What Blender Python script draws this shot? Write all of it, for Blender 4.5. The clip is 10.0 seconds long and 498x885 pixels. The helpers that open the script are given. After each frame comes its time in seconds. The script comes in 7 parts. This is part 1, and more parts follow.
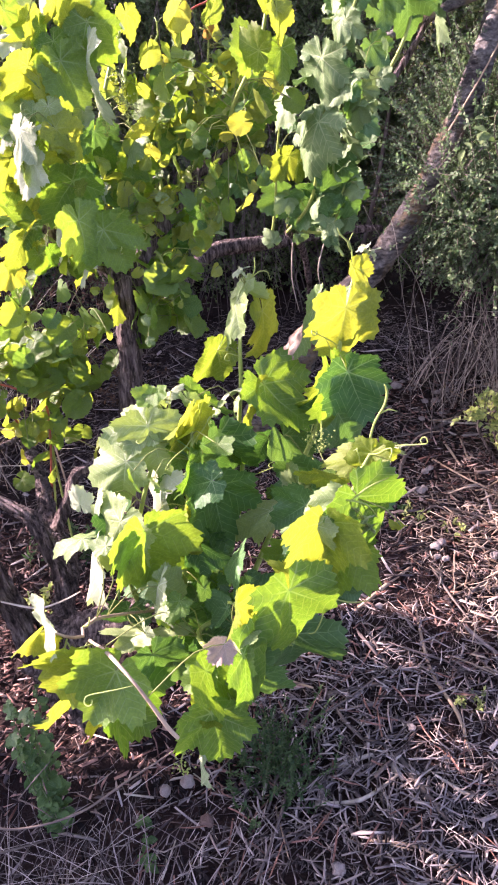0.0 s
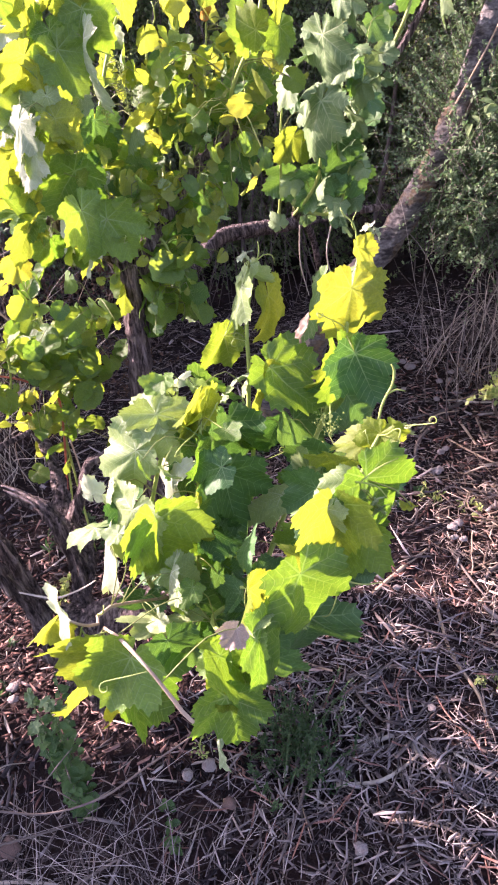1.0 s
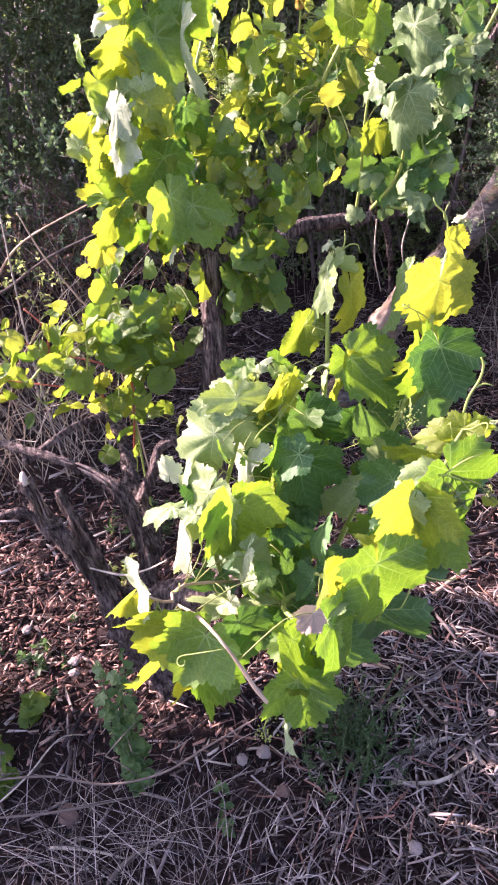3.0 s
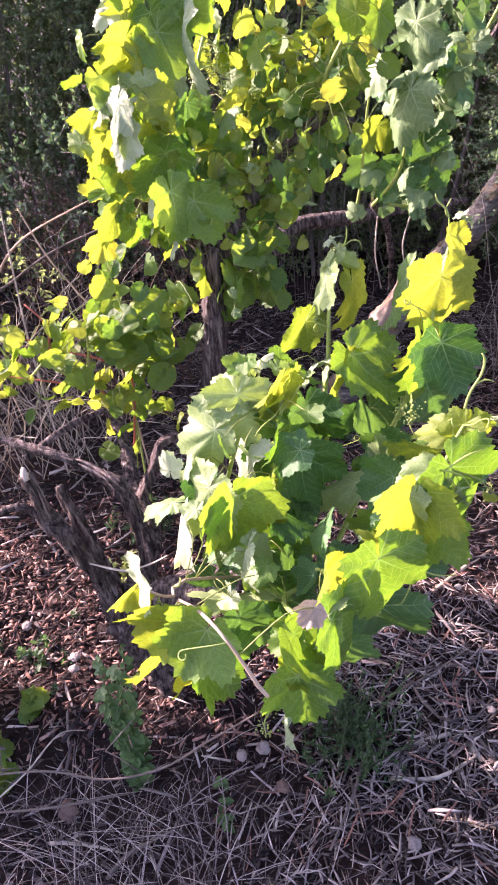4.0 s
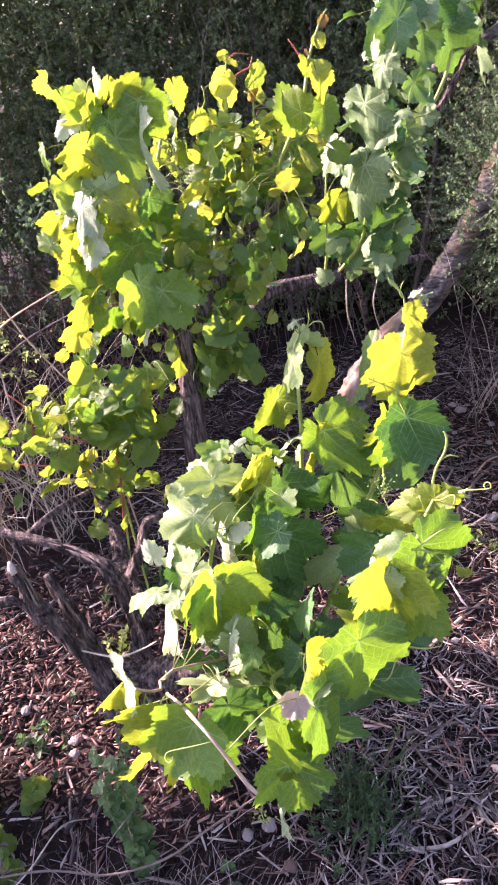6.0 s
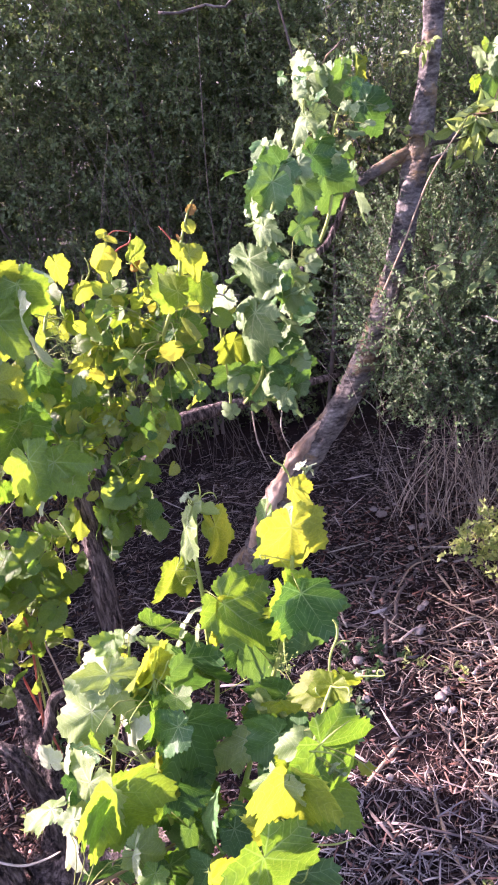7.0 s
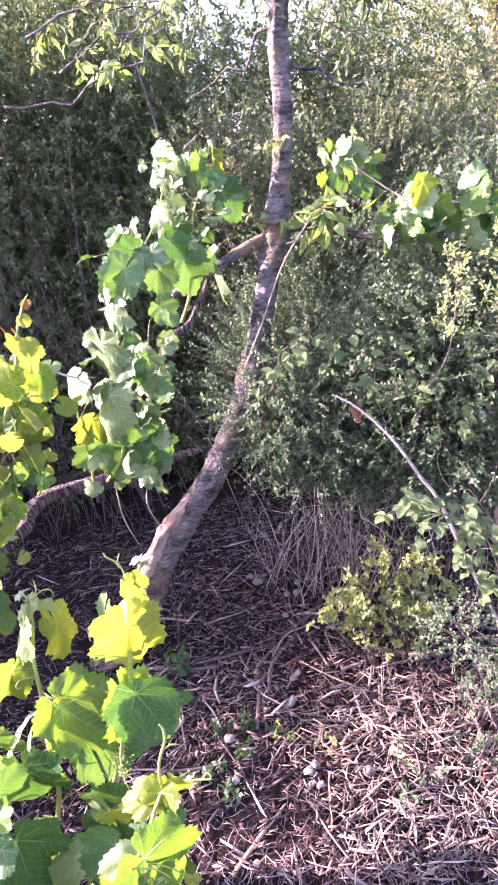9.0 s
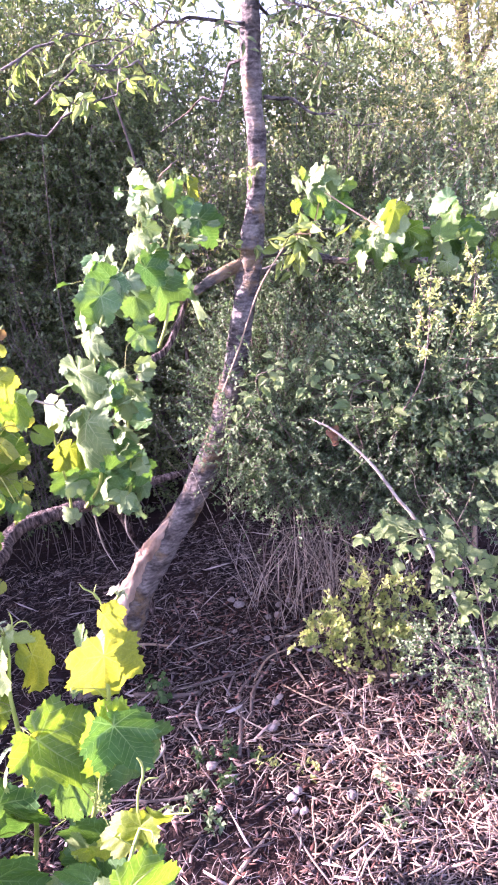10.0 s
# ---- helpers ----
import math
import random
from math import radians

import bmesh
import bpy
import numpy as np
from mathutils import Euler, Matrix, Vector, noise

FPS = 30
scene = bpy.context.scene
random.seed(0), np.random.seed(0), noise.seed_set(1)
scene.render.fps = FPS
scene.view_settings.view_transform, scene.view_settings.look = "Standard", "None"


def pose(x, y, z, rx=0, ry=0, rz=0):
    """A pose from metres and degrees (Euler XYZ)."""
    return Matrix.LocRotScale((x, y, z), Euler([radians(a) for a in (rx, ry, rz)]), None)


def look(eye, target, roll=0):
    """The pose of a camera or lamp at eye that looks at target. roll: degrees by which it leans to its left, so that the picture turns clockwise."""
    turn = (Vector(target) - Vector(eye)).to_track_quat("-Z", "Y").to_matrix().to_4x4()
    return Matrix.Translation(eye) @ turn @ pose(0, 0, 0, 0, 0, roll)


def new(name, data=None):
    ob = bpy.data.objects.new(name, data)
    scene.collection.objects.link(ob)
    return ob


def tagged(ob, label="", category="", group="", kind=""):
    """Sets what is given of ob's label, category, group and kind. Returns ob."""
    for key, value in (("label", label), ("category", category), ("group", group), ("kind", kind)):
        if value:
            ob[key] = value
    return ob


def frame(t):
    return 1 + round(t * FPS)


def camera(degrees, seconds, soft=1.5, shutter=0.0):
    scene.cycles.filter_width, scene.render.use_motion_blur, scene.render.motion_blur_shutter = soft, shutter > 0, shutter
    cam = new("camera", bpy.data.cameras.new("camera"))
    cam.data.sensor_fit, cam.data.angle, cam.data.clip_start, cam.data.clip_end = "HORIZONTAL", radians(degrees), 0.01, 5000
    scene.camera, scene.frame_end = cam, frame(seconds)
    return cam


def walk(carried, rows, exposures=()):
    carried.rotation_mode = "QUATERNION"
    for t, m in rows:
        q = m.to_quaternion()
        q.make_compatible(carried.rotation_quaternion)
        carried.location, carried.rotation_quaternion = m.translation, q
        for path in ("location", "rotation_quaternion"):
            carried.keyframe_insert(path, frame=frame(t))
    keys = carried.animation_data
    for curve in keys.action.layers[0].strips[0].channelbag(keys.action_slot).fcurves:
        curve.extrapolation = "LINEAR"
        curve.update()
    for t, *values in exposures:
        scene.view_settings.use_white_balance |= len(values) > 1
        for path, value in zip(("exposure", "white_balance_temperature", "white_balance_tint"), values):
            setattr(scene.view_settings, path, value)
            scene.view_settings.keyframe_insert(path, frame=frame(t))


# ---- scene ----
cam = camera(40.8, 10.0, soft=2.0)
PATH = [
    (0, (0.053, 0.002, 1.558), (0.009, 1.644, 0.417), -2.9),
    (0.5, (0.061, 0.005, 1.557), (-0.019, 1.639, 0.407), -4.5),
    (1, (0.069, 0.002, 1.553), (-0.031, 1.621, 0.384), -5.8),
    (1.5, (0.048, -0.007, 1.563), (-0.137, 1.633, 0.433), -5.3),
    (2, (0.038, -0.014, 1.551), (-0.17, 1.608, 0.398), -5.6),
    (2.5, (0.02, -0.014, 1.547), (-0.224, 1.596, 0.386), -6.0),
    (4, (0.014, -0.019, 1.542), (-0.228, 1.586, 0.374), -5.7),
    (4.5, (0.002, -0.022, 1.552), (-0.247, 1.599, 0.407), -5.5),
    (5, (0.007, -0.027, 1.556), (-0.236, 1.605, 0.425), -6.4),
    (5.2, (0.002, -0.027, 1.557), (-0.25, 1.607, 0.432), -7.2),
    (6.3, (0.098, 0.031, 1.659), (-0.1, 1.747, 0.651), -10.3),
    (6.5, (0.119, 0.052, 1.693), (-0.035, 1.802, 0.737), -10.7),
    (7, (0.182, 0.113, 1.758), (0.143, 1.897, 0.854), -10.4),
    (7.5, (0.206, 0.117, 1.754), (0.283, 1.895, 0.842), -8.4),
    (8, (0.23, 0.105, 1.763), (0.386, 1.901, 0.897), -7.8),
    (8.5, (0.256, 0.097, 1.76), (0.479, 1.89, 0.903), -8.5),
    (9, (0.316, 0.114, 1.812), (0.59, 1.926, 1.01), -7.4),
    (9.5, (0.349, 0.106, 1.845), (0.736, 1.934, 1.13), -7.8),
    (10, (0.327, 0.111, 1.829), (0.666, 1.93, 1.072), -7.4),
]
EXPOSURES = [(0.0, 2.44, 6050, 44), (5.2, 2.5, 6050, 44), (6.5, 2.48, 5980, 47), (7.5, 2.66, 5850, 53), (8.5, 2.98, 5780, 56), (9.5, 3.2, 5750, 58), (10.0, 3.18, 5750, 58)]
walk(cam, [(t, look(eye, target, roll)) for t, eye, target, roll in PATH], EXPOSURES)

# ---- sky, sun ----
SUN_AZ, SUN_EL = 161.0, 26.0      # the sun stands low to the left, a little beyond the row
world = bpy.data.worlds.new("sky")
scene.world = world
world.use_nodes = True
wn = world.node_tree
sky = wn.nodes.new("ShaderNodeTexSky")
sky.sky_type, sky.sun_disc = "NISHITA", False
sky.sun_elevation = radians(SUN_EL)
sun_way = Vector((math.cos(radians(SUN_AZ)) * math.cos(radians(SUN_EL)),
                  math.sin(radians(SUN_AZ)) * math.cos(radians(SUN_EL)), math.sin(radians(SUN_EL))))
sky.sun_rotation = math.atan2(sun_way.x, sun_way.y)
sky.dust_density, sky.air_density = 2.0, 1.0
wn.nodes["Background"].inputs["Strength"].default_value = 0.102
haze = wn.nodes.new("ShaderNodeHueSaturation")     # a milky evening sky
haze.inputs["Saturation"].default_value, haze.inputs["Value"].default_value = 0.78, 1.0
wn.links.new(sky.outputs["Color"], haze.inputs["Color"])
wn.links.new(haze.outputs["Color"], wn.nodes["Background"].inputs["Color"])
sun = bpy.data.lights.new("sun", "SUN")
sun.energy, sun.angle, sun.color = 4.5, radians(0.6), (1.0, 0.835, 0.68)
new("sun", sun).matrix_world = look(tuple(sun_way * 20), (0, 0, 0))


# ---- material tools ----
def material(name):
    m = bpy.data.materials.new(name)
    m.use_nodes = True
    m.node_tree.nodes.clear()
    return m, m.node_tree.nodes, m.node_tree.links


def node(nodes, kind, **sets):
    n = nodes.new(kind)
    for k, v in sets.items():
        if k == "operation":
            n.operation = v
        elif k == "blend":
            n.data_type, n.blend_type = "RGBA", v
        else:
            n.inputs[k].default_value = v
    return n


def ramp(nodes, stops):
    n = nodes.new("ShaderNodeValToRGB")
    n.color_ramp.elements[0].position, n.color_ramp.elements[0].color = stops[0][0], (*stops[0][1], 1)
    n.color_ramp.elements[1].position, n.color_ramp.elements[1].color = stops[-1][0], (*stops[-1][1], 1)
    for p, c in stops[1:-1]:
        n.color_ramp.elements.new(p).color = (*c, 1)
    return n


def leaf_material(name, dark, light, glow, vein, gloss=0.42, through_part=0.5, island=False, relief=0.24):
    """A thin leaf: a glossy green skin over light that comes through it; the veins run along the blade's own map."""
    m, N, L = material(name)
    out = node(N, "ShaderNodeOutputMaterial")
    if island:
        rnd = N.new("ShaderNodeNewGeometry").outputs["Random Per Island"]
    else:
        rnd = N.new("ShaderNodeObjectInfo").outputs["Random"]
    tex = N.new("ShaderNodeTexCoord")
    grain = node(N, "ShaderNodeTexNoise", Scale=9.0 if not island else 60.0, Detail=5.0)
    L.new(tex.outputs["Object"], grain.inputs["Vector"])
    mixr = node(N, "ShaderNodeMath", operation="MULTIPLY_ADD")
    L.new(grain.outputs["Fac"], mixr.inputs[0])
    mixr.inputs[1].default_value = 0.7
    shift = node(N, "ShaderNodeMath", operation="MULTIPLY_ADD")
    L.new(rnd, shift.inputs[0])
    shift.inputs[1].default_value, shift.inputs[2].default_value = 0.8, -0.25
    L.new(shift.outputs[0], mixr.inputs[2])
    col = ramp(N, [(0.0, dark), (1.0, light)])
    L.new(mixr.outputs[0], col.inputs["Fac"])
    skin = node(N, "ShaderNodeBsdfPrincipled", Roughness=gloss)
    skin.inputs["Specular IOR Level"].default_value = 0.34
    trans = N.new("ShaderNodeBsdfTranslucent")
    gcol = ramp(N, [(0.1, tuple(c * q for c, q in zip(glow, (0.4, 0.58, 0.6)))), (0.9, glow)])
    L.new(mixr.outputs[0], gcol.inputs["Fac"])
    if not island:
        uv = N.new("ShaderNodeUVMap")
        sep = N.new("ShaderNodeSeparateXYZ")
        L.new(uv.outputs["UV"], sep.inputs[0])
        taper = node(N, "ShaderNodeMath", operation="MULTIPLY_ADD")     # the veins thin out towards the edge
        L.new(sep.outputs["X"], taper.inputs[0])
        taper.inputs[1].default_value, taper.inputs[2].default_value = 0.011, 0.0
        off = node(N, "ShaderNodeMath", operation="ADD")
        L.new(sep.outputs["Y"], off.inputs[0])
        L.new(taper.outputs[0], off.inputs[1])
        main = node(N, "ShaderNodeMapRange")
        main.inputs["From Min"].default_value, main.inputs["From Max"].default_value = 0.006, 0.019
        main.inputs["To Min"].default_value, main.inputs["To Max"].default_value = 1.0, 0.0
        L.new(off.outputs[0], main.inputs["Value"])
        skew = node(N, "ShaderNodeMath", operation="MULTIPLY_ADD")
        L.new(sep.outputs["Y"], skew.inputs[0])
        skew.inputs[1].default_value = -0.85
        L.new(sep.outputs["X"], skew.inputs[2])
        rep = node(N, "ShaderNodeMath", operation="PINGPONG")
        L.new(skew.outputs[0], rep.inputs[0])
        rep.inputs[1].default_value = 0.062
        side = node(N, "ShaderNodeMapRange")
        side.inputs["From Min"].default_value, side.inputs["From Max"].default_value = 0.002, 0.009
        side.inputs["To Min"].default_value, side.inputs["To Max"].default_value = 0.6, 0.0
        L.new(rep.outputs[0], side.inputs["Value"])
        veins = node(N, "ShaderNodeMath", operation="MAXIMUM")
        L.new(main.outputs[0], veins.inputs[0])
        L.new(side.outputs[0], veins.inputs[1])
        vm = node(N, "ShaderNodeMath", operation="MULTIPLY")
        L.new(veins.outputs[0], vm.inputs[0])
        vm.inputs[1].default_value = 0.95
        mix = node(N, "ShaderNodeMix", blend="MIX")
        L.new(vm.outputs[0], mix.inputs["Factor"])
        L.new(col.outputs["Color"], mix.inputs[6])
        mix.inputs[7].default_value = (*vein, 1)
        L.new(mix.outputs[2], skin.inputs["Base Color"])
        mix2 = node(N, "ShaderNodeMix", blend="MIX")
        half = node(N, "ShaderNodeMath", operation="MULTIPLY")
        L.new(vm.outputs[0], half.inputs[0])
        half.inputs[1].default_value = 0.85
        L.new(half.outputs[0], mix2.inputs["Factor"])
        net = node(N, "ShaderNodeTexVoronoi", Scale=26.0)
        L.new(tex.outputs["Object"], net.inputs["Vector"])
        cell = node(N, "ShaderNodeMapRange")
        cell.inputs["From Min"].default_value, cell.inputs["From Max"].default_value = 0.1, 0.75
        cell.inputs["To Min"].default_value, cell.inputs["To Max"].default_value = 1.0, 0.72
        L.new(net.outputs["Distance"], cell.inputs["Value"])
        flesh = node(N, "ShaderNodeMix", blend="MULTIPLY")
        flesh.inputs["Factor"].default_value = 1.0
        L.new(gcol.outputs["Color"], flesh.inputs[6])
        L.new(cell.outputs[0], flesh.inputs[7])
        L.new(flesh.outputs[2], mix2.inputs[6])
        mix2.inputs[7].default_value = (glow[0] * 0.42, glow[1] * 0.52, glow[2] * 0.9, 1)
        L.new(mix2.outputs[2], trans.inputs["Color"])
        fine = node(N, "ShaderNodeTexVoronoi", Scale=30.0)
        L.new(tex.outputs["Object"], fine.inputs["Vector"])
        hsum = node(N, "ShaderNodeMath", operation="MULTIPLY_ADD")
        L.new(veins.outputs[0], hsum.inputs[0])
        hsum.inputs[1].default_value = -0.6
        quilt = node(N, "ShaderNodeMath", operation="MULTIPLY_ADD")     # the blade swells between its side veins
        L.new(rep.outputs[0], quilt.inputs[0])
        quilt.inputs[1].default_value = 5.0
        L.new(fine.outputs["Distance"], quilt.inputs[2])
        L.new(quilt.outputs[0], hsum.inputs[2])
        bump = node(N, "ShaderNodeBump", Strength=relief, Distance=0.004)
        L.new(hsum.outputs[0], bump.inputs["Height"])
        L.new(bump.outputs[0], skin.inputs["Normal"])
    else:
        L.new(col.outputs["Color"], skin.inputs["Base Color"])
        L.new(gcol.outputs["Color"], trans.inputs["Color"])
    ms = node(N, "ShaderNodeMixShader", Fac=through_part)
    L.new(skin.outputs[0], ms.inputs[1])
    L.new(trans.outputs[0], ms.inputs[2])
    L.new(ms.outputs[0], out.inputs["Surface"])
    return m


def rough_material(name, stops, scale=8.0, stretch=(1, 1, 1), rough=0.85, bump=0.6, depth=0.01, island=False, fine=40.0, bands=0.0, patch=None, spots=7.0, share=0.75):
    """Bark, soil, straw, stone: two scales of noise for colour and relief; island: each piece has a shade of its own."""
    m, N, L = material(name)
    out = node(N, "ShaderNodeOutputMaterial")
    p = node(N, "ShaderNodeBsdfPrincipled", Roughness=rough)
    p.inputs["Specular IOR Level"].default_value = 0.25
    tex = N.new("ShaderNodeTexCoord")
    mp = N.new("ShaderNodeMapping")
    mp.inputs["Scale"].default_value = stretch
    L.new(tex.outputs["Object"], mp.inputs["Vector"])
    big = node(N, "ShaderNodeTexNoise", Scale=scale, Detail=6.0, Roughness=0.6)
    small = node(N, "ShaderNodeTexNoise", Scale=fine, Detail=6.0, Roughness=0.7)
    L.new(mp.outputs[0], big.inputs["Vector"])
    L.new(mp.outputs[0], small.inputs["Vector"])
    s = node(N, "ShaderNodeMath", operation="MULTIPLY_ADD")
    L.new(small.outputs["Fac"], s.inputs[0])
    s.inputs[1].default_value = 0.45
    half = node(N, "ShaderNodeMath", operation="MULTIPLY_ADD")
    L.new(big.outputs["Fac"], half.inputs[0])
    half.inputs[1].default_value, half.inputs[2].default_value = 0.8, -0.12
    L.new(half.outputs[0], s.inputs[2])
    value = s
    if island:
        rnd = N.new("ShaderNodeNewGeometry").outputs["Random Per Island"]
        a = node(N, "ShaderNodeMath", operation="MULTIPLY_ADD")
        L.new(s.outputs[0], a.inputs[0])
        a.inputs[1].default_value = 0.5
        b = node(N, "ShaderNodeMath", operation="MULTIPLY")
        L.new(rnd, b.inputs[0])
        b.inputs[1].default_value = 0.6
        L.new(b.outputs[0], a.inputs[2])
        value = a
    if bands:
        wave = N.new("ShaderNodeTexWave")
        wave.bands_direction = "Z"
        wave.inputs["Scale"].default_value, wave.inputs["Distortion"].default_value = bands, 6.0
        wave.inputs["Detail"].default_value, wave.inputs["Detail Scale"].default_value = 4.0, 2.5
        L.new(tex.outputs["Object"], wave.inputs["Vector"])
        a = node(N, "ShaderNodeMath", operation="MULTIPLY_ADD")
        L.new(wave.outputs["Fac"], a.inputs[0])
        a.inputs[1].default_value = 0.06
        sub = node(N, "ShaderNodeMath", operation="MULTIPLY_ADD")
        L.new(s.outputs[0], sub.inputs[0])
        sub.inputs[1].default_value, sub.inputs[2].default_value = 0.9, -0.08
        L.new(sub.outputs[0], a.inputs[2])
        value = a
    col = ramp(N, stops)
    L.new(value.outputs[0], col.inputs["Fac"])
    colour = col.outputs["Color"]
    if patch:       # lichen and bare ochre spots
        spot = node(N, "ShaderNodeTexNoise", Scale=spots, Detail=5.0, Roughness=0.65)
        L.new(tex.outputs["Object"], spot.inputs["Vector"])
        edge = node(N, "ShaderNodeMapRange")
        edge.inputs["From Min"].default_value, edge.inputs["From Max"].default_value = 0.52, 0.64
        edge.inputs["To Max"].default_value = share
        L.new(spot.outputs["Fac"], edge.inputs["Value"])
        over = node(N, "ShaderNodeMix", blend="MIX")
        L.new(edge.outputs[0], over.inputs["Factor"])
        L.new(colour, over.inputs[6])
        over.inputs[7].default_value = (*patch, 1)
        colour = over.outputs[2]
    L.new(colour, p.inputs["Base Color"])
    b = node(N, "ShaderNodeBump", Strength=bump, Distance=depth)
    L.new(value.outputs[0], b.inputs["Height"])
    L.new(b.outputs[0], p.inputs["Normal"])
    L.new(p.outputs[0], out.inputs["Surface"])
    return m


LEAF = {
    "green": leaf_material("vine_leaf_green", (0.052, 0.128, 0.02), (0.15, 0.265, 0.055), (0.36, 0.55, 0.02), (0.36, 0.48, 0.16), gloss=0.42, through_part=0.48),
    # yellow: thin leaf, its backlit brightness also put into the base colour
    "yellow": leaf_material("vine_leaf_yellow", (0.12, 0.19, 0.022), (0.25, 0.32, 0.055), (0.61, 0.64, 0.03), (0.45, 0.5, 0.14), gloss=0.42, through_part=0.54),
    # pale: sun highlights on the sunward leaves put into the colour
    "pale": leaf_material("vine_leaf_pale", (0.13, 0.22, 0.065), (0.3, 0.38, 0.16), (0.42, 0.56, 0.08), (0.45, 0.53, 0.28), gloss=0.44, through_part=0.38),
    # blue: darker copy of green, with the shade inside the vines in its colour
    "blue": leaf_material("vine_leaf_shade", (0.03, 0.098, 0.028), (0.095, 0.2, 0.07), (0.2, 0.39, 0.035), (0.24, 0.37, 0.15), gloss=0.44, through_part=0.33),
    # white: whitish young tips, and sun glare put into the leaf colour
    "white": leaf_material("vine_leaf_white_glare", (0.22, 0.29, 0.15), (0.44, 0.49, 0.33), (0.46, 0.58, 0.18), (0.55, 0.6, 0.44), gloss=0.6, through_part=0.3, relief=0.3),
    "round": leaf_material("round_leaf_green", (0.052, 0.13, 0.02), (0.16, 0.26, 0.05), (0.5, 0.65, 0.03), (0.33, 0.43, 0.13), gloss=0.45, through_part=0.5),
    "roundyellow": leaf_material("round_leaf_yellow", (0.13, 0.19, 0.035), (0.26, 0.31, 0.065), (0.6, 0.63, 0.045), (0.40, 0.46, 0.16), gloss=0.36, through_part=0.52),
    # roundshade: round leaf again, darkened in colour as if shaded
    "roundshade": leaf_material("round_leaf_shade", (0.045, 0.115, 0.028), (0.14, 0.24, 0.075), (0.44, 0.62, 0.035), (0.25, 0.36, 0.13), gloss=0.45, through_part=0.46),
    # silver: pale leaf dimmed in colour, in place of partial shade on the climber
    "silver": leaf_material("vine_leaf_dimmed", (0.088, 0.16, 0.055), (0.205, 0.295, 0.125), (0.26, 0.39, 0.08), (0.32, 0.4, 0.2), gloss=0.55, through_part=0.26),
    "dead": leaf_material("dead_leaf", (0.08, 0.042, 0.025), (0.17, 0.095, 0.055), (0.16, 0.075, 0.03), (0.15, 0.08, 0.05), gloss=0.7, through_part=0.25),
    "red": leaf_material("young_leaf_red", (0.2, 0.08, 0.03), (0.35, 0.2, 0.06), (0.65, 0.35, 0.08), (0.5, 0.3, 0.1)),
    "almond": leaf_material("almond_leaf", (0.07, 0.11, 0.045), (0.18, 0.24, 0.11), (0.3, 0.4, 0.1), (0.3, 0.36, 0.2), through_part=0.35),
    "almondlight": leaf_material("almond_leaf_young", (0.14, 0.215, 0.06), (0.3, 0.385, 0.13), (0.5, 0.62, 0.1), (0.38, 0.44, 0.2), through_part=0.42),
    "weed": leaf_material("weed_blade", (0.02, 0.06, 0.016), (0.075, 0.15, 0.045), (0.2, 0.4, 0.06), (0.2, 0.3, 0.12), gloss=0.5, through_part=0.35),
    "felt": leaf_material("young_leaf_felt", (0.26, 0.2, 0.16), (0.44, 0.35, 0.29), (0.45, 0.34, 0.2), (0.48, 0.4, 0.33), gloss=0.7, through_part=0.3, relief=0.3),
    "weedtop": leaf_material("weed_blade_young", (0.09, 0.16, 0.055), (0.22, 0.3, 0.14), (0.3, 0.46, 0.1), (0.32, 0.4, 0.22), gloss=0.6, through_part=0.35),
    "bramble": leaf_material("bramble_leaf", (0.08, 0.145, 0.045), (0.22, 0.3, 0.12), (0.36, 0.48, 0.1), (0.3, 0.38, 0.19), gloss=0.7, through_part=0.38, relief=0.5),
}
BARK = rough_material("vine_bark", [(0.36, (0.014, 0.0095, 0.009)), (0.47, (0.1, 0.073, 0.066)), (0.57, (0.25, 0.193, 0.172)), (0.7, (0.48, 0.395, 0.355))], scale=34, stretch=(2.6, 2.6, 0.26), bump=1.0, depth=0.05, fine=90)
LOOSE_BARK = rough_material("loose_bark", [(0.3, (0.09, 0.062, 0.054)), (0.6, (0.27, 0.21, 0.185)), (0.9, (0.5, 0.42, 0.38))], scale=40, stretch=(2, 2, 0.4), bump=0.8, depth=0.01)
TREE_BARK = rough_material("almond_bark", [(0.3, (0.04, 0.034, 0.032)), (0.46, (0.16, 0.145, 0.132)), (0.66, (0.38, 0.355, 0.325))], scale=14, stretch=(1, 1, 2.0), bump=1.0, depth=0.02, fine=60, bands=18.0, patch=(0.28, 0.19, 0.085), share=0.6)
CUT_WOOD = rough_material("cut_wood", [(0.25, (0.2, 0.15, 0.12)), (0.75, (0.62, 0.54, 0.46))], scale=30, bump=0.4, depth=0.004)
TORN_BARK = rough_material("torn_bark_wood", [(0.3, (0.13, 0.085, 0.06)), (0.5, (0.32, 0.235, 0.175)), (0.75, (0.56, 0.45, 0.35))], scale=14, stretch=(1, 1, 0.4), bump=0.9, depth=0.008, patch=(0.38, 0.24, 0.13), spots=18.0, share=0.5)
GREEN_CANE = rough_material("green_shoot", [(0.2, (0.16, 0.22, 0.04)), (0.9, (0.42, 0.5, 0.14))], scale=25, rough=0.5, bump=0.2, depth=0.002)
DRY_CANE = rough_material("dry_cane", [(0.2, (0.22, 0.15, 0.09)), (0.55, (0.42, 0.31, 0.21)), (0.9, (0.68, 0.56, 0.42))], scale=22, stretch=(1, 1, 0.5), bump=0.5, depth=0.004)
WEED_STEM = rough_material("weed_stem", [(0.2, (0.04, 0.07, 0.025)), (0.9, (0.13, 0.18, 0.07))], scale=25, rough=0.6, bump=0.2, depth=0.002)
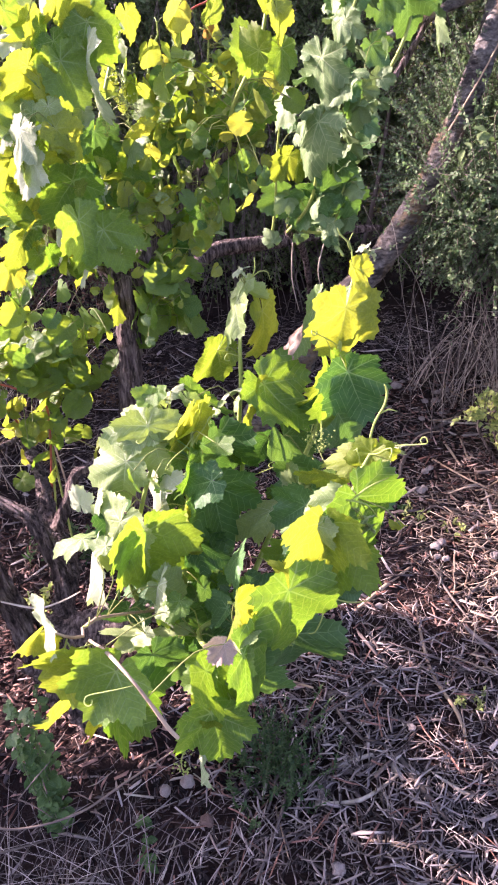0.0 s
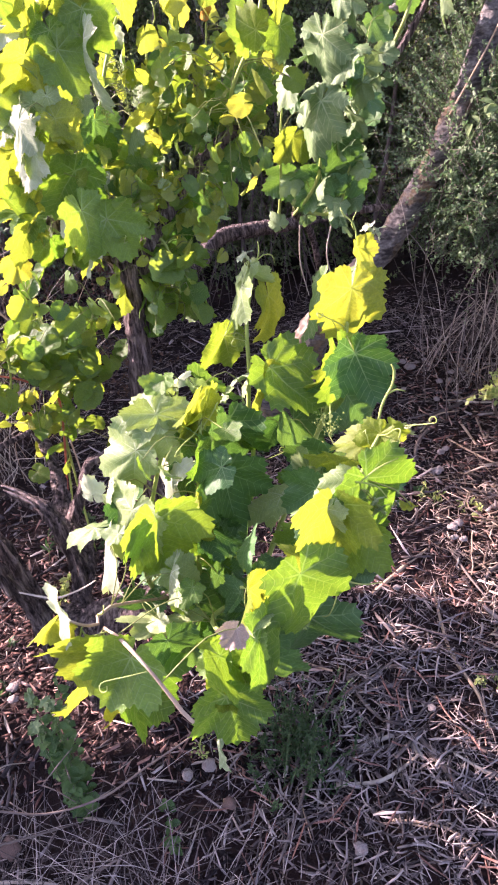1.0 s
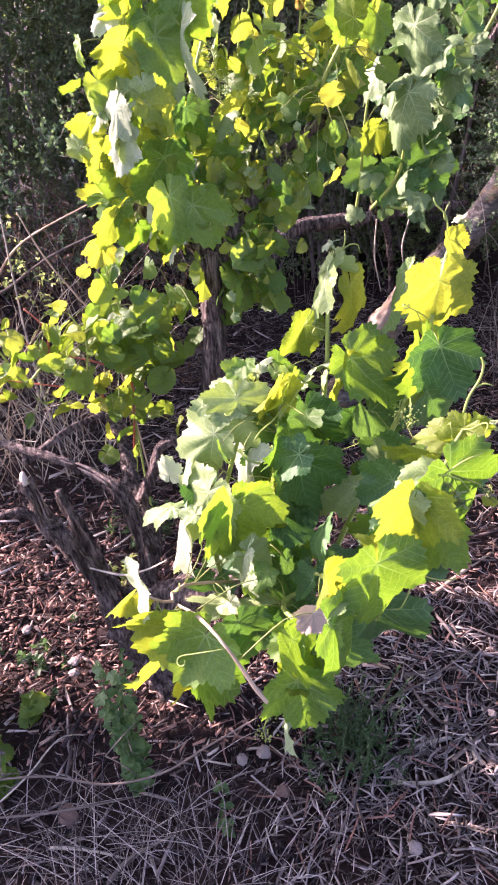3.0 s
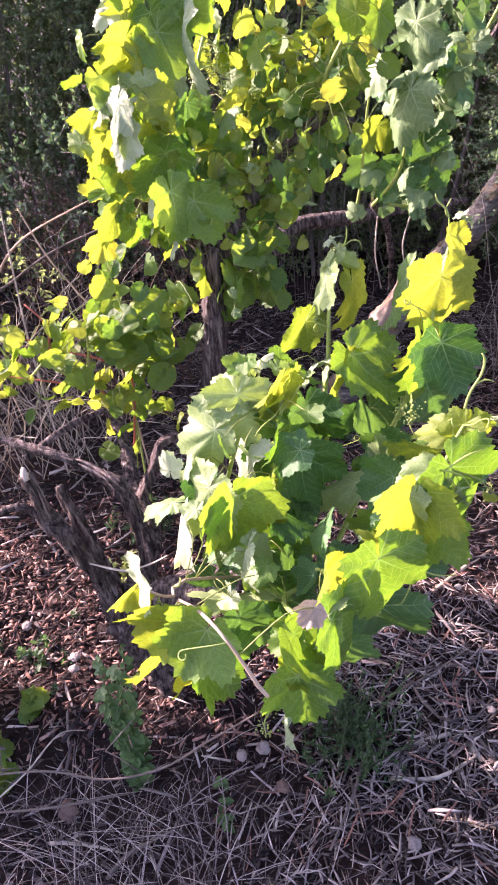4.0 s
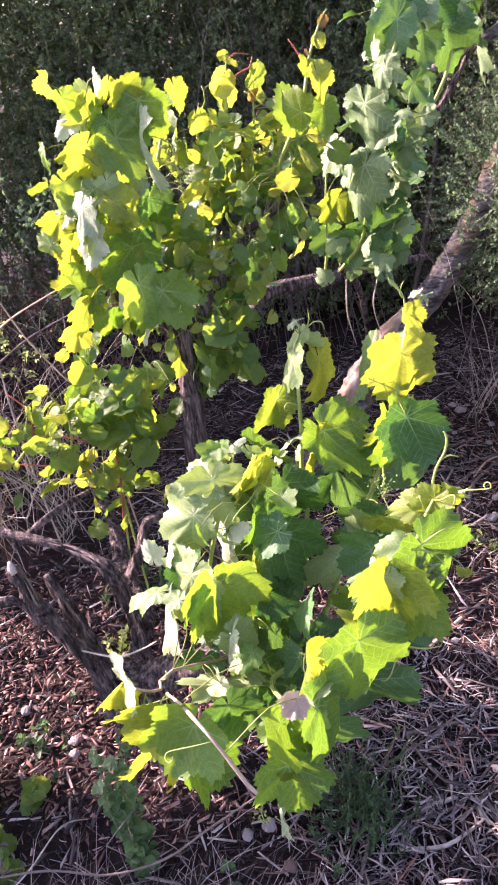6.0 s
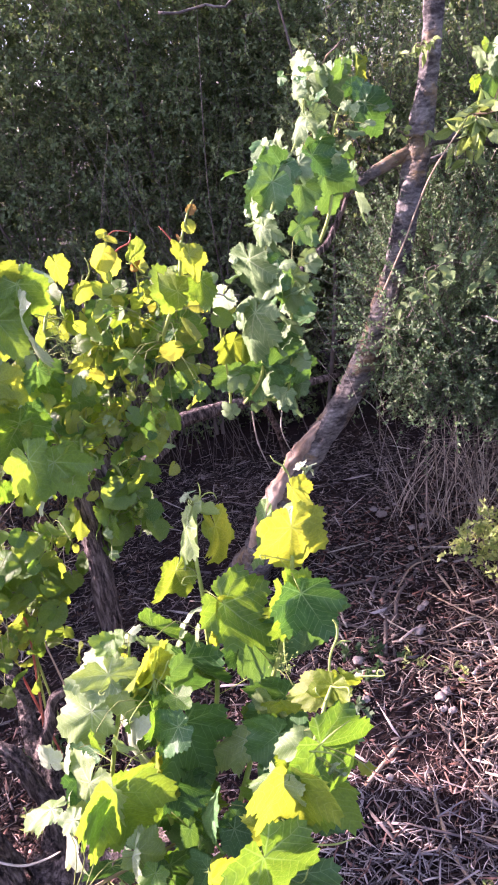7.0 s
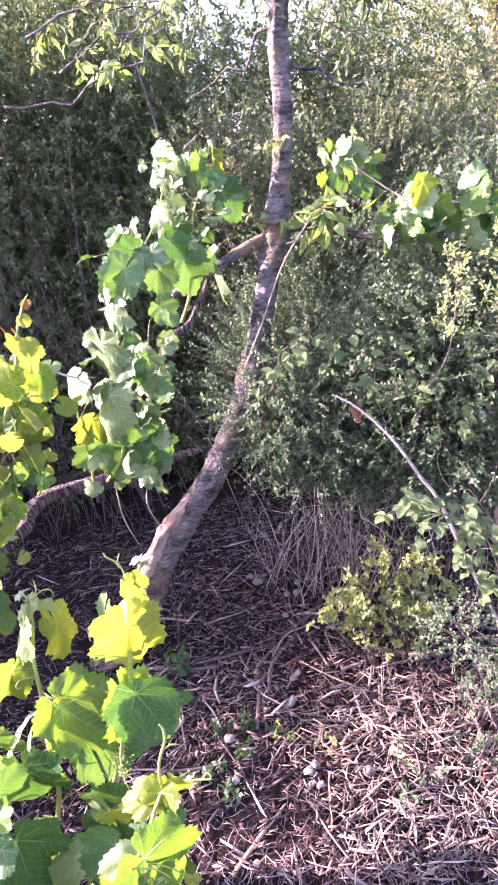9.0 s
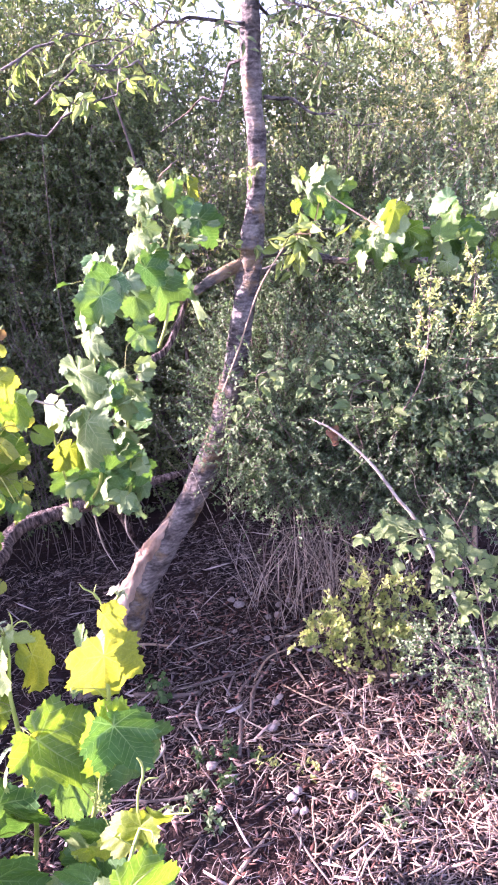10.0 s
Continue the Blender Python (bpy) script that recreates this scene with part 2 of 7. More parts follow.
LEAF_STALK = rough_material("leaf_stalk", [(0.2, (0.11, 0.13, 0.03)), (0.9, (0.27, 0.31, 0.09))], scale=25, rough=0.5, bump=0.2, depth=0.002)
RED_CANE = rough_material("red_shoot", [(0.2, (0.3, 0.05, 0.04)), (0.9, (0.55, 0.2, 0.12))], scale=25, rough=0.5, bump=0.2, depth=0.002)
WHITE_CANE = rough_material("bramble_cane", [(0.25, (0.2, 0.165, 0.125)), (0.6, (0.45, 0.4, 0.33)), (0.9, (0.62, 0.57, 0.48))], scale=30, bump=0.6, depth=0.004)
GREY_TWIG = rough_material("grey_twig", [(0.2, (0.045, 0.033, 0.027)), (0.6, (0.125, 0.1, 0.085)), (0.95, (0.28, 0.235, 0.205))], scale=10, bump=0.5, depth=0.004, island=True)
# reddish brown soil, darkened so that the gaps between straws look shaded
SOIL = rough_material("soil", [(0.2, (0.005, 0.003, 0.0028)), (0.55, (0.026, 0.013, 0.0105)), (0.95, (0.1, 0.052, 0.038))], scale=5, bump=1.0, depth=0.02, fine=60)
# paler, greyer than BROWN_MULCH: colour makes up for dim shade on front straw
MULCH = rough_material("mulch_straw", [(0.26, (0.016, 0.012, 0.0115)), (0.5, (0.16, 0.131, 0.122)), (0.74, (0.39, 0.335, 0.305)), (0.95, (0.62, 0.54, 0.48))], scale=30, bump=0.5, depth=0.003, island=True, patch=(0.2, 0.116, 0.083), spots=2.6, share=0.4)
# bottom layer of chips: shade between the upper straws put into the colour
MULCH_DARK = rough_material("darkened_mulch", [(0.26, (0.006, 0.004, 0.004)), (0.56, (0.03, 0.022, 0.022)), (0.8, (0.1, 0.08, 0.078)), (0.96, (0.28, 0.23, 0.215))], scale=30, bump=0.5, depth=0.003, island=True, patch=(0.07, 0.032, 0.022), spots=2.6, share=0.55)
BROWN_MULCH = rough_material("brown_mulch", [(0.26, (0.018, 0.0135, 0.0115)), (0.5, (0.14, 0.11, 0.094)), (0.76, (0.32, 0.265, 0.225)), (0.95, (0.54, 0.465, 0.395))], scale=30, bump=0.5, depth=0.003, island=True, patch=(0.17, 0.105, 0.075), spots=3.2, share=0.4)
BARK_CHIP = rough_material("bark_chip", [(0.26, (0.022, 0.01, 0.008)), (0.52, (0.13, 0.062, 0.046)), (0.78, (0.34, 0.2, 0.155)), (0.96, (0.6, 0.45, 0.38))], scale=40, bump=0.6, depth=0.004, island=True)
STRAW = rough_material("standing_straw", [(0.1, (0.13, 0.095, 0.075)), (0.55, (0.38, 0.31, 0.245)), (1.0, (0.64, 0.55, 0.45))], scale=30, bump=0.3, depth=0.002, island=True)
TAN_STRAW = rough_material("broken_straw", [(0.2, (0.05, 0.034, 0.024)), (0.5, (0.24, 0.18, 0.13)), (0.8, (0.46, 0.375, 0.285)), (1.0, (0.6, 0.51, 0.4))], scale=30, bump=0.3, depth=0.002, island=True)
DRY_GRASS = rough_material("dry_grass", [(0.28, (0.035, 0.026, 0.024)), (0.56, (0.16, 0.132, 0.122)), (0.9, (0.5, 0.435, 0.395))], scale=30, bump=0.3, depth=0.002, island=True)
STONE = rough_material("pale_stone", [(0.2, (0.17, 0.14, 0.125)), (0.6, (0.35, 0.305, 0.28)), (0.95, (0.54, 0.49, 0.45))], scale=20, bump=0.7, depth=0.006, fine=90, patch=(0.24, 0.165, 0.13), spots=1.4, share=0.5)
BROWN_STONE = rough_material("brown_stone", [(0.2, (0.07, 0.045, 0.036)), (0.6, (0.19, 0.128, 0.105)), (0.95, (0.33, 0.245, 0.21))], scale=20, bump=0.7, depth=0.006, fine=90)
WITHERED_LEAF = leaf_material("withered_leaf", (0.05, 0.027, 0.017), (0.17, 0.1, 0.062), (0.16, 0.08, 0.035), (0, 0, 0), gloss=0.8, through_part=0.2, island=True)
HEDGE_LEAF = leaf_material("hedge_leaf", (0.056, 0.09, 0.034), (0.21, 0.275, 0.13), (0.3, 0.38, 0.1), (0, 0, 0), gloss=0.68, through_part=0.33, island=True)
SHRUB_LEAF = leaf_material("shrub_leaf", (0.056, 0.1, 0.046), (0.21, 0.285, 0.155), (0.26, 0.4, 0.13), (0, 0, 0), gloss=0.66, through_part=0.32, island=True)
# yellow green leaf, its colour raised further for a sunlit look
LIGHT_LEAF = leaf_material("yellow_shrub_leaf", (0.19, 0.245, 0.08), (0.42, 0.47, 0.19), (0.68, 0.74, 0.2), (0, 0, 0), gloss=0.6, through_part=0.48, island=True)
FAR_LEAF = leaf_material("far_tree_leaf", (0.12, 0.14, 0.05), (0.3, 0.3, 0.13), (0.6, 0.6, 0.18), (0, 0, 0), gloss=0.5, through_part=0.45, island=True)
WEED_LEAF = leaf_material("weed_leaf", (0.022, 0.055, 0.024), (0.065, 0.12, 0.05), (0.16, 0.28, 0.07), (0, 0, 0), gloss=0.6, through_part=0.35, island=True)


# ---- building tools ----
W = {}


def thing(name, at, label, category, group=""):
    ob = new(name)
    ob.empty_display_size = 0.05
    ob.location = at
    W[ob] = Matrix.Translation(at)
    return tagged(ob, label, category, group)


def hang(ob, parent, at=None):
    at = at or Matrix.Identity(4)
    ob.parent = parent
    ob.matrix_parent_inverse = W[parent].inverted()
    ob.matrix_basis = at
    W[ob] = at
    return ob


def make_mesh(name, verts, faces, mat, smooth=True, uvs=None):
    me = bpy.data.meshes.new(name)
    me.from_pydata([tuple(v) for v in verts], [], faces)
    me.materials.append(mat)
    if uvs:
        layer = me.uv_layers.new(name="blade")
        layer.data.foreach_set("uv", np.array(uvs, dtype=np.float32).ravel())
    if smooth:
        me.polygons.foreach_set("use_smooth", np.ones(len(me.polygons), dtype=bool))
    me.update()
    return me


def part(name, me, parent, label="", at=None):
    ob = hang(new(name, me), parent, at)
    return tagged(ob, label)


def soup(name, verts, tris_per, corner, mat, smooth=False):
    """Many alike pieces in one mesh: verts is (n, k, 3); corner lists each piece's triangles."""
    n, k, _ = verts.shape
    tri = (np.arange(n)[:, None, None] * k + np.array(corner)[None]).reshape(-1, 3)
    me = bpy.data.meshes.new(name)
    me.vertices.add(n * k)
    me.vertices.foreach_set("co", verts.astype(np.float32).ravel())
    me.loops.add(len(tri) * 3)
    me.loops.foreach_set("vertex_index", tri.astype(np.int32).ravel())
    me.polygons.add(len(tri))
    me.polygons.foreach_set("loop_start", np.arange(0, len(tri) * 3, 3, dtype=np.int32))
    if smooth:
        me.polygons.foreach_set("use_smooth", np.ones(len(tri), dtype=bool))
    me.materials.append(mat)
    me.update(calc_edges=True)
    return me


def spline(points, step):
    """A smooth line through the points, as evenly spaced points, with the share of each point's number."""
    p = [Vector(q) for q in points]
    out, marks = [], []
    for i in range(len(p) - 1):
        a, b = p[max(i - 1, 0)], p[i]
        c, d = p[i + 1], p[min(i + 2, len(p) - 1)]
        n = max(2, int((c - b).length / step))
        for k in range(n):
            t = k / n
            out.append(0.5 * ((2 * b) + (c - a) * t + (2 * a - 5 * b + 4 * c - d) * t * t + (3 * b - a - 3 * c + d) * t ** 3))
            marks.append(i + t)
    out.append(p[-1])
    marks.append(len(p) - 1)
    return out, marks


def tube_geo(points, radii, sides=6, step=0.03, rough=0.0, ridge=0.0, seed=0.0):
    line, marks = spline(points, step)
    rad = [radii[int(min(m, len(radii) - 2))] * (1 - (m - int(min(m, len(radii) - 2)))) + radii[int(min(m, len(radii) - 2)) + 1] * (m - int(min(m, len(radii) - 2))) for m in marks]
    verts, faces = [], []
    side = None
    for i, q in enumerate(line):
        way = (line[min(i + 1, len(line) - 1)] - line[max(i - 1, 0)]).normalized()
        if side is None:
            side = way.orthogonal().normalized()
        side = (side - way * side.dot(way)).normalized()
        up = way.cross(side)
        for k in range(sides):
            a = 2 * math.pi * k / sides
            d = side * math.cos(a) + up * math.sin(a)
            r = rad[i]
            if rough or ridge:
                s = q * 9 + d * 1.3 + Vector((seed, seed * 2, 0))
                s2 = q * 34 + d * 2.0 + Vector((0, seed, seed))
                r *= 1 + rough * noise.noise(s) + rough * 0.55 * noise.noise(s2) + rough * 0.4 * noise.noise(q * 95 + d * 3.0) + ridge * (0.5 - abs(noise.noise(Vector((math.cos(a) * 3.8, math.sin(a) * 3.8, i * step * 7 + seed)))) * 2)
            verts.append(q + d * r)
    n = len(line)
    for i in range(n - 1):
        for k in range(sides):
            k2 = (k + 1) % sides
            faces.append((i * sides + k, i * sides + k2, (i + 1) * sides + k2, (i + 1) * sides + k))
    faces.append(tuple(range(sides))[::-1])
    faces.append(tuple((n - 1) * sides + k for k in range(sides)))
    return verts, faces


def tube(name, points, radii, mat, parent, sides=6, step=0.03, rough=0.0, ridge=0.0, seed=0.0, label=""):
    v, f = tube_geo(points, radii, sides, step, rough, ridge, seed)
    return part(name, make_mesh(name, v, f, mat), parent, label)


def bark_strips(parent, points, r, count, seed):
    """Loose strips of old bark along an arm, standing off it at their ends."""
    rng = random.Random(seed)
    line = spline(points, 0.01)[0]
    for _ in range(count):
        n = rng.randint(4, max(5, min(14, len(line) - 2)))
        i = rng.randint(0, max(0, len(line) - n - 1))
        turn = rng.uniform(0, 6.3)
        way = (line[min(i + n, len(line) - 1)] - line[i]).normalized()
        a = way.orthogonal().normalized()
        b = way.cross(a)
        pts = []
        for k in range(0, n, 2):
            q = k / n
            rr = r * (1 - 0.35 * (i + k) / len(line)) * (1.0 + 0.3 * abs(q - 0.5) ** 2 * rng.uniform(0, 4))
            turn += rng.uniform(-0.25, 0.25)
            pts.append(line[min(i + k, len(line) - 1)] + (a * math.cos(turn) + b * math.sin(turn)) * rr)
        if len(pts) > 1:
            w = rng.uniform(0.0015, 0.0042)
            tube("bark_strip", pts, [w * 0.4] + [w] * (len(pts) - 2) + [w * 0.3], LOOSE_BARK if rng.random() < 0.45 else BARK, parent, sides=5, step=0.012, rough=0.5, seed=rng.random() * 9)


# ---- leaf blades: the stalk's end at the origin, the tip at (0, 1, 0), the face along +z ----
def blade(name, mat, lobes, teeth, seed, depth=0.25, cup=0.1, fold=0.1, wave=0.06, droop=0.15, back=172, bite=0.05):
    """A lobed, toothed blade: veins sunk, the flesh swelling between them, the rim wavy and curled."""
    rng = random.Random(seed)
    lobes = [(c + rng.uniform(-5, 5) * (c != 0), l * rng.uniform(0.92, 1.08)) for c, l in lobes]
    n = 2 * teeth
    ang = [radians(-back + 2 * back * (i + rng.uniform(-0.25, 0.25) * (0 < i < n)) / n) for i in range(n + 1)]
    tooth = [1 + (bite if i % 2 else -bite) * rng.uniform(0.5, 1.4) for i in range(n + 1)]
    ph, ph2 = rng.uniform(0, 6), rng.uniform(0, 6)
    left, right = fold * rng.uniform(0.4, 1.6), fold * rng.uniform(0.4, 1.6)
    curl, turn = rng.uniform(-0.35, 0.35), rng.uniform(-3, 3)

    def reach(a):
        best = 0.0
        for c, l in lobes:
            d = abs(a - radians(c))
            best = max(best, l * (1 - depth * min(1.0, d / radians(30)) ** 1.5) * (1 if d < radians(42) else max(0.2, 1 - (d - radians(42)))))
        return best

    def lift(x, y):
        r2 = x * x + y * y
        a = math.atan2(x, y)
        r = math.sqrt(r2)
        v = min(abs(math.sin(a - radians(c))) if abs(a - radians(c)) < 1.5 else 1.0 for c, l in lobes)
        z = cup * r2 + (left if x < 0 else right) * abs(x) + wave * math.sin(3 * a + ph) * r2 + 0.7 * wave * math.sin(8 * a + ph2) * r2 ** 1.5 - droop * max(0, y) ** 2
        z += 0.16 * v * r * min(1, 1.6 * r) + curl * max(0.0, r - 0.45) ** 2 * (0.5 + 0.8 * math.sin(a + turn))
        return z + 0.07 * noise.noise(Vector((x * 3.4 + ph, y * 3.4, ph2))) * min(1, r2 * 6) + 0.035 * noise.noise(Vector((x * 8 + ph, y * 8, ph2)))
    rings = (0.18, 0.38, 0.58, 0.78, 0.91, 1.0)
    verts = [Vector((0, 0, 0))]
    for k in rings:
        for i, a in enumerate(ang):
            r = reach(a)
            if k == 1.0:
                r *= tooth[i]
            x, y = math.sin(a) * r * k, math.cos(a) * r * k
            verts.append(Vector((x, y, lift(x, y))))
    m = len(ang)
    faces, uvs = [], []

    def uv(face):
        c = sum((verts[j] for j in face[1:]), Vector()) / (len(face) - 1)
        a0 = math.atan2(c.x, c.y)
        near = min(lobes, key=lambda q: abs(a0 - radians(q[0])))[0]
        for j in face:
            x, y = verts[j].x, verts[j].y
            r, d = math.hypot(x, y), math.atan2(x, y) - radians(near)
            uvs.append((r * math.cos(d), abs(r * math.sin(d))))
    for i in range(m - 1):
        f = (0, 1 + i + 1, 1 + i)
        faces.append(f)
        uv(f)
        for k in range(len(rings) - 1):
            a, b = 1 + k * m + i, 1 + (k + 1) * m + i
            f = (a, a + 1, b + 1, b)
            faces.append(f)
            uv(f)
    return make_mesh(name, verts, faces, mat, uvs=uvs)


def long_blade(name, mat, half, seed, peak=0.45, fold=0.3, droop=0.3, bite=0.0, steps=9):
    """A narrow or oval blade on one midrib, folded along it, arching towards its tip."""
    rng = random.Random(seed)
    side, ph = rng.uniform(-0.15, 0.15), rng.uniform(0, 6)
    verts, uvs, faces = [], [], []
    for i in range(steps + 1):
        t = i / steps
        q = t ** (math.log(0.5) / math.log(peak))
        w = half * max(0.02, math.sin(math.pi * min(q, 0.995)) ** 0.85)
        for k in (-1.0, -0.5, 0.0, 0.5, 1.0):
            ww = w * (1 + (bite if i % 2 else -bite) * (abs(k) == 1))
            x, y = k * ww + side * t * t, t
            verts.append(Vector((x, y, fold * abs(k) * ww - droop * t * t + 0.025 * math.sin(7 * t + ph) * k + 0.02 * noise.noise(Vector((x * 6 + ph, y * 6, 0))))))
    for i in range(steps):
        for k in range(4):
            f = (i * 5 + k, i * 5 + k + 1, i * 5 + k + 6, i * 5 + k + 5)
            faces.append(f)
            uvs += [(verts[j].y, abs((j % 5) - 2) * 0.5 * half) for j in f]
    return make_mesh(name, verts, faces, mat, uvs=uvs)


VINE = ((0, 1.0), (50, 0.8), (-50, 0.8), (104, 0.6), (-104, 0.6), (150, 0.42), (-150, 0.42))
ROUND = ((0, 1.0), (36, 0.78), (-36, 0.78), (76, 0.68), (-76, 0.68), (118, 0.6), (-118, 0.6), (152, 0.5), (-152, 0.5))
BLADES = {}
for kind in LEAF:
    BLADES[kind] = []
    for s in range(8):
        r = random.Random(100 + s)
        if kind in ("round", "roundyellow", "roundshade", "red", "dead"):
            BLADES[kind].append(blade("round_leaf", LEAF[kind], ROUND, 15, s, 0.09, r.uniform(-0.1, 0.25), r.uniform(0, 0.35), 0.07, r.uniform(0, 0.35), bite=0.035))
        elif kind in ("almond", "almondlight"):
            BLADES[kind].append(long_blade("narrow_leaf", LEAF[kind], r.uniform(0.13, 0.19) * (1.35 if kind == "almondlight" else 1), s, 0.5, r.uniform(0.2, 0.8), r.uniform(0.1, 0.5)))
        elif kind in ("bramble", "weed"):
            BLADES[kind].append(long_blade("leaflet", LEAF[kind], r.uniform(0.38, 0.46), s, 0.48, r.uniform(0.1, 0.5), r.uniform(0.05, 0.35), 0.06, 14))
        else:
            big = 1 if kind == "green" else 1.4
            if kind in ("white", "pale", "silver"):      # these pale kinds arch back at their edges
                BLADES[kind].append(blade("vine_leaf", LEAF[kind], VINE, 32, s, 0.31, r.uniform(-0.3, 0.05), r.uniform(-0.35, 0.05), 0.15, r.uniform(0.0, 0.4)))
                continue
            BLADES[kind].append(blade("vine_leaf", LEAF[kind], VINE, 32, s, 0.31, r.uniform(-0.2, 0.25) * big, r.uniform(-0.05, 0.35) * big, 0.11 * big, r.uniform(0.0, 0.4) * big))
CANES = {}


def cane(vine, points, radii, mat=None, label="", name="cane", sides=6, rough=0.06):
    CANES.setdefault(vine, []).extend(spline(points, 0.02)[0])
    return tube(name, points, radii, mat or GREEN_CANE, vine, sides=sides, step=0.02, rough=rough, seed=points[0][0] * 7, label=label)


PICK = random.Random(5)


def leaf(vine, kind, stalk, tip, face, wide=1.0, name="leaf", petiole=True):
    """A leaf from its stalk's end to its tip, its face towards the given way, with a stalk back to the nearest cane."""
    a, b = Vector(stalk), Vector(tip)
    y = b - a
    size = y.length
    y.normalize()
    z = Vector(face)
    if kind in ("pale", "white", "silver"):       # these pale kinds turn their faces to the light
        z = z.normalized() + sun_way * (0.75 if kind == "silver" else 0.38)
    z = (z - y * z.dot(y)).normalized()
    x = y.cross(z)
    m = Matrix((x, y, z)).transposed().to_4x4()
    wide = max(wide, 0.7 if kind == "white" else 0.54) * PICK.uniform(0.92, 1.1)
    at = Matrix.Translation(a) @ m @ Matrix.Diagonal((size * wide, size, size, 1))
    ob = part(name, PICK.choice(BLADES[kind]), vine, at=at)
    if petiole and vine in CANES:
        c = min(CANES[vine], key=lambda q: (q - a).length_squared)
        d = (c - a).length
        if d > 0.006:
            mid = (a + c) / 2 - y * 0.2 * d + Vector((0, 0, 0.08 * d))
            tube("leaf_stalk", [c, mid, a], [0.0011, 0.001, 0.0008], WEED_STEM if kind == "bramble" else LEAF_STALK, ob, sides=5, step=0.02)
    return ob


def tendril(vine, points, r=0.0013, mat=None):
    tube("tendril", points, [r] * (len(points) - 1) + [r * 0.5], mat or GREEN_CANE, vine, sides=5, step=0.008)


def flower_cluster(vine, at, n, seed):
    """A loose hanging bunch of small green flower buds on its stalk."""
    rng = np.random.default_rng(seed)
    c = min(CANES[vine], key=lambda q: (q - Vector(at)).length_squared)
    bunch = tube("flower_spike", [c, (c + Vector(at)) / 2 + Vector((0, 0, 0.01)), Vector(at), Vector(at) + Vector((0, 0, -0.045))], [0.0014, 0.0014, 0.0012, 0.0008], GREEN_CANE, vine, sides=5, step=0.01, label="small green unopened flower bunch")
    t = rng.uniform(0, 1, n)
    p = np.array(at) + np.stack([rng.normal(0, 1, n) * 0.013 * (1.15 - t), rng.normal(0, 1, n) * 0.013 * (1.15 - t), 0.012 - 0.06 * t], 1)
    r = rng.uniform(0.0016, 0.0027, n)
    unit = np.array([(1, 0, 0), (-1, 0, 0), (0, 1, 0), (0, -1, 0), (0, 0, 1), (0, 0, -1)], float)
    tri = [(0, 2, 4), (2, 1, 4), (1, 3, 4), (3, 0, 4), (2, 0, 5), (1, 2, 5), (3, 1, 5), (0, 3, 5)]
    part("bud_growth", soup("bud_growth", p[:, None] + unit[None] * r[:, None, None], 8, tri, GREEN_CANE, True), bunch)["kind"] = "stuff"


def scatter_leaves(vine, kinds, count, centre, spread, size, seed, sunward=0.5):
    """Leaves on their stalks round the vine's canes, within an oval."""
    rng = random.Random(seed)
    line = [c for c in CANES[vine] if all(abs(c[k] - centre[k]) < spread[k] * 1.2 for k in range(3))] or CANES[vine]
    for _ in range(count):
        for _ in range(40):
            c = rng.choice(line)
            p = c + Vector((rng.gauss(0, 1), rng.gauss(0, 1), rng.gauss(0, 0.8))) * 0.07
            if sum(((p[k] - centre[k]) / spread[k]) ** 2 for k in range(3)) < 1:
                break
        s = rng.uniform(*size)
        way = Vector((rng.uniform(-1, 1), rng.uniform(-1, 0.4), rng.uniform(-1.2, 0.3))).normalized()
        n = Vector((rng.uniform(-1, 0.6), rng.uniform(-1, 0.2), rng.uniform(0, 1)))
        kind = rng.choice(kinds)
        if "yellow" in kind:       # the thin young leaves stand edge up, with the light behind them
            n = Vector((rng.uniform(0.3, 1.0), rng.uniform(-0.9, -0.3), rng.uniform(-0.5, 0.2)))
        leaf(vine, kind, p, p + way * s, n)


# ---- foliage of bushes: sprigs with small leaves ----
def sprigs(base, way, length, leaves, size, rng, width=0.5, bend=0.35, spread=1.0):
    """Vertices of stems (n, 9, 3) and leaves (n * leaves, 4, 3) of n sprigs."""
    n = len(base)
    way = way / np.linalg.norm(way, axis=1, keepdims=True)
    sag = rng.normal(0, bend, (n, 3))
    ts = np.array([0, 0.5, 1.0])
    pts = base[:, None] + way[:, None] * (length[:, None] * ts)[..., None] + sag[:, None] * (length[:, None] * ts ** 2)[..., None] * 0.6
    side = np.cross(way, rng.normal(0, 1, (n, 3)))
    side /= np.linalg.norm(side, axis=1, keepdims=True)
    up = np.cross(way, side)
    r = np.array([0.0016, 0.0012, 0.0005])
    ring = np.stack([side, -0.5 * side + 0.87 * up, -0.5 * side - 0.87 * up], 1)
    stems = pts[:, :, None] + ring[:, None] * r[None, :, None, None]
    t = np.sort(rng.uniform(0.12, 1.0, (n, leaves)), 1)
    at = base[:, None] + way[:, None] * (length[:, None] * t)[..., None] + sag[:, None] * (length[:, None] * t ** 2)[..., None] * 0.6
    out = way[:, None] * 0.5 + rng.normal(0, spread, (n, leaves, 3))
    out /= np.linalg.norm(out, axis=2, keepdims=True)
    cross = np.cross(out, rng.normal(0, 1, (n, leaves, 3)) + np.array([0, 0, 1.2]))
    cross /= np.linalg.norm(cross, axis=2, keepdims=True)
    nrm = np.cross(cross, out)
    s = rng.uniform(*size, (n, leaves))[..., None]
    mid = at + out * s * 0.5
    w = width * 0.5
    quad = np.stack([at, mid + cross * s * w + nrm * s * 0.12, at + out * s, mid - cross * s * w + nrm * s * 0.12], 2)
    return stems.reshape(n, 9, 3), quad.reshape(-1, 4, 3)


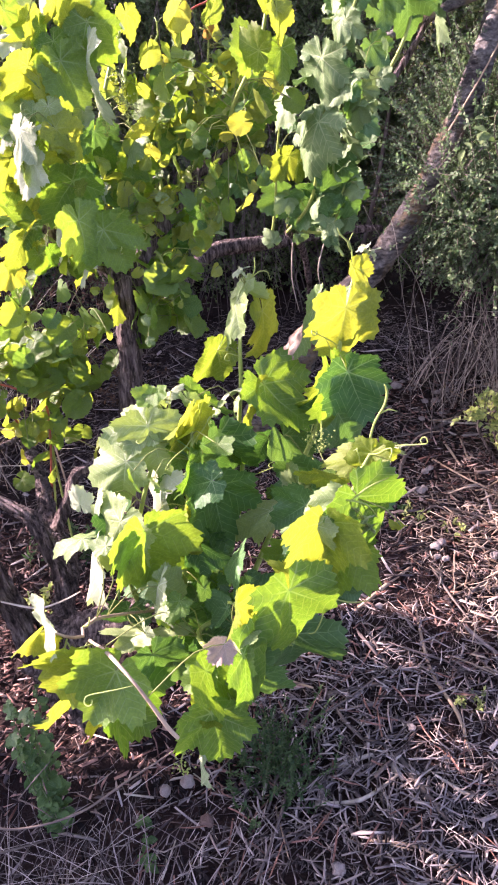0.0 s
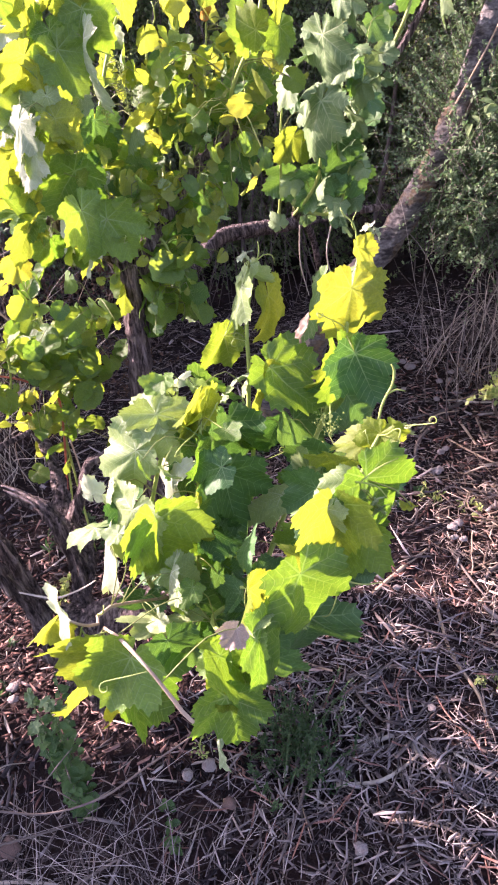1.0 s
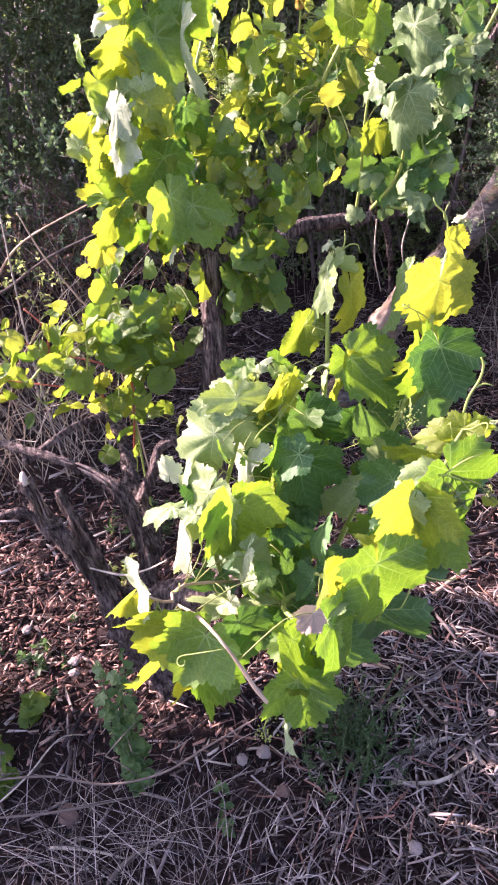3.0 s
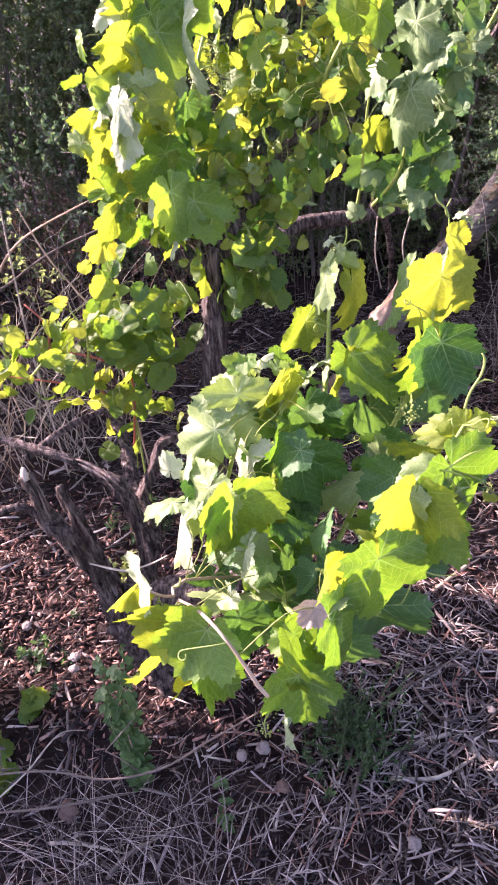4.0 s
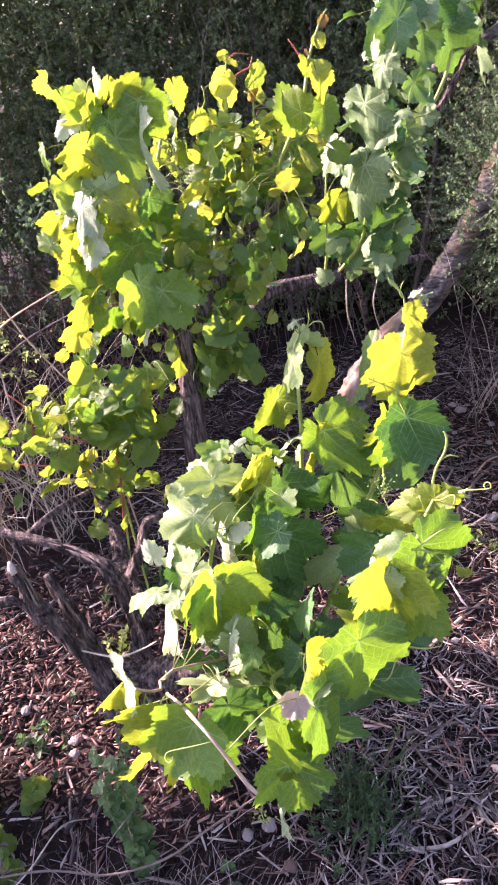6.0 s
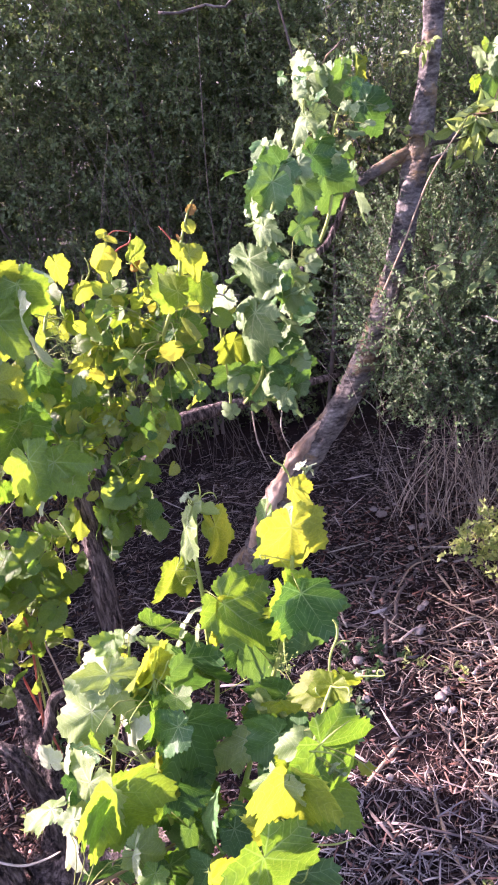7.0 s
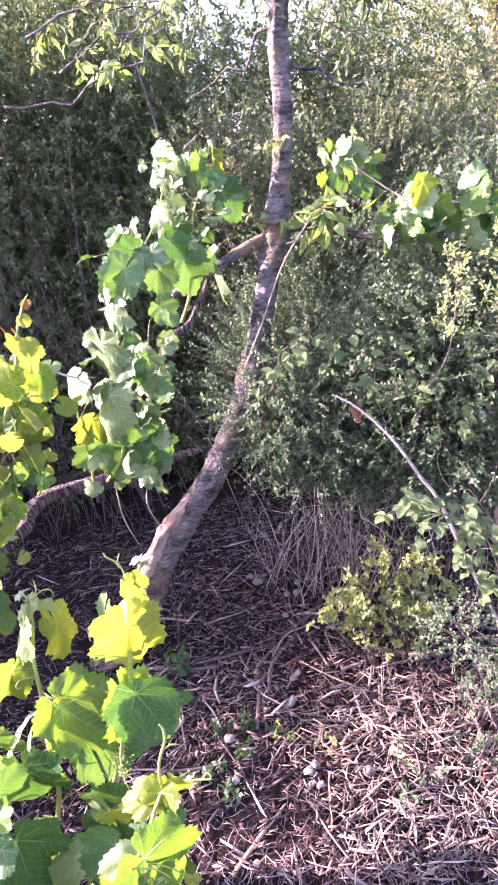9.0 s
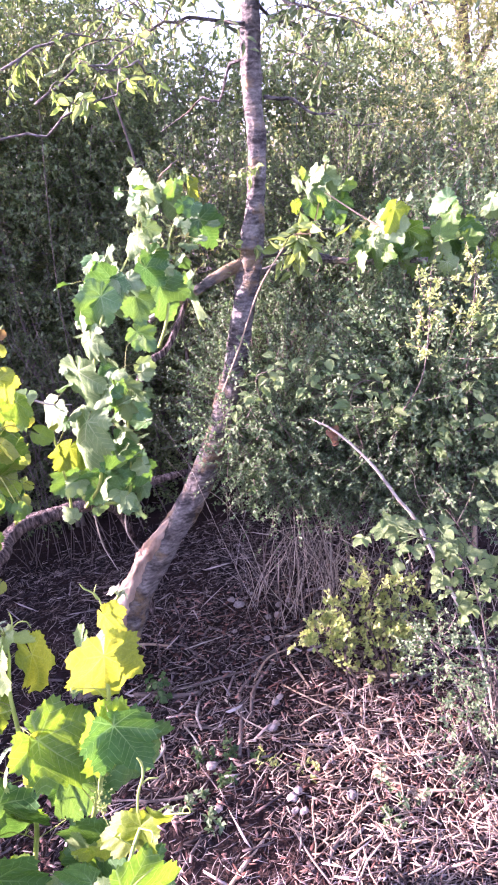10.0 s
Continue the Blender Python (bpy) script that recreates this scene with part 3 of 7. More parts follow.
STEM_TRI = [(3 * r + k, 3 * r + (k + 1) % 3, 3 * r + 3 + (k + 1) % 3) for r in range(2) for k in range(3)] + [(3 * r + k, 3 * r + 3 + (k + 1) % 3, 3 * r + 3 + k) for r in range(2) for k in range(3)]
LEAF_TRI = [(0, 1, 2), (0, 2, 3)]


def bush(name, at, label, category, base, way, length, leaves, size, leaf_mat, seed, width=0.5, stem_mat=None, bend=0.35, spread=1.0):
    rng = np.random.default_rng(seed)
    ob = thing(name, at, label, category)
    st, lf = sprigs(base, way, length, leaves, size, rng, width, bend, spread)
    part("stem_growth", soup("stem_growth", st, 12, STEM_TRI, stem_mat or GREY_TWIG), ob)["kind"] = "stuff"
    part("foliage", soup("foliage", lf, 2, LEAF_TRI, leaf_mat), ob)["kind"] = "stuff"
    return ob


def clumps(rng, n, low, high, holes=1.2, cut=-0.05):
    """Places in a box, thinned out by a slow noise, so that there are lobes and hollows."""
    out = []
    off = rng.uniform(0, 50, 3)
    while len(out) < n:
        p = rng.uniform(low, high)
        if noise.noise(Vector(p * holes + off)) + 0.5 * noise.noise(Vector(p * holes * 2.6 + off)) > cut:
            out.append(p)
    return np.array(out)


# ---- ground: one sheet out to the horizon ----
def height(x, y):
    near = math.exp(-(x * x + (y - 2) ** 2) / 60)
    return near * (0.03 * noise.noise(Vector((x * 0.9, y * 0.9, 0))) + 0.018 * noise.noise(Vector((x * 4, y * 4, 3))) + 0.008 * noise.noise(Vector((x * 13, y * 13, 5))))


def axis(low, high, fine, far):
    a = list(np.arange(low, high + 1e-6, fine))
    step, v, w = fine, low, high
    while v > -far or w < far:
        step *= 1.35
        v, w = v - step, w + step
        a = [v] + a + [w]
    return a


gx, gy = axis(-2.0, 3.0, 0.04, 400), axis(0.0, 4.5, 0.04, 400)
gv = [(x, y, height(x, y)) for y in gy for x in gx]
nx = len(gx)
gf = [(j * nx + i, j * nx + i + 1, (j + 1) * nx + i + 1, (j + 1) * nx + i) for j in range(len(gy) - 1) for i in range(nx - 1)]
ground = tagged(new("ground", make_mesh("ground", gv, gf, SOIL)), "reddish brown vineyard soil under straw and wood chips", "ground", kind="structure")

BOX_TRI = [(0, 1, 2), (0, 2, 3), (4, 6, 5), (4, 7, 6), (0, 4, 5), (0, 5, 1), (1, 5, 6), (1, 6, 2), (2, 6, 7), (2, 7, 3), (3, 7, 4), (3, 4, 0)]
WEDGE_TRI = [(0, 1, 2), (3, 5, 4), (0, 3, 4), (0, 4, 1), (1, 4, 5), (1, 5, 2), (2, 5, 3), (2, 3, 0)]

STALK_TRI = STEM_TRI + [(0, 2, 1), (6, 7, 8)]


def strips(n, low, high, length, width, thick, lift, tilt, seed, mat, name, label, fade=0.3, ragged=0.0):
    """Straw and split wood lying criss-cross on the soil."""
    rng = np.random.default_rng(seed)
    x, y = rng.uniform(low[0], high[0], n), rng.uniform(low[1], high[1], n)
    keep = np.array([noise.noise(Vector((a * 2.2, b * 2.2, seed))) + 0.4 * noise.noise(Vector((a * 7, b * 7, seed))) for a, b in zip(x, y)]) > rng.uniform(-1.0, 0.22, n)
    edge = np.minimum(np.minimum(x - low[0], high[0] - x), np.minimum(y - low[1], high[1] - y))
    keep &= edge / fade > rng.uniform(0, 1, n)
    x, y = x[keep], y[keep]
    n = len(x)
    z = np.array([height(a, b) for a, b in zip(x, y)]) + rng.uniform(0, lift, n) ** 1.0
    az = rng.normal(0.3, 1.1, n)
    el = rng.normal(0, tilt, n)
    d = np.stack([np.cos(az) * np.cos(el), np.sin(az) * np.cos(el), np.sin(el)], 1)
    s = np.stack([-np.sin(az), np.cos(az), rng.normal(0, 0.35, n)], 1)
    u = np.cross(d, s)
    l = np.minimum(np.exp(rng.normal(np.log(length), 0.5, n)), 2.2 * length)[:, None] / 2
    w = rng.uniform(*width, n)[:, None] / 2
    h = rng.uniform(*thick, n)[:, None] / 2
    c = np.stack([x, y, z + np.abs(np.sin(el)) * l[:, 0]], 1)
    e = rng.uniform(0.12, 1.0, (n, 1))
    v = np.stack([c - d * l - s * w - u * h, c - d * l + s * w - u * h, c - d * l + s * w + u * h, c - d * l - s * w + u * h,
                  c + d * l - s * w * e - u * h, c + d * l + s * w * e - u * h, c + d * l + s * w * e + u * h, c + d * l - s * w * e + u * h], 1)
    if ragged:      # broken corners, the same above and below
        off = (d[:, None] * rng.normal(0, ragged, (n, 4, 1)) * l[:, None] + s[:, None] * rng.normal(0, ragged, (n, 4, 1)) * w[:, None] + u[:, None] * rng.normal(0, 0.5 * ragged, (n, 4, 1)) * w[:, None])
        v += off[:, [0, 1, 1, 0, 2, 3, 3, 2]]
    if width[1] < 0.009 and length > 0.03:     # stalks: three-sided, bent at the middle, thinner at one end
        bow = s * rng.normal(0, 0.11, (n, 1)) * l + u * rng.normal(0, 0.05, (n, 1)) * l
        rings = []
        for q, f in ((-1, rng.uniform(0.08, 1.0, (n, 1))), (rng.uniform(-0.4, 0.4, (n, 1)), 1.0), (1, e)):
            m = c + d * l * q + bow * (1 if len(rings) == 3 else 0)
            rings += [m - s * w * f - u * h, m + s * w * f - u * h, m + u * h]
        me = soup(name, np.stack(rings, 1), 14, STALK_TRI, mat)
    elif width[1] < 0.007:       # thin splinters have three sides
        v = np.stack([v[:, 0], v[:, 1], (v[:, 2] + v[:, 3]) / 2, v[:, 4], v[:, 5], (v[:, 6] + v[:, 7]) / 2], 1)
        me = soup(name, v, 8, WEDGE_TRI, mat)
    else:
        me = soup(name, v, 12, BOX_TRI, mat)
    tagged(new(name, me), label, "mulch", kind="stuff")


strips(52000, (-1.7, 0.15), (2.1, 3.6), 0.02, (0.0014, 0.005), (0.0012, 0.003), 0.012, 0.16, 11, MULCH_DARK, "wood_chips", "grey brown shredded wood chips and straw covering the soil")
strips(11000, (-1.9, 0.1), (2.4, 3.8), 0.034, (0.0014, 0.0042), (0.0012, 0.003), 0.024, 0.2, 12, BROWN_MULCH, "straw_litter", "dry split stalks lying criss-cross on the soil")
strips(2000, (-1.6, 0.15), (2.2, 3.4), 0.055, (0.003, 0.01), (0.002, 0.004), 0.026, 0.1, 13, MULCH, "split_wood_litter", "flat grey splinters of split wood on the ground", ragged=0.3)
strips(12000, (-0.2, 0.15), (1.5, 1.4), 0.036, (0.0018, 0.0062), (0.001, 0.003), 0.026, 0.14, 18, MULCH, "straw_litter", "grey shredded stalks lying thickly on the soil")
strips(8000, (-0.15, 0.2), (1.5, 1.6), 0.044, (0.001, 0.0026), (0.0008, 0.002), 0.022, 0.14, 15, MULCH, "fine_straw_litter", "fine grey straw scattered thickly over the soil")
strips(3200, (0.5, 1.0), (1.7, 2.0), 0.055, (0.0016, 0.0075), (0.0015, 0.0035), 0.035, 0.22, 14, TAN_STRAW, "pale_straw_litter", "pale broken straw heaped on the ground by the shrubs", ragged=0.25)
strips(12000, (-1.8, 0.75), (0.1, 1.9), 0.016, (0.0018, 0.0085), (0.001, 0.0026), 0.022, 0.26, 16, BARK_CHIP, "bark_chips", "reddish brown bark chips scattered over the soil", ragged=0.45)
strips(5500, (0.0, 1.05), (1.8, 2.9), 0.02, (0.0026, 0.0095), (0.001, 0.0026), 0.022, 0.26, 17, BARK_CHIP, "bark_chips", "reddish brown bark chips scattered over the soil", ragged=0.45)
strips(24000, (-0.9, 1.4), (1.6, 3.5), 0.027, (0.0014, 0.0048), (0.001, 0.0025), 0.02, 0.2, 20, BROWN_MULCH, "straw_litter", "grey shredded stalks lying thickly on the soil")
strips(15000, (-5.0, -3.5), (5.5, 4.2), 0.05, (0.005, 0.012), (0.001, 0.003), 0.012, 0.08, 19, MULCH_DARK, "scattered_mulch", "thin scatter of darkened chips on bare soil", fade=1.5)


# ---- stones ----
def stone_mesh(seed, mat=None):
    bm = bmesh.new()
    bmesh.ops.create_icosphere(bm, subdivisions=3, radius=1.0)
    for v in bm.verts:
        v.co *= 1 + 0.42 * noise.noise(v.co * 1.2 + Vector((seed * 9, 0, 0))) + 0.2 * noise.noise(v.co * 2.7 + Vector((0, seed, 0)))
        v.co.z *= 0.45
    me = bpy.data.meshes.new("stone")
    bm.to_mesh(me)
    bm.free()
    me.materials.append(mat or STONE)
    me.polygons.foreach_set("use_smooth", np.ones(len(me.polygons), dtype=bool))
    return me


STONES = [stone_mesh(s) for s in range(7)]
BROWN_STONES = [stone_mesh(s, BROWN_STONE) for s in range(7, 10)]


def stone(x, y, r, label="small pale rounded stone on the mulched soil", shapes=STONES):
    ob = new("stone", PICK.choice(shapes))
    ob.location = (x, y, height(x, y) + 0.022 + r * 0.35)
    r *= 0.76
    ob.scale = (r, r * PICK.uniform(0.75, 1.0), r * PICK.uniform(0.8, 1.1))
    ob.rotation_euler = (0, 0, PICK.uniform(0, 6))
    tagged(ob, label, "stone", "loose stones on the ground")


# ---- fallen sticks ----
def stick(points, r, mat=None, label="dry grey broken stick lying on the mulch", lift=0.012):
    ob = thing("fallen_stick", (points[0][0], points[0][1], height(*points[0][:2])), label, "stick", "fallen sticks")
    pts = []
    for p in points:
        z = height(p[0], p[1]) + lift + (p[2] if len(p) > 2 else 0)
        pts.append((p[0], p[1], z))
    v, f = tube_geo(pts, [r] * (len(pts) - 1) + [r * 0.6], 7, 0.02, 0.22, 0.12, points[0][0])
    part("wood", make_mesh("wood", v, f, mat or GREY_TWIG), ob)
    return ob


# ---- dry grass: long thin bent blades ----
def grass_tuft(name, x, y, n, spread, length, lean, seed, mat, label, width=0.0022, z=None, droop=0.5):
    rng = np.random.default_rng(seed)
    ob = thing(name, (x, y, height(x, y) if z is None else z), label, "grass", "grass tufts")
    base = np.stack([x + rng.normal(0, spread, n), y + rng.normal(0, spread, n), np.full(n, (height(x, y) if z is None else z) - 0.005)], 1)
    way = np.stack([rng.normal(lean[0], 0.45, n), rng.normal(lean[1], 0.45, n), rng.uniform(0.5, 1.2, n)], 1)
    way /= np.linalg.norm(way, axis=1, keepdims=True)
    l = rng.uniform(0.4, 1.0, n)[:, None] * length
    fall = np.stack([way[:, 0], way[:, 1], np.zeros(n)], 1) * 0.6 + np.array([0, 0, -droop])
    fall += rng.normal(0, 0.2, (n, 3))
    s = np.cross(way, [0.3, 0.2, 1.0])
    s /= np.linalg.norm(s, axis=1, keepdims=True)
    rows = []
    for t, w in ((0, 1.0), (0.33, 0.9), (0.66, 0.7), (1.0, 0.15)):
        c = base + way * l * t + fall * l * t * t * 0.7
        c[:, 2] = np.maximum(c[:, 2], base[:, 2] + 0.008)
        rows += [c - s * width * w / 2, c + s * width * w / 2, c + np.cross(s, way) * width * w * 0.5]
    v = np.stack(rows, 1)
    tri = []
    for r in range(3):
        for k in range(3):
            a, b = 3 * r + k, 3 * r + (k + 1) % 3
            tri += [(a, b, b + 3), (a, b + 3, a + 3)]
    part("blades", soup("blades", v, 18, tri, mat), ob)["kind"] = "stuff"
    return ob


# ---- the hedge behind, bush by bush ----
def hedge(at, low, high, n, seed, mat, label, size=(0.012, 0.024), leaves=28, length=(0.12, 0.32), name="hedge_bush", holes=1.2, cut=-0.05, width=0.5, category="bush"):
    rng = np.random.default_rng(seed)
    base = clumps(rng, n, np.array(low), np.array(high), holes, cut)
    way = rng.normal(0, 0.7, (n, 3)) + np.array([-0.05, -0.45, 0.35])
    return bush(name, at, label, category, base, way, rng.uniform(*length, n), leaves, size, mat, seed, width)


def limbs(parent, roots, tops, r, seed, mat=None):
    """Bare limbs of a bush, from the ground up into its leaves."""
    rng = random.Random(seed)
    for _ in range(roots):
        a = Vector((rng.uniform(tops[0][0], tops[1][0]), rng.uniform(tops[0][1], tops[1][1]), 0))
        b = a + Vector((rng.uniform(-0.4, 0.4), rng.uniform(-0.3, 0.3), rng.uniform(0.6, tops[1][2])))
        m = (a + b) / 2 + Vector((rng.uniform(-0.15, 0.15), rng.uniform(-0.15, 0.15), 0))
        tube("limb", [a, m, b], [r, r * 0.7, r * 0.25], mat or GREY_TWIG, parent, sides=6, step=0.05, rough=0.15, seed=rng.random() * 9)


for at, low, high, n, seed, lab in (
        ((-2.6, 4.2, 0), (-3.6, 3.5, 0.0), (-1.5, 4.7, 2.6), 3200, 21, "dark green dense hedge bush in shade"),
        ((-0.7, 4.4, 0), (-1.6, 3.7, 0.0), (0.6, 4.9, 2.8), 9600, 22, "dark small-leaved hedge bush with bare brown twigs"),
        ((1.2, 4.2, 0), (0.2, 3.5, 0.1), (2.1, 4.8, 2.32), 5200, 23, "dense grey green hedge bush behind the tree"),
        ((3.0, 4.0, 0), (2.0, 3.0, 0.1), (4.2, 4.6, 2.15), 3300, 24, "sunlit green hedge bush with fine leaves")):
    hb = hedge(at, low, high, n, seed, HEDGE_LEAF, lab, (0.017, 0.033), 26, cut=-0.5 if at[0] < 0 else -0.05)
    limbs(hb, 12, (low, high), 0.014, seed)
    limbs(hb, 14, (low, (high[0], low[1] + 0.5, high[2])), 0.004, seed + 100)
# unseen hedge bushes off to the left, added to block the low sun
hb = hedge((-2.8, 3.1, 0), (-3.6, 2.78, 0.0), (-2.05, 3.8, 1.6), 2600, 25, HEDGE_LEAF, "unseen dark green hedge bush added to cast shade", (0.022, 0.04), 13, cut=-0.3)
limbs(hb, 8, ((-3.5, 2.8, 0), (-2.1, 3.5, 1.6)), 0.016, 25)
hb = hedge((-2.8, 3.6, 0), (-2.8, 3.45, 0.0), (-2.0, 4.1, 2.6), 2600, 26, HEDGE_LEAF, "tall unseen hedge bush added to cast shade", (0.022, 0.04), 14, cut=-0.4)
limbs(hb, 8, ((-2.7, 3.5, 0), (-2.1, 3.9, 2.2)), 0.016, 26)
# an unseen low bush, sized to shade the ground but not the trunk
hedge((-2.35, 2.5, 0), (-2.65, 2.05, 0.0), (-2.1, 2.8, 1.1), 1000, 27, HEDGE_LEAF, "low unseen hedge bush added to shade the ground", (0.02, 0.036), 14, (0.1, 0.22), cut=-0.6)
# second rank, farther off
# bush 34 takes the lighter FAR_LEAF: its sunlit top is put into the colour
for at, low, high, n, seed, mat in (((-2.5, 6, 0), (-5.5, 5.0, 0.2), (-0.4, 6.0, 3.2), 5600, 31, HEDGE_LEAF), ((0.3, 5.6, 0), (-0.6, 5.0, 0.2), (1.0, 6.0, 2.75), 2800, 34, FAR_LEAF), ((1.9, 6, 0), (0.8, 5.0, 0.2), (3.0, 6.4, 2.2), 3200, 32, FAR_LEAF), ((4.5, 6, 0), (3.0, 4.8, 0.2), (6.8, 6.4, 2.4), 3200, 33, FAR_LEAF)):
    hedge(at, low, high, n, seed, mat, "light green shrubs behind the hedge", (0.036, 0.064) if at[0] < 1 else (0.028, 0.052), 14, (0.2, 0.45), cut=-0.6 if at[0] < 1 else -0.05)


# ---- shrubs on the right, in front of the hedge ----
def oval(rng, n, centre, radius, shell=0.55):
    d = rng.normal(0, 1, (n, 3))
    d /= np.linalg.norm(d, axis=1, keepdims=True)
    r = rng.uniform(shell ** 3, 1, (n, 1)) ** (1 / 3)
    return np.array(centre) + d * r * np.array(radius), d


def round_bush(name, at, lobes, n, seed, mat, label, size, leaves=24, length=(0.08, 0.22), width=0.55, category="shrub", up=0.35, stems=3, thick=0.006):
    rng = np.random.default_rng(seed)
    base, way = [], []
    each = n // len(lobes)
    for c, r in lobes:
        b, d = oval(rng, each, c, r)
        base.append(b)
        way.append(d + np.array([0, 0, up]) + rng.normal(0, 0.45, (each, 3)))
    base, way = np.concatenate(base), np.concatenate(way)
    base[:, 2] = np.maximum(base[:, 2], 0.03)
    ob = bush(name, at, label, category, base, way, rng.uniform(*length, len(base)), leaves, size, mat, seed, width)
    prng = random.Random(seed)
    for c, r in lobes:
        for _ in range(stems):
            top = Vector(c) + Vector((prng.uniform(-0.6, 0.6) * r[0], prng.uniform(-0.6, 0.6) * r[1], prng.uniform(-0.2, 0.6) * r[2]))
            foot = Vector((at[0] + prng.uniform(-0.12, 0.12), at[1] + prng.uniform(-0.1, 0.1), -0.02))
            tube("limb", [foot, (foot + top) / 2 + Vector((prng.uniform(-0.08, 0.08), prng.uniform(-0.08, 0.08), 0.06)), top], [thick, thick * 0.8, thick * 0.35], BARK if thick > 0.004 else GREY_TWIG, ob, sides=6, step=0.04, rough=0.2, seed=prng.random() * 9)
    return ob


round_bush("shrub", (0.95, 2.75, 0), (((0.92, 2.55, 0.95), (0.30, 0.28, 0.30)), ((1.15, 2.75, 1.15), (0.35, 0.3, 0.35)), ((1.3, 2.45, 0.85), (0.3, 0.3, 0.3)), ((0.95, 2.4, 0.8), (0.24, 0.2, 0.18)), ((1.2, 2.35, 0.72), (0.22, 0.18, 0.16))), 3300, 41, SHRUB_LEAF, "grey green small-leaved shrub beside the tree trunk", (0.009, 0.017), leaves=38, stems=1)
round_bush("shrub", (1.55, 2.3, 0), (((1.4, 2.25, 1.05), (0.28, 0.25, 0.3)), ((1.7, 2.3, 0.95), (0.35, 0.3, 0.4)), ((1.75, 2.6, 1.3), (0.4, 0.3, 0.35)), ((1.45, 2.2, 0.75), (0.3, 0.2, 0.25))), 2600, 42, SHRUB_LEAF, "dense shrub with small oval green leaves", (0.012, 0.024), leaves=28, stems=2)
round_bush("shrub", (1.6, 3.1, 0), (((1.5, 3.1, 1.5), (0.5, 0.3, 0.4)), ((2.2, 3.0, 1.4), (0.5, 0.3, 0.5)), ((0.9, 3.3, 1.5), (0.4, 0.3, 0.5))), 2100, 43, HEDGE_LEAF, "tall dark shrub with fine leaves and bare twigs", (0.013, 0.024), leaves=20)
round_bush("low_shrub", (1.06, 2.02, 0), (((1.0, 2.0, 0.27), (0.13, 0.09, 0.1)), ((1.1, 2.02, 0.36), (0.1, 0.09, 0.11)), ((0.86, 1.99, 0.26), (0.07, 0.05, 0.035)), ((1.06, 1.97, 0.17), (0.15, 0.08, 0.09)), ((1.19, 2.0, 0.24), (0.07, 0.08, 0.1))), 190, 44, LIGHT_LEAF, "low yellow green shrub lit by the sun", (0.014, 0.027), leaves=15, length=(0.03, 0.075), up=0.2, width=0.62)
round_bush("low_shrub", (1.28, 1.55, 0), (((1.24, 1.6, 0.3), (0.14, 0.12, 0.13)), ((1.16, 1.45, 0.2), (0.12, 0.1, 0.13)), ((1.32, 1.5, 0.32), (0.12, 0.12, 0.15)), ((1.1, 1.6, 0.42), (0.07, 0.07, 0.08))), 200, 45, SHRUB_LEAF, "low straggly grey green shrub on the straw", (0.009, 0.017), leaves=18, length=(0.05, 0.13))
for k, (x, y, z0, z1) in enumerate(((1.20, 1.90, 1.1, 1.5), (1.40, 2.0, 1.05, 1.48), (1.52, 1.95, 0.95, 1.35))):
    rng = np.random.default_rng(90 + k)
    n = 26
    t = rng.uniform(0.35, 1, n)
    base = np.stack([x + 0.05 * t + rng.normal(0, 0.008, n), y + rng.normal(0, 0.008, n), z0 + (z1 - z0) * t], 1)
    way = rng.normal(0, 0.7, (n, 3)) + np.array([0, -0.2, 0.5])
    ob = bush("bush_shoot", (x, y, 0), "upright twiggy shoot with small yellowish leaves", "shrub", base, way, rng.uniform(0.05, 0.11, n), 12, (0.012, 0.022), LIGHT_LEAF, 95 + k)
    tube("stem", [(x + 0.12, y + 0.46, -0.02), (x + 0.03, y + 0.42, z0 * 0.5), (x - 0.02, y + 0.12, z0 * 0.9), (x + 0.02, y, z0 + 0.1), (x + 0.05, y, z1)], [0.003, 0.003, 0.0028, 0.0022, 0.0012], GREY_TWIG, ob, sides=6, step=0.03, rough=0.2)

round_bush("low_shrub", (0.72, 2.26, 0), (((0.66, 2.26, 1.0), (0.11, 0.05, 0.05)), ((0.75, 2.24, 0.88), (0.09, 0.06, 0.09)), ((0.86, 2.24, 0.78), (0.1, 0.08, 0.1))), 110, 48, SHRUB_LEAF, "thin leafy sprigs crossing the tree trunk", (0.009, 0.02), leaves=22, length=(0.05, 0.14), stems=1, thick=0.0022)

# dry twig tangle in front of the hedge on the left
def dry_bush(x, y, count, seed, thick, reach, mats):
    rng = random.Random(seed)
    ob = thing("dry_bush", (x, y, 0), "tangle of bare grey brown twigs", "dry bush", "dry bushes")
    for _ in range(count):
        a = Vector((x + rng.uniform(-0.14, 0.14), y + rng.uniform(-0.12, 0.12), -0.01))
        b = a + Vector((rng.uniform(-0.5, 0.6), rng.uniform(-0.3, 0.2), rng.uniform(*reach)))
        pts = [a.lerp(b, k / 5) + Vector((rng.gauss(0, 0.035), rng.gauss(0, 0.03), rng.gauss(0, 0.03) + 0.1 * math.sin(k / 5 * 3.1))) * (k > 0) for k in range(6)]
        r = rng.uniform(*thick)
        tube("twig", pts, [r, r, r * 0.9, r * 0.8, r * 0.6, r * 0.3], rng.choice(mats), ob, sides=5, step=0.04, rough=0.2, seed=rng.random() * 9)
        if rng.random() < 0.7:
            c = pts[rng.randint(2, 4)]
            d = Vector((rng.uniform(-1, 1), rng.uniform(-0.6, 0.4), rng.uniform(-0.3, 0.9))).normalized() * rng.uniform(0.08, 0.25)
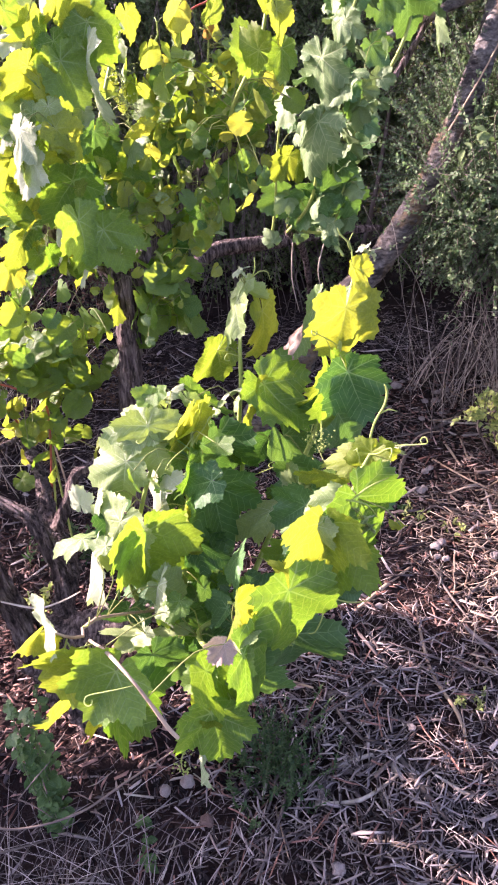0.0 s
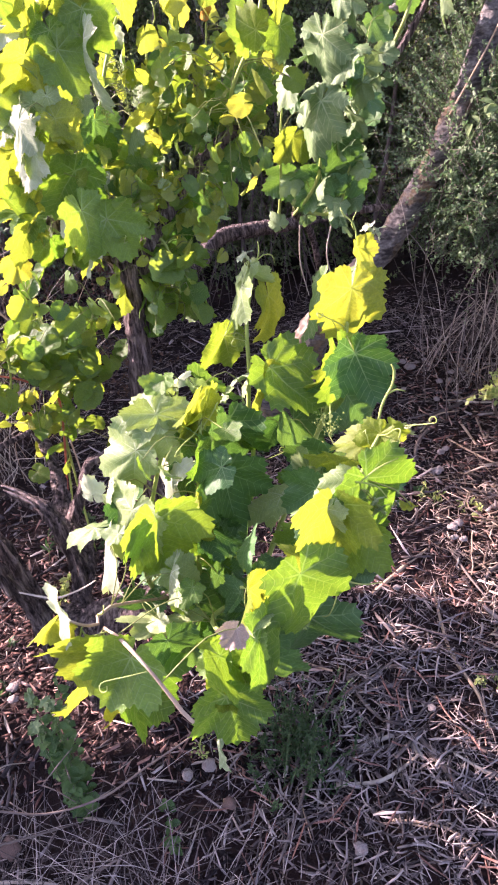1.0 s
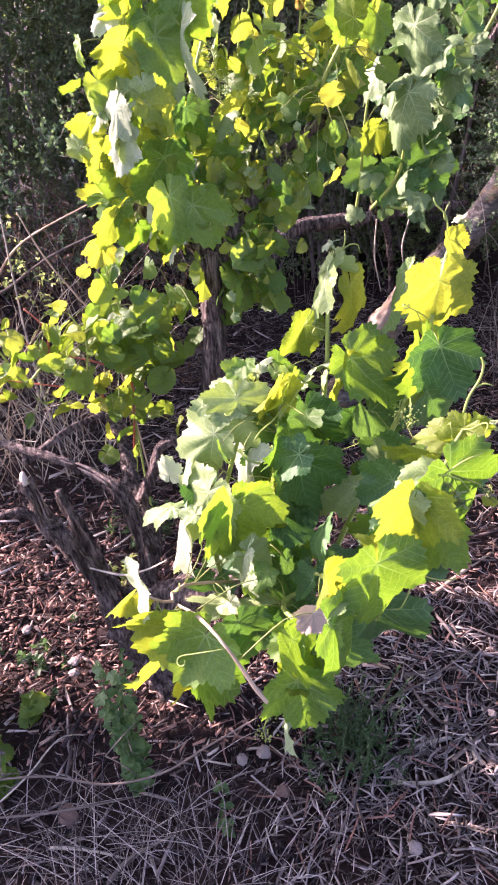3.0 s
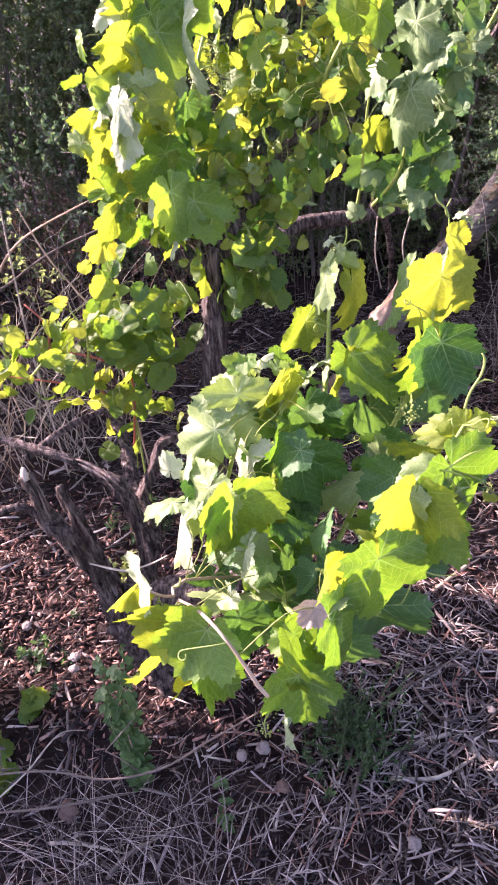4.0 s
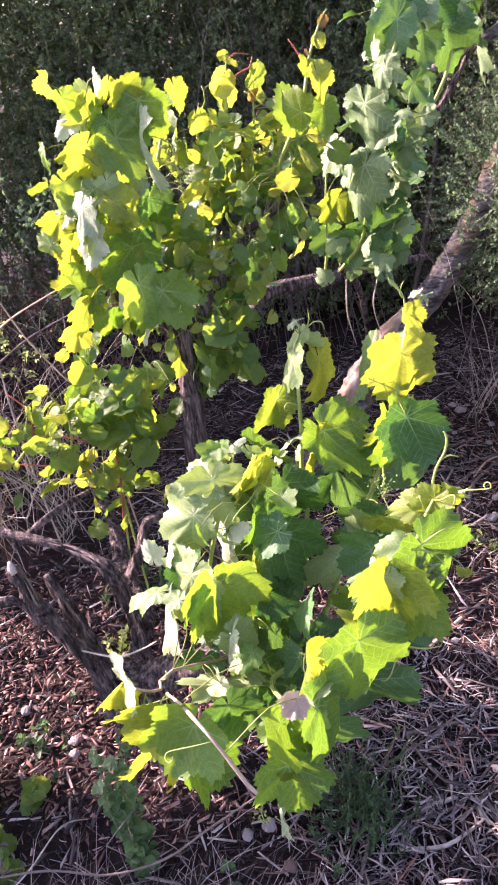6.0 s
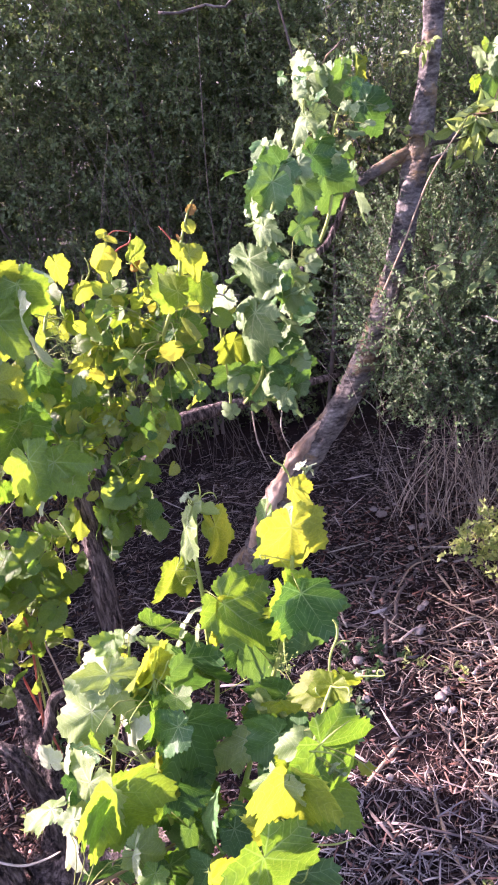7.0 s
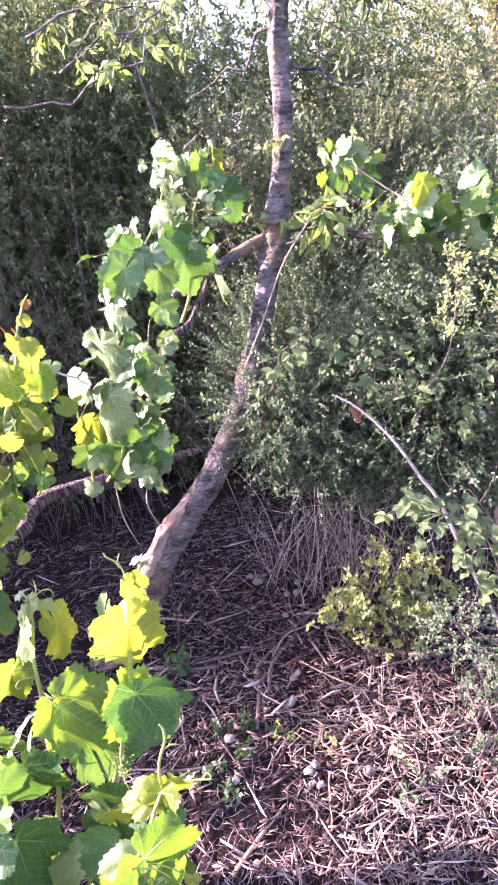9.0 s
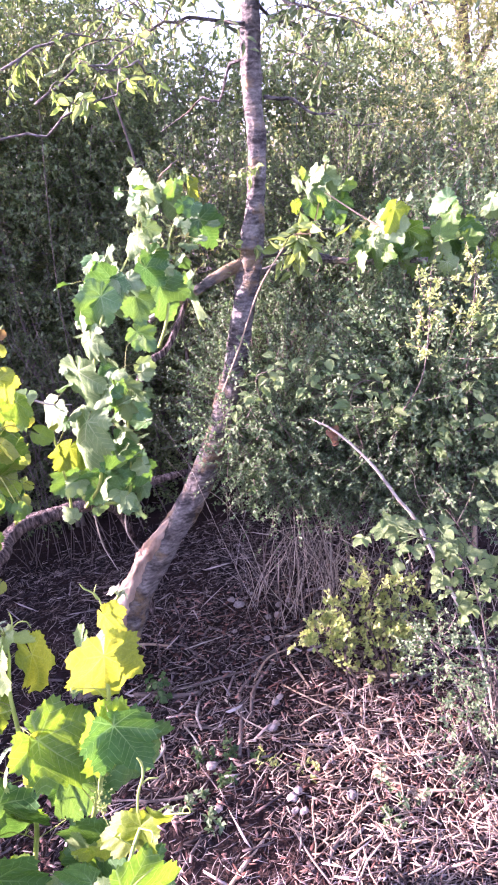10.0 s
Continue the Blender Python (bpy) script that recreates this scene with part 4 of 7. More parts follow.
            tube("twig", [c, c + d * 0.5 + Vector((rng.gauss(0, 0.02), 0, rng.gauss(0, 0.02))), c + d], [r * 0.6, r * 0.5, r * 0.25], rng.choice(mats), ob, sides=5, step=0.03, rough=0.2)


for k, (x, y) in enumerate(((-1.2, 1.85), (-0.95, 2.0), (-1.4, 2.0), (-0.85, 2.2), (-1.15, 2.2))):
    dry_bush(x, y, 26, 140 + k, (0.0008, 0.002), (0.3, 1.0), [WHITE_CANE, GREY_TWIG, DRY_CANE, WHITE_CANE])
for k, (x, y) in enumerate(((-0.95, 3.25), (-0.6, 3.35), (-0.2, 3.4), (0.1, 3.35))):
    dry_bush(x, y, 18, 160 + k, (0.001, 0.0024), (0.6, 1.9), [GREY_TWIG])
for k, (x, y) in enumerate(((1.45, 2.85), (1.8, 2.8), (1.6, 2.95))):
    dry_bush(x, y, 18, 170 + k, (0.0012, 0.0028), (1.1, 1.8), [GREY_TWIG])
for k, (x, y) in enumerate(((0.9, 2.42), (1.1, 2.3), (1.32, 2.28), (1.5, 2.1))):      # bare twigs through the shrubs
    dry_bush(x, y, 16, 180 + k, (0.0009, 0.002), (0.5, 1.25), [GREY_TWIG, GREY_TWIG, WHITE_CANE])
rng = np.random.default_rng(58)
wb = clumps(rng, 700, np.array((-1.9, 2.25, 0.0)), np.array((-0.5, 3.1, 0.8)), 1.6, -0.2)
bush("dry_bush", (-1.1, 2.6, 0), "brown withered undergrowth behind the vines", "dry bush", wb, rng.normal(0, 0.8, (700, 3)) + np.array([0, -0.2, 0.3]), rng.uniform(0.06, 0.2, 700), 10, (0.012, 0.026), WITHERED_LEAF, 58)
round_bush("low_shrub", (-1.15, 2.15, 0), (((-1.18, 2.12, 0.84), (0.12, 0.05, 0.04)), ((-1.35, 2.1, 0.92), (0.07, 0.05, 0.05)), ((-1.02, 2.14, 0.7), (0.08, 0.05, 0.05))), 46, 49, LIGHT_LEAF, "thin twigs with scattered small yellowish leaves", (0.012, 0.024), leaves=9, length=(0.04, 0.09), stems=2, thick=0.0018)
fallen = thing("dead_branch", (-1.35, 1.95, 0), "bare tan branches propped in the dry tangle", "branch")
tube("branch", [(-1.5, 1.95, -0.01), (-1.25, 1.96, 0.5), (-1.077, 1.98, 0.75), (-0.95, 2.0, 0.88), (-0.7, 2.0, 0.99)], [0.0048, 0.0044, 0.004, 0.0034, 0.002], DRY_CANE, fallen, sides=8, step=0.03, rough=0.2)
tube("branch", [(-1.5, 1.95, 0.02), (-1.2, 1.94, 0.62), (-1.0, 1.95, 0.76), (-0.84, 1.97, 0.85), (-0.66, 2.0, 0.91)], [0.005, 0.0046, 0.0042, 0.0034, 0.0024], GREY_TWIG, fallen, sides=8, step=0.03, rough=0.2)
tube("branch", [(-0.98, 1.9, -0.01), (-0.99, 1.92, 0.5), (-0.985, 1.94, 0.75), (-0.965, 1.96, 1.07)], [0.0036, 0.0034, 0.003, 0.002], WHITE_CANE, fallen, sides=7, step=0.03, rough=0.2)
tube("branch", [(-0.9, 1.92, 1.0), (-0.84, 1.9, 0.86), (-0.76, 1.88, 0.74), (-0.68, 1.86, 0.6), (-0.64, 1.86, -0.01)], [0.002, 0.0028, 0.003, 0.0034, 0.0034], DRY_CANE, fallen, sides=7, step=0.03, rough=0.2)
round_bush("shrub", (-1.15, 2.75, 0), (((-1.15, 2.7, 0.75), (0.3, 0.2, 0.2)), ((-1.0, 2.6, 0.95), (0.2, 0.2, 0.2)), ((-1.6, 2.8, 0.9), (0.35, 0.25, 0.3))), 60, 46, SHRUB_LEAF, "thin shrub with scattered light green leaves", (0.015, 0.03), leaves=14)

# tall light tree far behind on the right
far = thing("far_tree", (4.6, 7.2, 0), "pale sunlit tree beyond the hedge", "tree")
tube("trunk", [(4.6, 7.2, -0.1), (4.5, 7.2, 1.5), (4.3, 7.1, 3.0), (4.2, 7.0, 4.6)], [0.11, 0.09, 0.06, 0.02], TREE_BARK, far, sides=10, step=0.1, rough=0.1)
for k, (a, b) in enumerate((((4.45, 7.2, 1.8), (3.5, 6.8, 3.4)), ((4.4, 7.15, 2.3), (5.4, 7.0, 3.9)), ((4.3, 7.1, 2.9), (3.7, 6.9, 4.3)), ((4.4, 7.1, 2.0), (3.0, 6.7, 2.9)))):
    tube("branch", [a, ((a[0] + b[0]) / 2, (a[1] + b[1]) / 2, (a[2] + b[2]) / 2 + 0.15), b], [0.045, 0.03, 0.01], TREE_BARK, far, sides=8, step=0.1, rough=0.1)
rng = np.random.default_rng(47)
fb = clumps(rng, 2600, np.array((2.6, 6.3, 1.9)), np.array((6.0, 7.8, 4.7)), 1.1, 0.05)
st, lf = sprigs(fb, rng.normal(0, 0.8, (2600, 3)) + np.array([0, -0.2, 0.2]), rng.uniform(0.2, 0.45, 2600), 22, (0.03, 0.055), rng, 0.4)
part("twig_growth", soup("twig_growth", st, 12, STEM_TRI, GREY_TWIG), far)["kind"] = "stuff"
part("crown", soup("crown", lf, 2, LEAF_TRI, FAR_LEAF), far)["kind"] = "stuff"



# ---- the young-leaved vine in front, on its old gnarled trunk ----
front = thing("grape_vine", (-0.42, 1.02, 0), "old gnarled grapevine with fresh sunlit green shoots", "grapevine", "grapevines")
tube("trunk", [(-0.40, 1.04, -0.03), (-0.42, 1.03, 0.12), (-0.45, 1.01, 0.25), (-0.43, 1.02, 0.36)], [0.066, 0.056, 0.054, 0.046], BARK, front, sides=36, step=0.007, rough=0.75, ridge=0.6, seed=1.0)
bark_strips(front, [(-0.480, 1.000, 0.249), (-0.502, 1.000, 0.341), (-0.520, 1.010, 0.416), (-0.543, 1.000, 0.482), (-0.560, 0.990, 0.575), (-0.597, 1.000, 0.605), (-0.599, 1.000, 0.673), (-0.610, 1.000, 0.724)], 0.019, 38, 1)
bark_strips(front, [(-0.438, 1.060, 0.324), (-0.431, 1.120, 0.409), (-0.473, 1.150, 0.551), (-0.557, 1.180, 0.598), (-0.666, 1.200, 0.638)], 0.017, 34, 2)
bark_strips(front, [(-0.440, 1.080, 0.342), (-0.426, 1.160, 0.418), (-0.491, 1.280, 0.463), (-0.528, 1.380, 0.526)], 0.019, 30, 3)
bark_strips(front, [(-0.503, 1.030, 0.356), (-0.544, 1.060, 0.466), (-0.574, 1.080, 0.571)], 0.015, 20, 4)
bark_strips(front, [(-0.40, 1.04, 0.0), (-0.42, 1.03, 0.12), (-0.45, 1.01, 0.25), (-0.43, 1.02, 0.36)], 0.057, 44, 5)
tube("arm", [(-0.448, 1.200, 0.493), (-0.412, 1.220, 0.566), (-0.386, 1.240, 0.628), (-0.344, 1.250, 0.645)], [0.016, 0.013, 0.011, 0.008], BARK, front, sides=16, step=0.008, rough=0.6, ridge=0.4, seed=8.0)
tube("arm", [(-0.588, 1.000, 0.568), (-0.612, 0.990, 0.635), (-0.646, 0.980, 0.654), (-0.689, 0.970, 0.644)], [0.012, 0.011, 0.008, 0.005], BARK, front, sides=14, step=0.01, rough=0.5, ridge=0.4, seed=9.0)
tube("arm", [(-0.714, 1.200, 0.617), (-0.649, 1.240, 0.647), (-0.610, 1.300, 0.650), (-0.562, 1.380, 0.635)], [0.009, 0.009, 0.008, 0.006], BARK, front, sides=12, step=0.01, rough=0.4, ridge=0.4, seed=10.0)
tube("arm", [(-0.480, 1.000, 0.249), (-0.502, 1.000, 0.341), (-0.520, 1.010, 0.416), (-0.543, 1.000, 0.482), (-0.560, 0.990, 0.575), (-0.597, 1.000, 0.605), (-0.599, 1.000, 0.673), (-0.610, 1.000, 0.724)], [0.028, 0.021, 0.017, 0.017, 0.015, 0.0145, 0.012, 0.012], BARK, front, sides=22, step=0.008, rough=0.75, ridge=0.6, seed=2.0)
tube("cut_end", [(-0.608, 1.000, 0.716), (-0.609, 1.001, 0.731), (-0.606, 0.999, 0.742)], [0.0105, 0.0092, 0.0045], CUT_WOOD, front, sides=14, step=0.004, rough=0.7, ridge=0.5, seed=3.0, label="pale sawn end of the arm")
tube("arm", [(-0.438, 1.060, 0.324), (-0.431, 1.120, 0.409), (-0.473, 1.150, 0.551), (-0.557, 1.180, 0.598), (-0.666, 1.200, 0.638), (-0.853, 1.250, 0.658)], [0.025, 0.018, 0.014, 0.012, 0.009, 0.007], BARK, front, sides=20, step=0.008, rough=0.75, ridge=0.6, seed=4.0)
tube("arm", [(-0.440, 1.080, 0.342), (-0.426, 1.160, 0.418), (-0.491, 1.280, 0.463), (-0.528, 1.380, 0.526), (-0.576, 1.460, 0.577)], [0.024, 0.018, 0.016, 0.014, 0.012], BARK, front, sides=20, step=0.008, rough=0.75, ridge=0.6, seed=5.0)
tube("arm", [(-0.503, 1.030, 0.356), (-0.544, 1.060, 0.466), (-0.574, 1.080, 0.571), (-0.592, 1.090, 0.621)], [0.019, 0.014, 0.011, 0.008], BARK, front, sides=20, step=0.008, rough=0.75, ridge=0.6, seed=6.0)
tube("arm", [(-0.43, 1.02, 0.30), (-0.3, 1.0, 0.40), (-0.16, 0.97, 0.47), (-0.02, 0.95, 0.5), (0.08, 0.92, 0.5)], [0.04, 0.034, 0.028, 0.022, 0.014], BARK, front, sides=14, step=0.012, rough=0.35, ridge=0.3, seed=7.0)
tube("dry_twig", [(-0.511, 0.970, 0.499), (-0.420, 0.930, 0.521), (-0.350, 0.900, 0.573), (-0.303, 0.880, 0.619)], [0.002, 0.0024, 0.002, 0.0014], WHITE_CANE, front, sides=6, step=0.02, rough=0.2, label="thin bare whitish twig")
cane(front, [(-0.060, 0.960, 0.500), (0.005, 1.120, 0.703), (0.003, 1.160, 0.794), (0.011, 1.180, 0.881), (0.014, 1.200, 0.979), (0.026, 1.220, 1.032), (0.027, 1.230, 1.076)], [0.0060, 0.0050, 0.0048, 0.0045, 0.0040, 0.0030, 0.0020])
cane(front, [(0.000, 0.950, 0.510), (0.094, 1.050, 0.693), (0.155, 1.080, 0.835), (0.191, 1.110, 0.943), (0.208, 1.130, 1.054), (0.228, 1.160, 1.113), (0.250, 1.180, 1.140)], [0.0060, 0.0050, 0.0048, 0.0042, 0.0036, 0.0030, 0.0015])
cane(front, [(0.080, 0.920, 0.500), (0.066, 0.800, 0.647), (0.117, 0.780, 0.794), (0.169, 0.775, 0.896), (0.199, 0.840, 0.893), (0.224, 0.880, 0.916), (0.270, 0.900, 0.923)], [0.0065, 0.0055, 0.0050, 0.0042, 0.0036, 0.0030, 0.0014])
cane(front, [(-0.220, 0.985, 0.440), (-0.209, 0.900, 0.629), (-0.184, 0.950, 0.738), (-0.155, 0.990, 0.824), (-0.122, 1.010, 0.899), (-0.108, 1.030, 0.960)], [0.0060, 0.0050, 0.0045, 0.0040, 0.0030, 0.0020])
cane(front, [(-0.120, 0.965, 0.480), (-0.107, 0.930, 0.654), (-0.087, 0.940, 0.792), (-0.072, 0.965, 0.903), (-0.071, 1.000, 0.958)], [0.0060, 0.0050, 0.0040, 0.0030, 0.0020])
cane(front, [(-0.100, 0.960, 0.480), (-0.232, 0.740, 0.704), (-0.240, 0.690, 0.722), (-0.256, 0.660, 0.760), (-0.273, 0.650, 0.789)], [0.0030, 0.0030, 0.0026, 0.0024, 0.0016], DRY_CANE)
cane(front, [(-0.230, 0.685, 0.718), (-0.180, 0.610, 0.785), (-0.141, 0.557, 0.808), (-0.113, 0.533, 0.785), (-0.087, 0.510, 0.755), (-0.074, 0.505, 0.737)], [0.0028, 0.0031, 0.0032, 0.0029, 0.0027, 0.0024], DRY_CANE, label="bare dry tan cane end", rough=0.6)
cane(front, [(0.030, 0.940, 0.500), (-0.068, 0.760, 0.644), (-0.027, 0.660, 0.682), (-0.036, 0.610, 0.643)], [0.0055, 0.0050, 0.0040, 0.0030])
cane(front, [(0.060, 0.930, 0.490), (-0.000, 0.700, 0.675), (0.026, 0.650, 0.683)], [0.0050, 0.0040, 0.0020])
leaf(front, "pale", (0.031, 1.230, 1.081), (-0.007, 1.230, 1.052), (-0.46, -0.64, 0.61), 0.68)
leaf(front, "pale", (0.035, 1.230, 1.067), (0.067, 1.230, 1.032), (-0.11, -0.99, -0.10), 0.68)
leaf(front, "pale", (0.009, 1.210, 1.046), (-0.039, 1.210, 0.946), (-0.81, -0.45, 0.39), 0.42)
leaf(front, "yellow", (-0.033, 1.200, 0.951), (-0.083, 1.200, 0.850), (0.34, -0.93, -0.17), 0.50)
leaf(front, "yellow", (0.059, 1.250, 1.009), (0.080, 1.250, 0.882), (0.69, -0.71, 0.11), 0.42)
leaf(front, "green", (0.057, 1.120, 0.917), (0.129, 1.092, 0.832), (0.49, -0.61, 0.62))
leaf(front, "yellow", (0.038, 1.120, 0.909), (0.014, 1.120, 0.824), (0.84, -0.50, -0.23), 0.50)
leaf(front, "green", (-0.078, 1.080, 0.926), (-0.009, 1.080, 0.870), (0.62, 0.19, 0.76), 0.50)
leaf(front, "white", (0.004, 1.160, 0.885), (-0.055, 1.160, 0.862), (-0.31, 0.49, 0.81), 0.50)
leaf(front, "yellow", (0.221, 1.140, 1.132), (0.240, 1.140, 1.084), (0.60, -0.76, 0.23), 0.85)
leaf(front, "pale", (0.217, 1.140, 1.095), (0.161, 1.140, 1.068), (-0.41, -0.34, 0.85), 0.68)
leaf(front, "yellow", (0.207, 1.110, 1.071), (0.195, 1.091, 0.952), (0.27, -0.95, 0.13))
leaf(front, "yellow", (0.176, 1.080, 0.960), (0.147, 1.080, 0.861), (0.65, -0.74, -0.19), 0.50)
leaf(front, "green", (0.180, 1.060, 0.960), (0.199, 1.060, 0.833), (0.65, -0.75, 0.10), 0.68)
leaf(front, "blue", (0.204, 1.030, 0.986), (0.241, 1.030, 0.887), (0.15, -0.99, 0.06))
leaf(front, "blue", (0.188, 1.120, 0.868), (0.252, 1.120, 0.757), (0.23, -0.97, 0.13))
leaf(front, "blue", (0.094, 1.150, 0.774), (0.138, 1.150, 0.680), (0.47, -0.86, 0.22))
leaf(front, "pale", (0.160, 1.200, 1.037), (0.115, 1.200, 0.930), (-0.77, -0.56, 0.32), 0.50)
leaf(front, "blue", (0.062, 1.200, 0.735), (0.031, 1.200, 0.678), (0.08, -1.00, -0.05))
leaf(front, "pale", (-0.155, 1.000, 0.913), (-0.238, 1.000, 0.898), (-0.13, -0.65, 0.75))
leaf(front, "pale", (-0.149, 0.980, 0.921), (-0.130, 0.980, 0.823), (0.24, -0.97, 0.05))
leaf(front, "pale", (-0.195, 0.970, 0.853), (-0.277, 0.970, 0.807), (-0.11, -0.98, 0.19))
leaf(front, "white", (-0.142, 1.000, 0.815), (-0.204, 1.000, 0.689), (-0.77, -0.52, 0.37), 0.85)
leaf(front, "pale", (-0.130, 1.030, 0.934), (-0.148, 1.030, 0.963), (0.50, -0.80, 0.32))
leaf(front, "white", (-0.116, 1.030, 0.951), (-0.096, 1.030, 0.979), (-0.69, -0.55, 0.48), 0.68)
leaf(front, "pale", (-0.077, 1.000, 0.959), (-0.051, 1.000, 0.909), (-0.15, -0.99, -0.08), 0.50)
leaf(front, "yellow", (-0.071, 0.970, 0.951), (-0.107, 0.970, 0.866), (0.54, -0.81, -0.23), 0.68)
leaf(front, "yellow", (-0.057, 0.965, 0.950), (-0.086, 0.965, 0.856), (0.88, -0.40, -0.28), 0.50)
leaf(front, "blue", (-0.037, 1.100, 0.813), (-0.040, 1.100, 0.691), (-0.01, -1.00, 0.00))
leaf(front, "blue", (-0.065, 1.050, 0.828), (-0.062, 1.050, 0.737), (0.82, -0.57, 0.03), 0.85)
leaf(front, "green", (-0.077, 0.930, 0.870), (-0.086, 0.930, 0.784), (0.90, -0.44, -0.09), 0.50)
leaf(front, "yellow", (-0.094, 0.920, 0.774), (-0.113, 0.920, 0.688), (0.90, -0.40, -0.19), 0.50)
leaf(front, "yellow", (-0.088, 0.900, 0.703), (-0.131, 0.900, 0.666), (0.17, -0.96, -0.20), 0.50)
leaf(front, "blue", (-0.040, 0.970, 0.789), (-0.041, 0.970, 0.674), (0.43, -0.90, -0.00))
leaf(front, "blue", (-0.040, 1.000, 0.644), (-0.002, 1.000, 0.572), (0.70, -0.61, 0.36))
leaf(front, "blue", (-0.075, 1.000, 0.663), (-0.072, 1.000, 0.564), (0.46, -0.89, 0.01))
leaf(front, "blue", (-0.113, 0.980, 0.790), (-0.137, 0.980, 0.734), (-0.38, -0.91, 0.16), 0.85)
leaf(front, "white", (-0.282, 0.930, 0.788), (-0.284, 0.930, 0.835), (0.04, -1.00, 0.00))
leaf(front, "white", (-0.244, 0.920, 0.813), (-0.271, 0.920, 0.771), (-0.79, -0.34, 0.50), 0.68)
leaf(front, "pale", (-0.198, 0.870, 0.799), (-0.255, 0.851, 0.705), (-0.18, -0.94, 0.30))
leaf(front, "green", (-0.155, 0.850, 0.792), (-0.146, 0.850, 0.669), (0.52, -0.85, 0.04))
leaf(front, "pale", (-0.259, 0.840, 0.790), (-0.317, 0.840, 0.783), (-0.12, -0.06, 0.99), 0.68)
leaf(front, "white", (-0.257, 0.860, 0.733), (-0.300, 0.860, 0.616), (-0.87, -0.37, 0.32), 0.50)
leaf(front, "pale", (-0.124, 0.780, 0.737), (-0.082, 0.780, 0.700), (0.41, -0.78, 0.48))
leaf(front, "white", (-0.130, 0.770, 0.742), (-0.165, 0.770, 0.653), (-0.90, -0.25, 0.36), 0.50)
leaf(front, "pale", (-0.165, 0.770, 0.629), (-0.087, 0.770, 0.654), (-0.31, 0.14, 0.94), 0.50)
leaf(front, "pale", (-0.169, 0.780, 0.612), (-0.238, 0.780, 0.641), (0.38, 0.15, 0.91), 0.68)
leaf(front, "white", (-0.162, 0.760, 0.637), (-0.163, 0.760, 0.560), (-0.55, -0.83, 0.01), 0.68)
leaf(front, "blue", (-0.070, 0.900, 0.595), (-0.035, 0.900, 0.528), (0.79, -0.45, 0.42))
leaf(front, "green", (-0.083, 0.920, 0.601), (-0.047, 0.920, 0.641), (-0.30, -0.91, 0.27))
leaf(front, "blue", (-0.109, 0.850, 0.578), (-0.102, 0.850, 0.468), (0.51, -0.86, 0.03))
leaf(front, "blue", (-0.210, 0.850, 0.599), (-0.245, 0.850, 0.539), (0.07, -1.00, -0.04))
leaf(front, "pale", (0.061, 0.950, 0.744), (-0.021, 0.950, 0.710), (-0.35, -0.43, 0.83), 0.68)
leaf(front, "pale", (0.115, 0.990, 0.762), (0.101, 0.990, 0.826), (-0.12, -0.99, -0.03), 0.68)
leaf(front, "blue", (0.144, 1.000, 0.779), (0.069, 1.000, 0.715), (-0.30, -0.88, 0.36))
leaf(front, "yellow", (0.209, 0.900, 0.892), (0.147, 0.900, 0.898), (0.08, -0.42, 0.90), 0.80)
leaf(front, "yellow", (0.226, 0.880, 0.920), (0.201, 0.880, 0.858), (-0.48, -0.86, 0.19), 0.85)
leaf(front, "yellow", (0.243, 0.890, 0.923), (0.263, 0.890, 0.875), (-0.19, -0.98, -0.08), 0.85)
leaf(front, "yellow", (0.179, 0.930, 0.840), (0.104, 0.930, 0.845), (-0.04, -0.83, -0.55), 0.50)
leaf(front, "pale", (0.178, 0.800, 0.890), (0.129, 0.800, 0.903), (0.22, -0.53, 0.82))
leaf(front, "green", (0.191, 0.785, 0.908), (0.240, 0.785, 0.815), (0.49, -0.83, 0.26))
leaf(front, "blue", (0.216, 0.850, 0.874), (0.248, 0.850, 0.832), (0.63, -0.61, 0.49))
leaf(front, "yellow", (0.157, 0.820, 0.859), (0.121, 0.820, 0.826), (-0.21, -0.95, 0.22))
leaf(front, "pale", (0.125, 0.780, 0.854), (0.079, 0.780, 0.864), (0.21, -0.28, 0.94), 0.68)
leaf(front, "yellow", (0.142, 0.755, 0.885), (0.152, 0.755, 0.778), (-0.16, -0.99, -0.02), 0.85)
leaf(front, "pale", (0.127, 0.750, 0.883), (0.115, 0.750, 0.825), (-0.37, -0.93, 0.08))
leaf(front, "green", (0.102, 0.850, 0.735), (0.038, 0.850, 0.707), (-0.03, -1.00, 0.07), 0.85)
leaf(front, "blue", (0.124, 0.920, 0.780), (0.065, 0.920, 0.735), (-0.31, -0.85, 0.42))
leaf(front, "green", (0.176, 0.820, 0.775), (0.149, 0.820, 0.662), (-0.21, -0.98, 0.05))
leaf(front, "blue", (0.168, 0.840, 0.721), (0.195, 0.840, 0.626), (0.30, -0.95, 0.08))
leaf(front, "green", (0.083, 0.700, 0.800), (0.095, 0.671, 0.694), (0.54, -0.80, 0.28), 1.22)
leaf(front, "yellow", (0.089, 0.760, 0.763), (0.068, 0.760, 0.803), (0.80, -0.42, 0.43), 0.85)
leaf(front, "blue", (0.098, 0.790, 0.589), (0.088, 0.790, 0.452), (0.18, -0.98, -0.01))
leaf(front, "pale", (0.065, 0.720, 0.700), (0.085, 0.720, 0.634), (-0.24, -0.97, -0.08), 0.50)
leaf(front, "yellow", (0.003, 0.690, 0.782), (-0.004, 0.690, 0.664), (0.87, -0.49, -0.05), 0.50)
leaf(front, "pale", (0.009, 0.630, 0.744), (-0.035, 0.630, 0.686), (-0.69, -0.50, 0.52), 0.85)
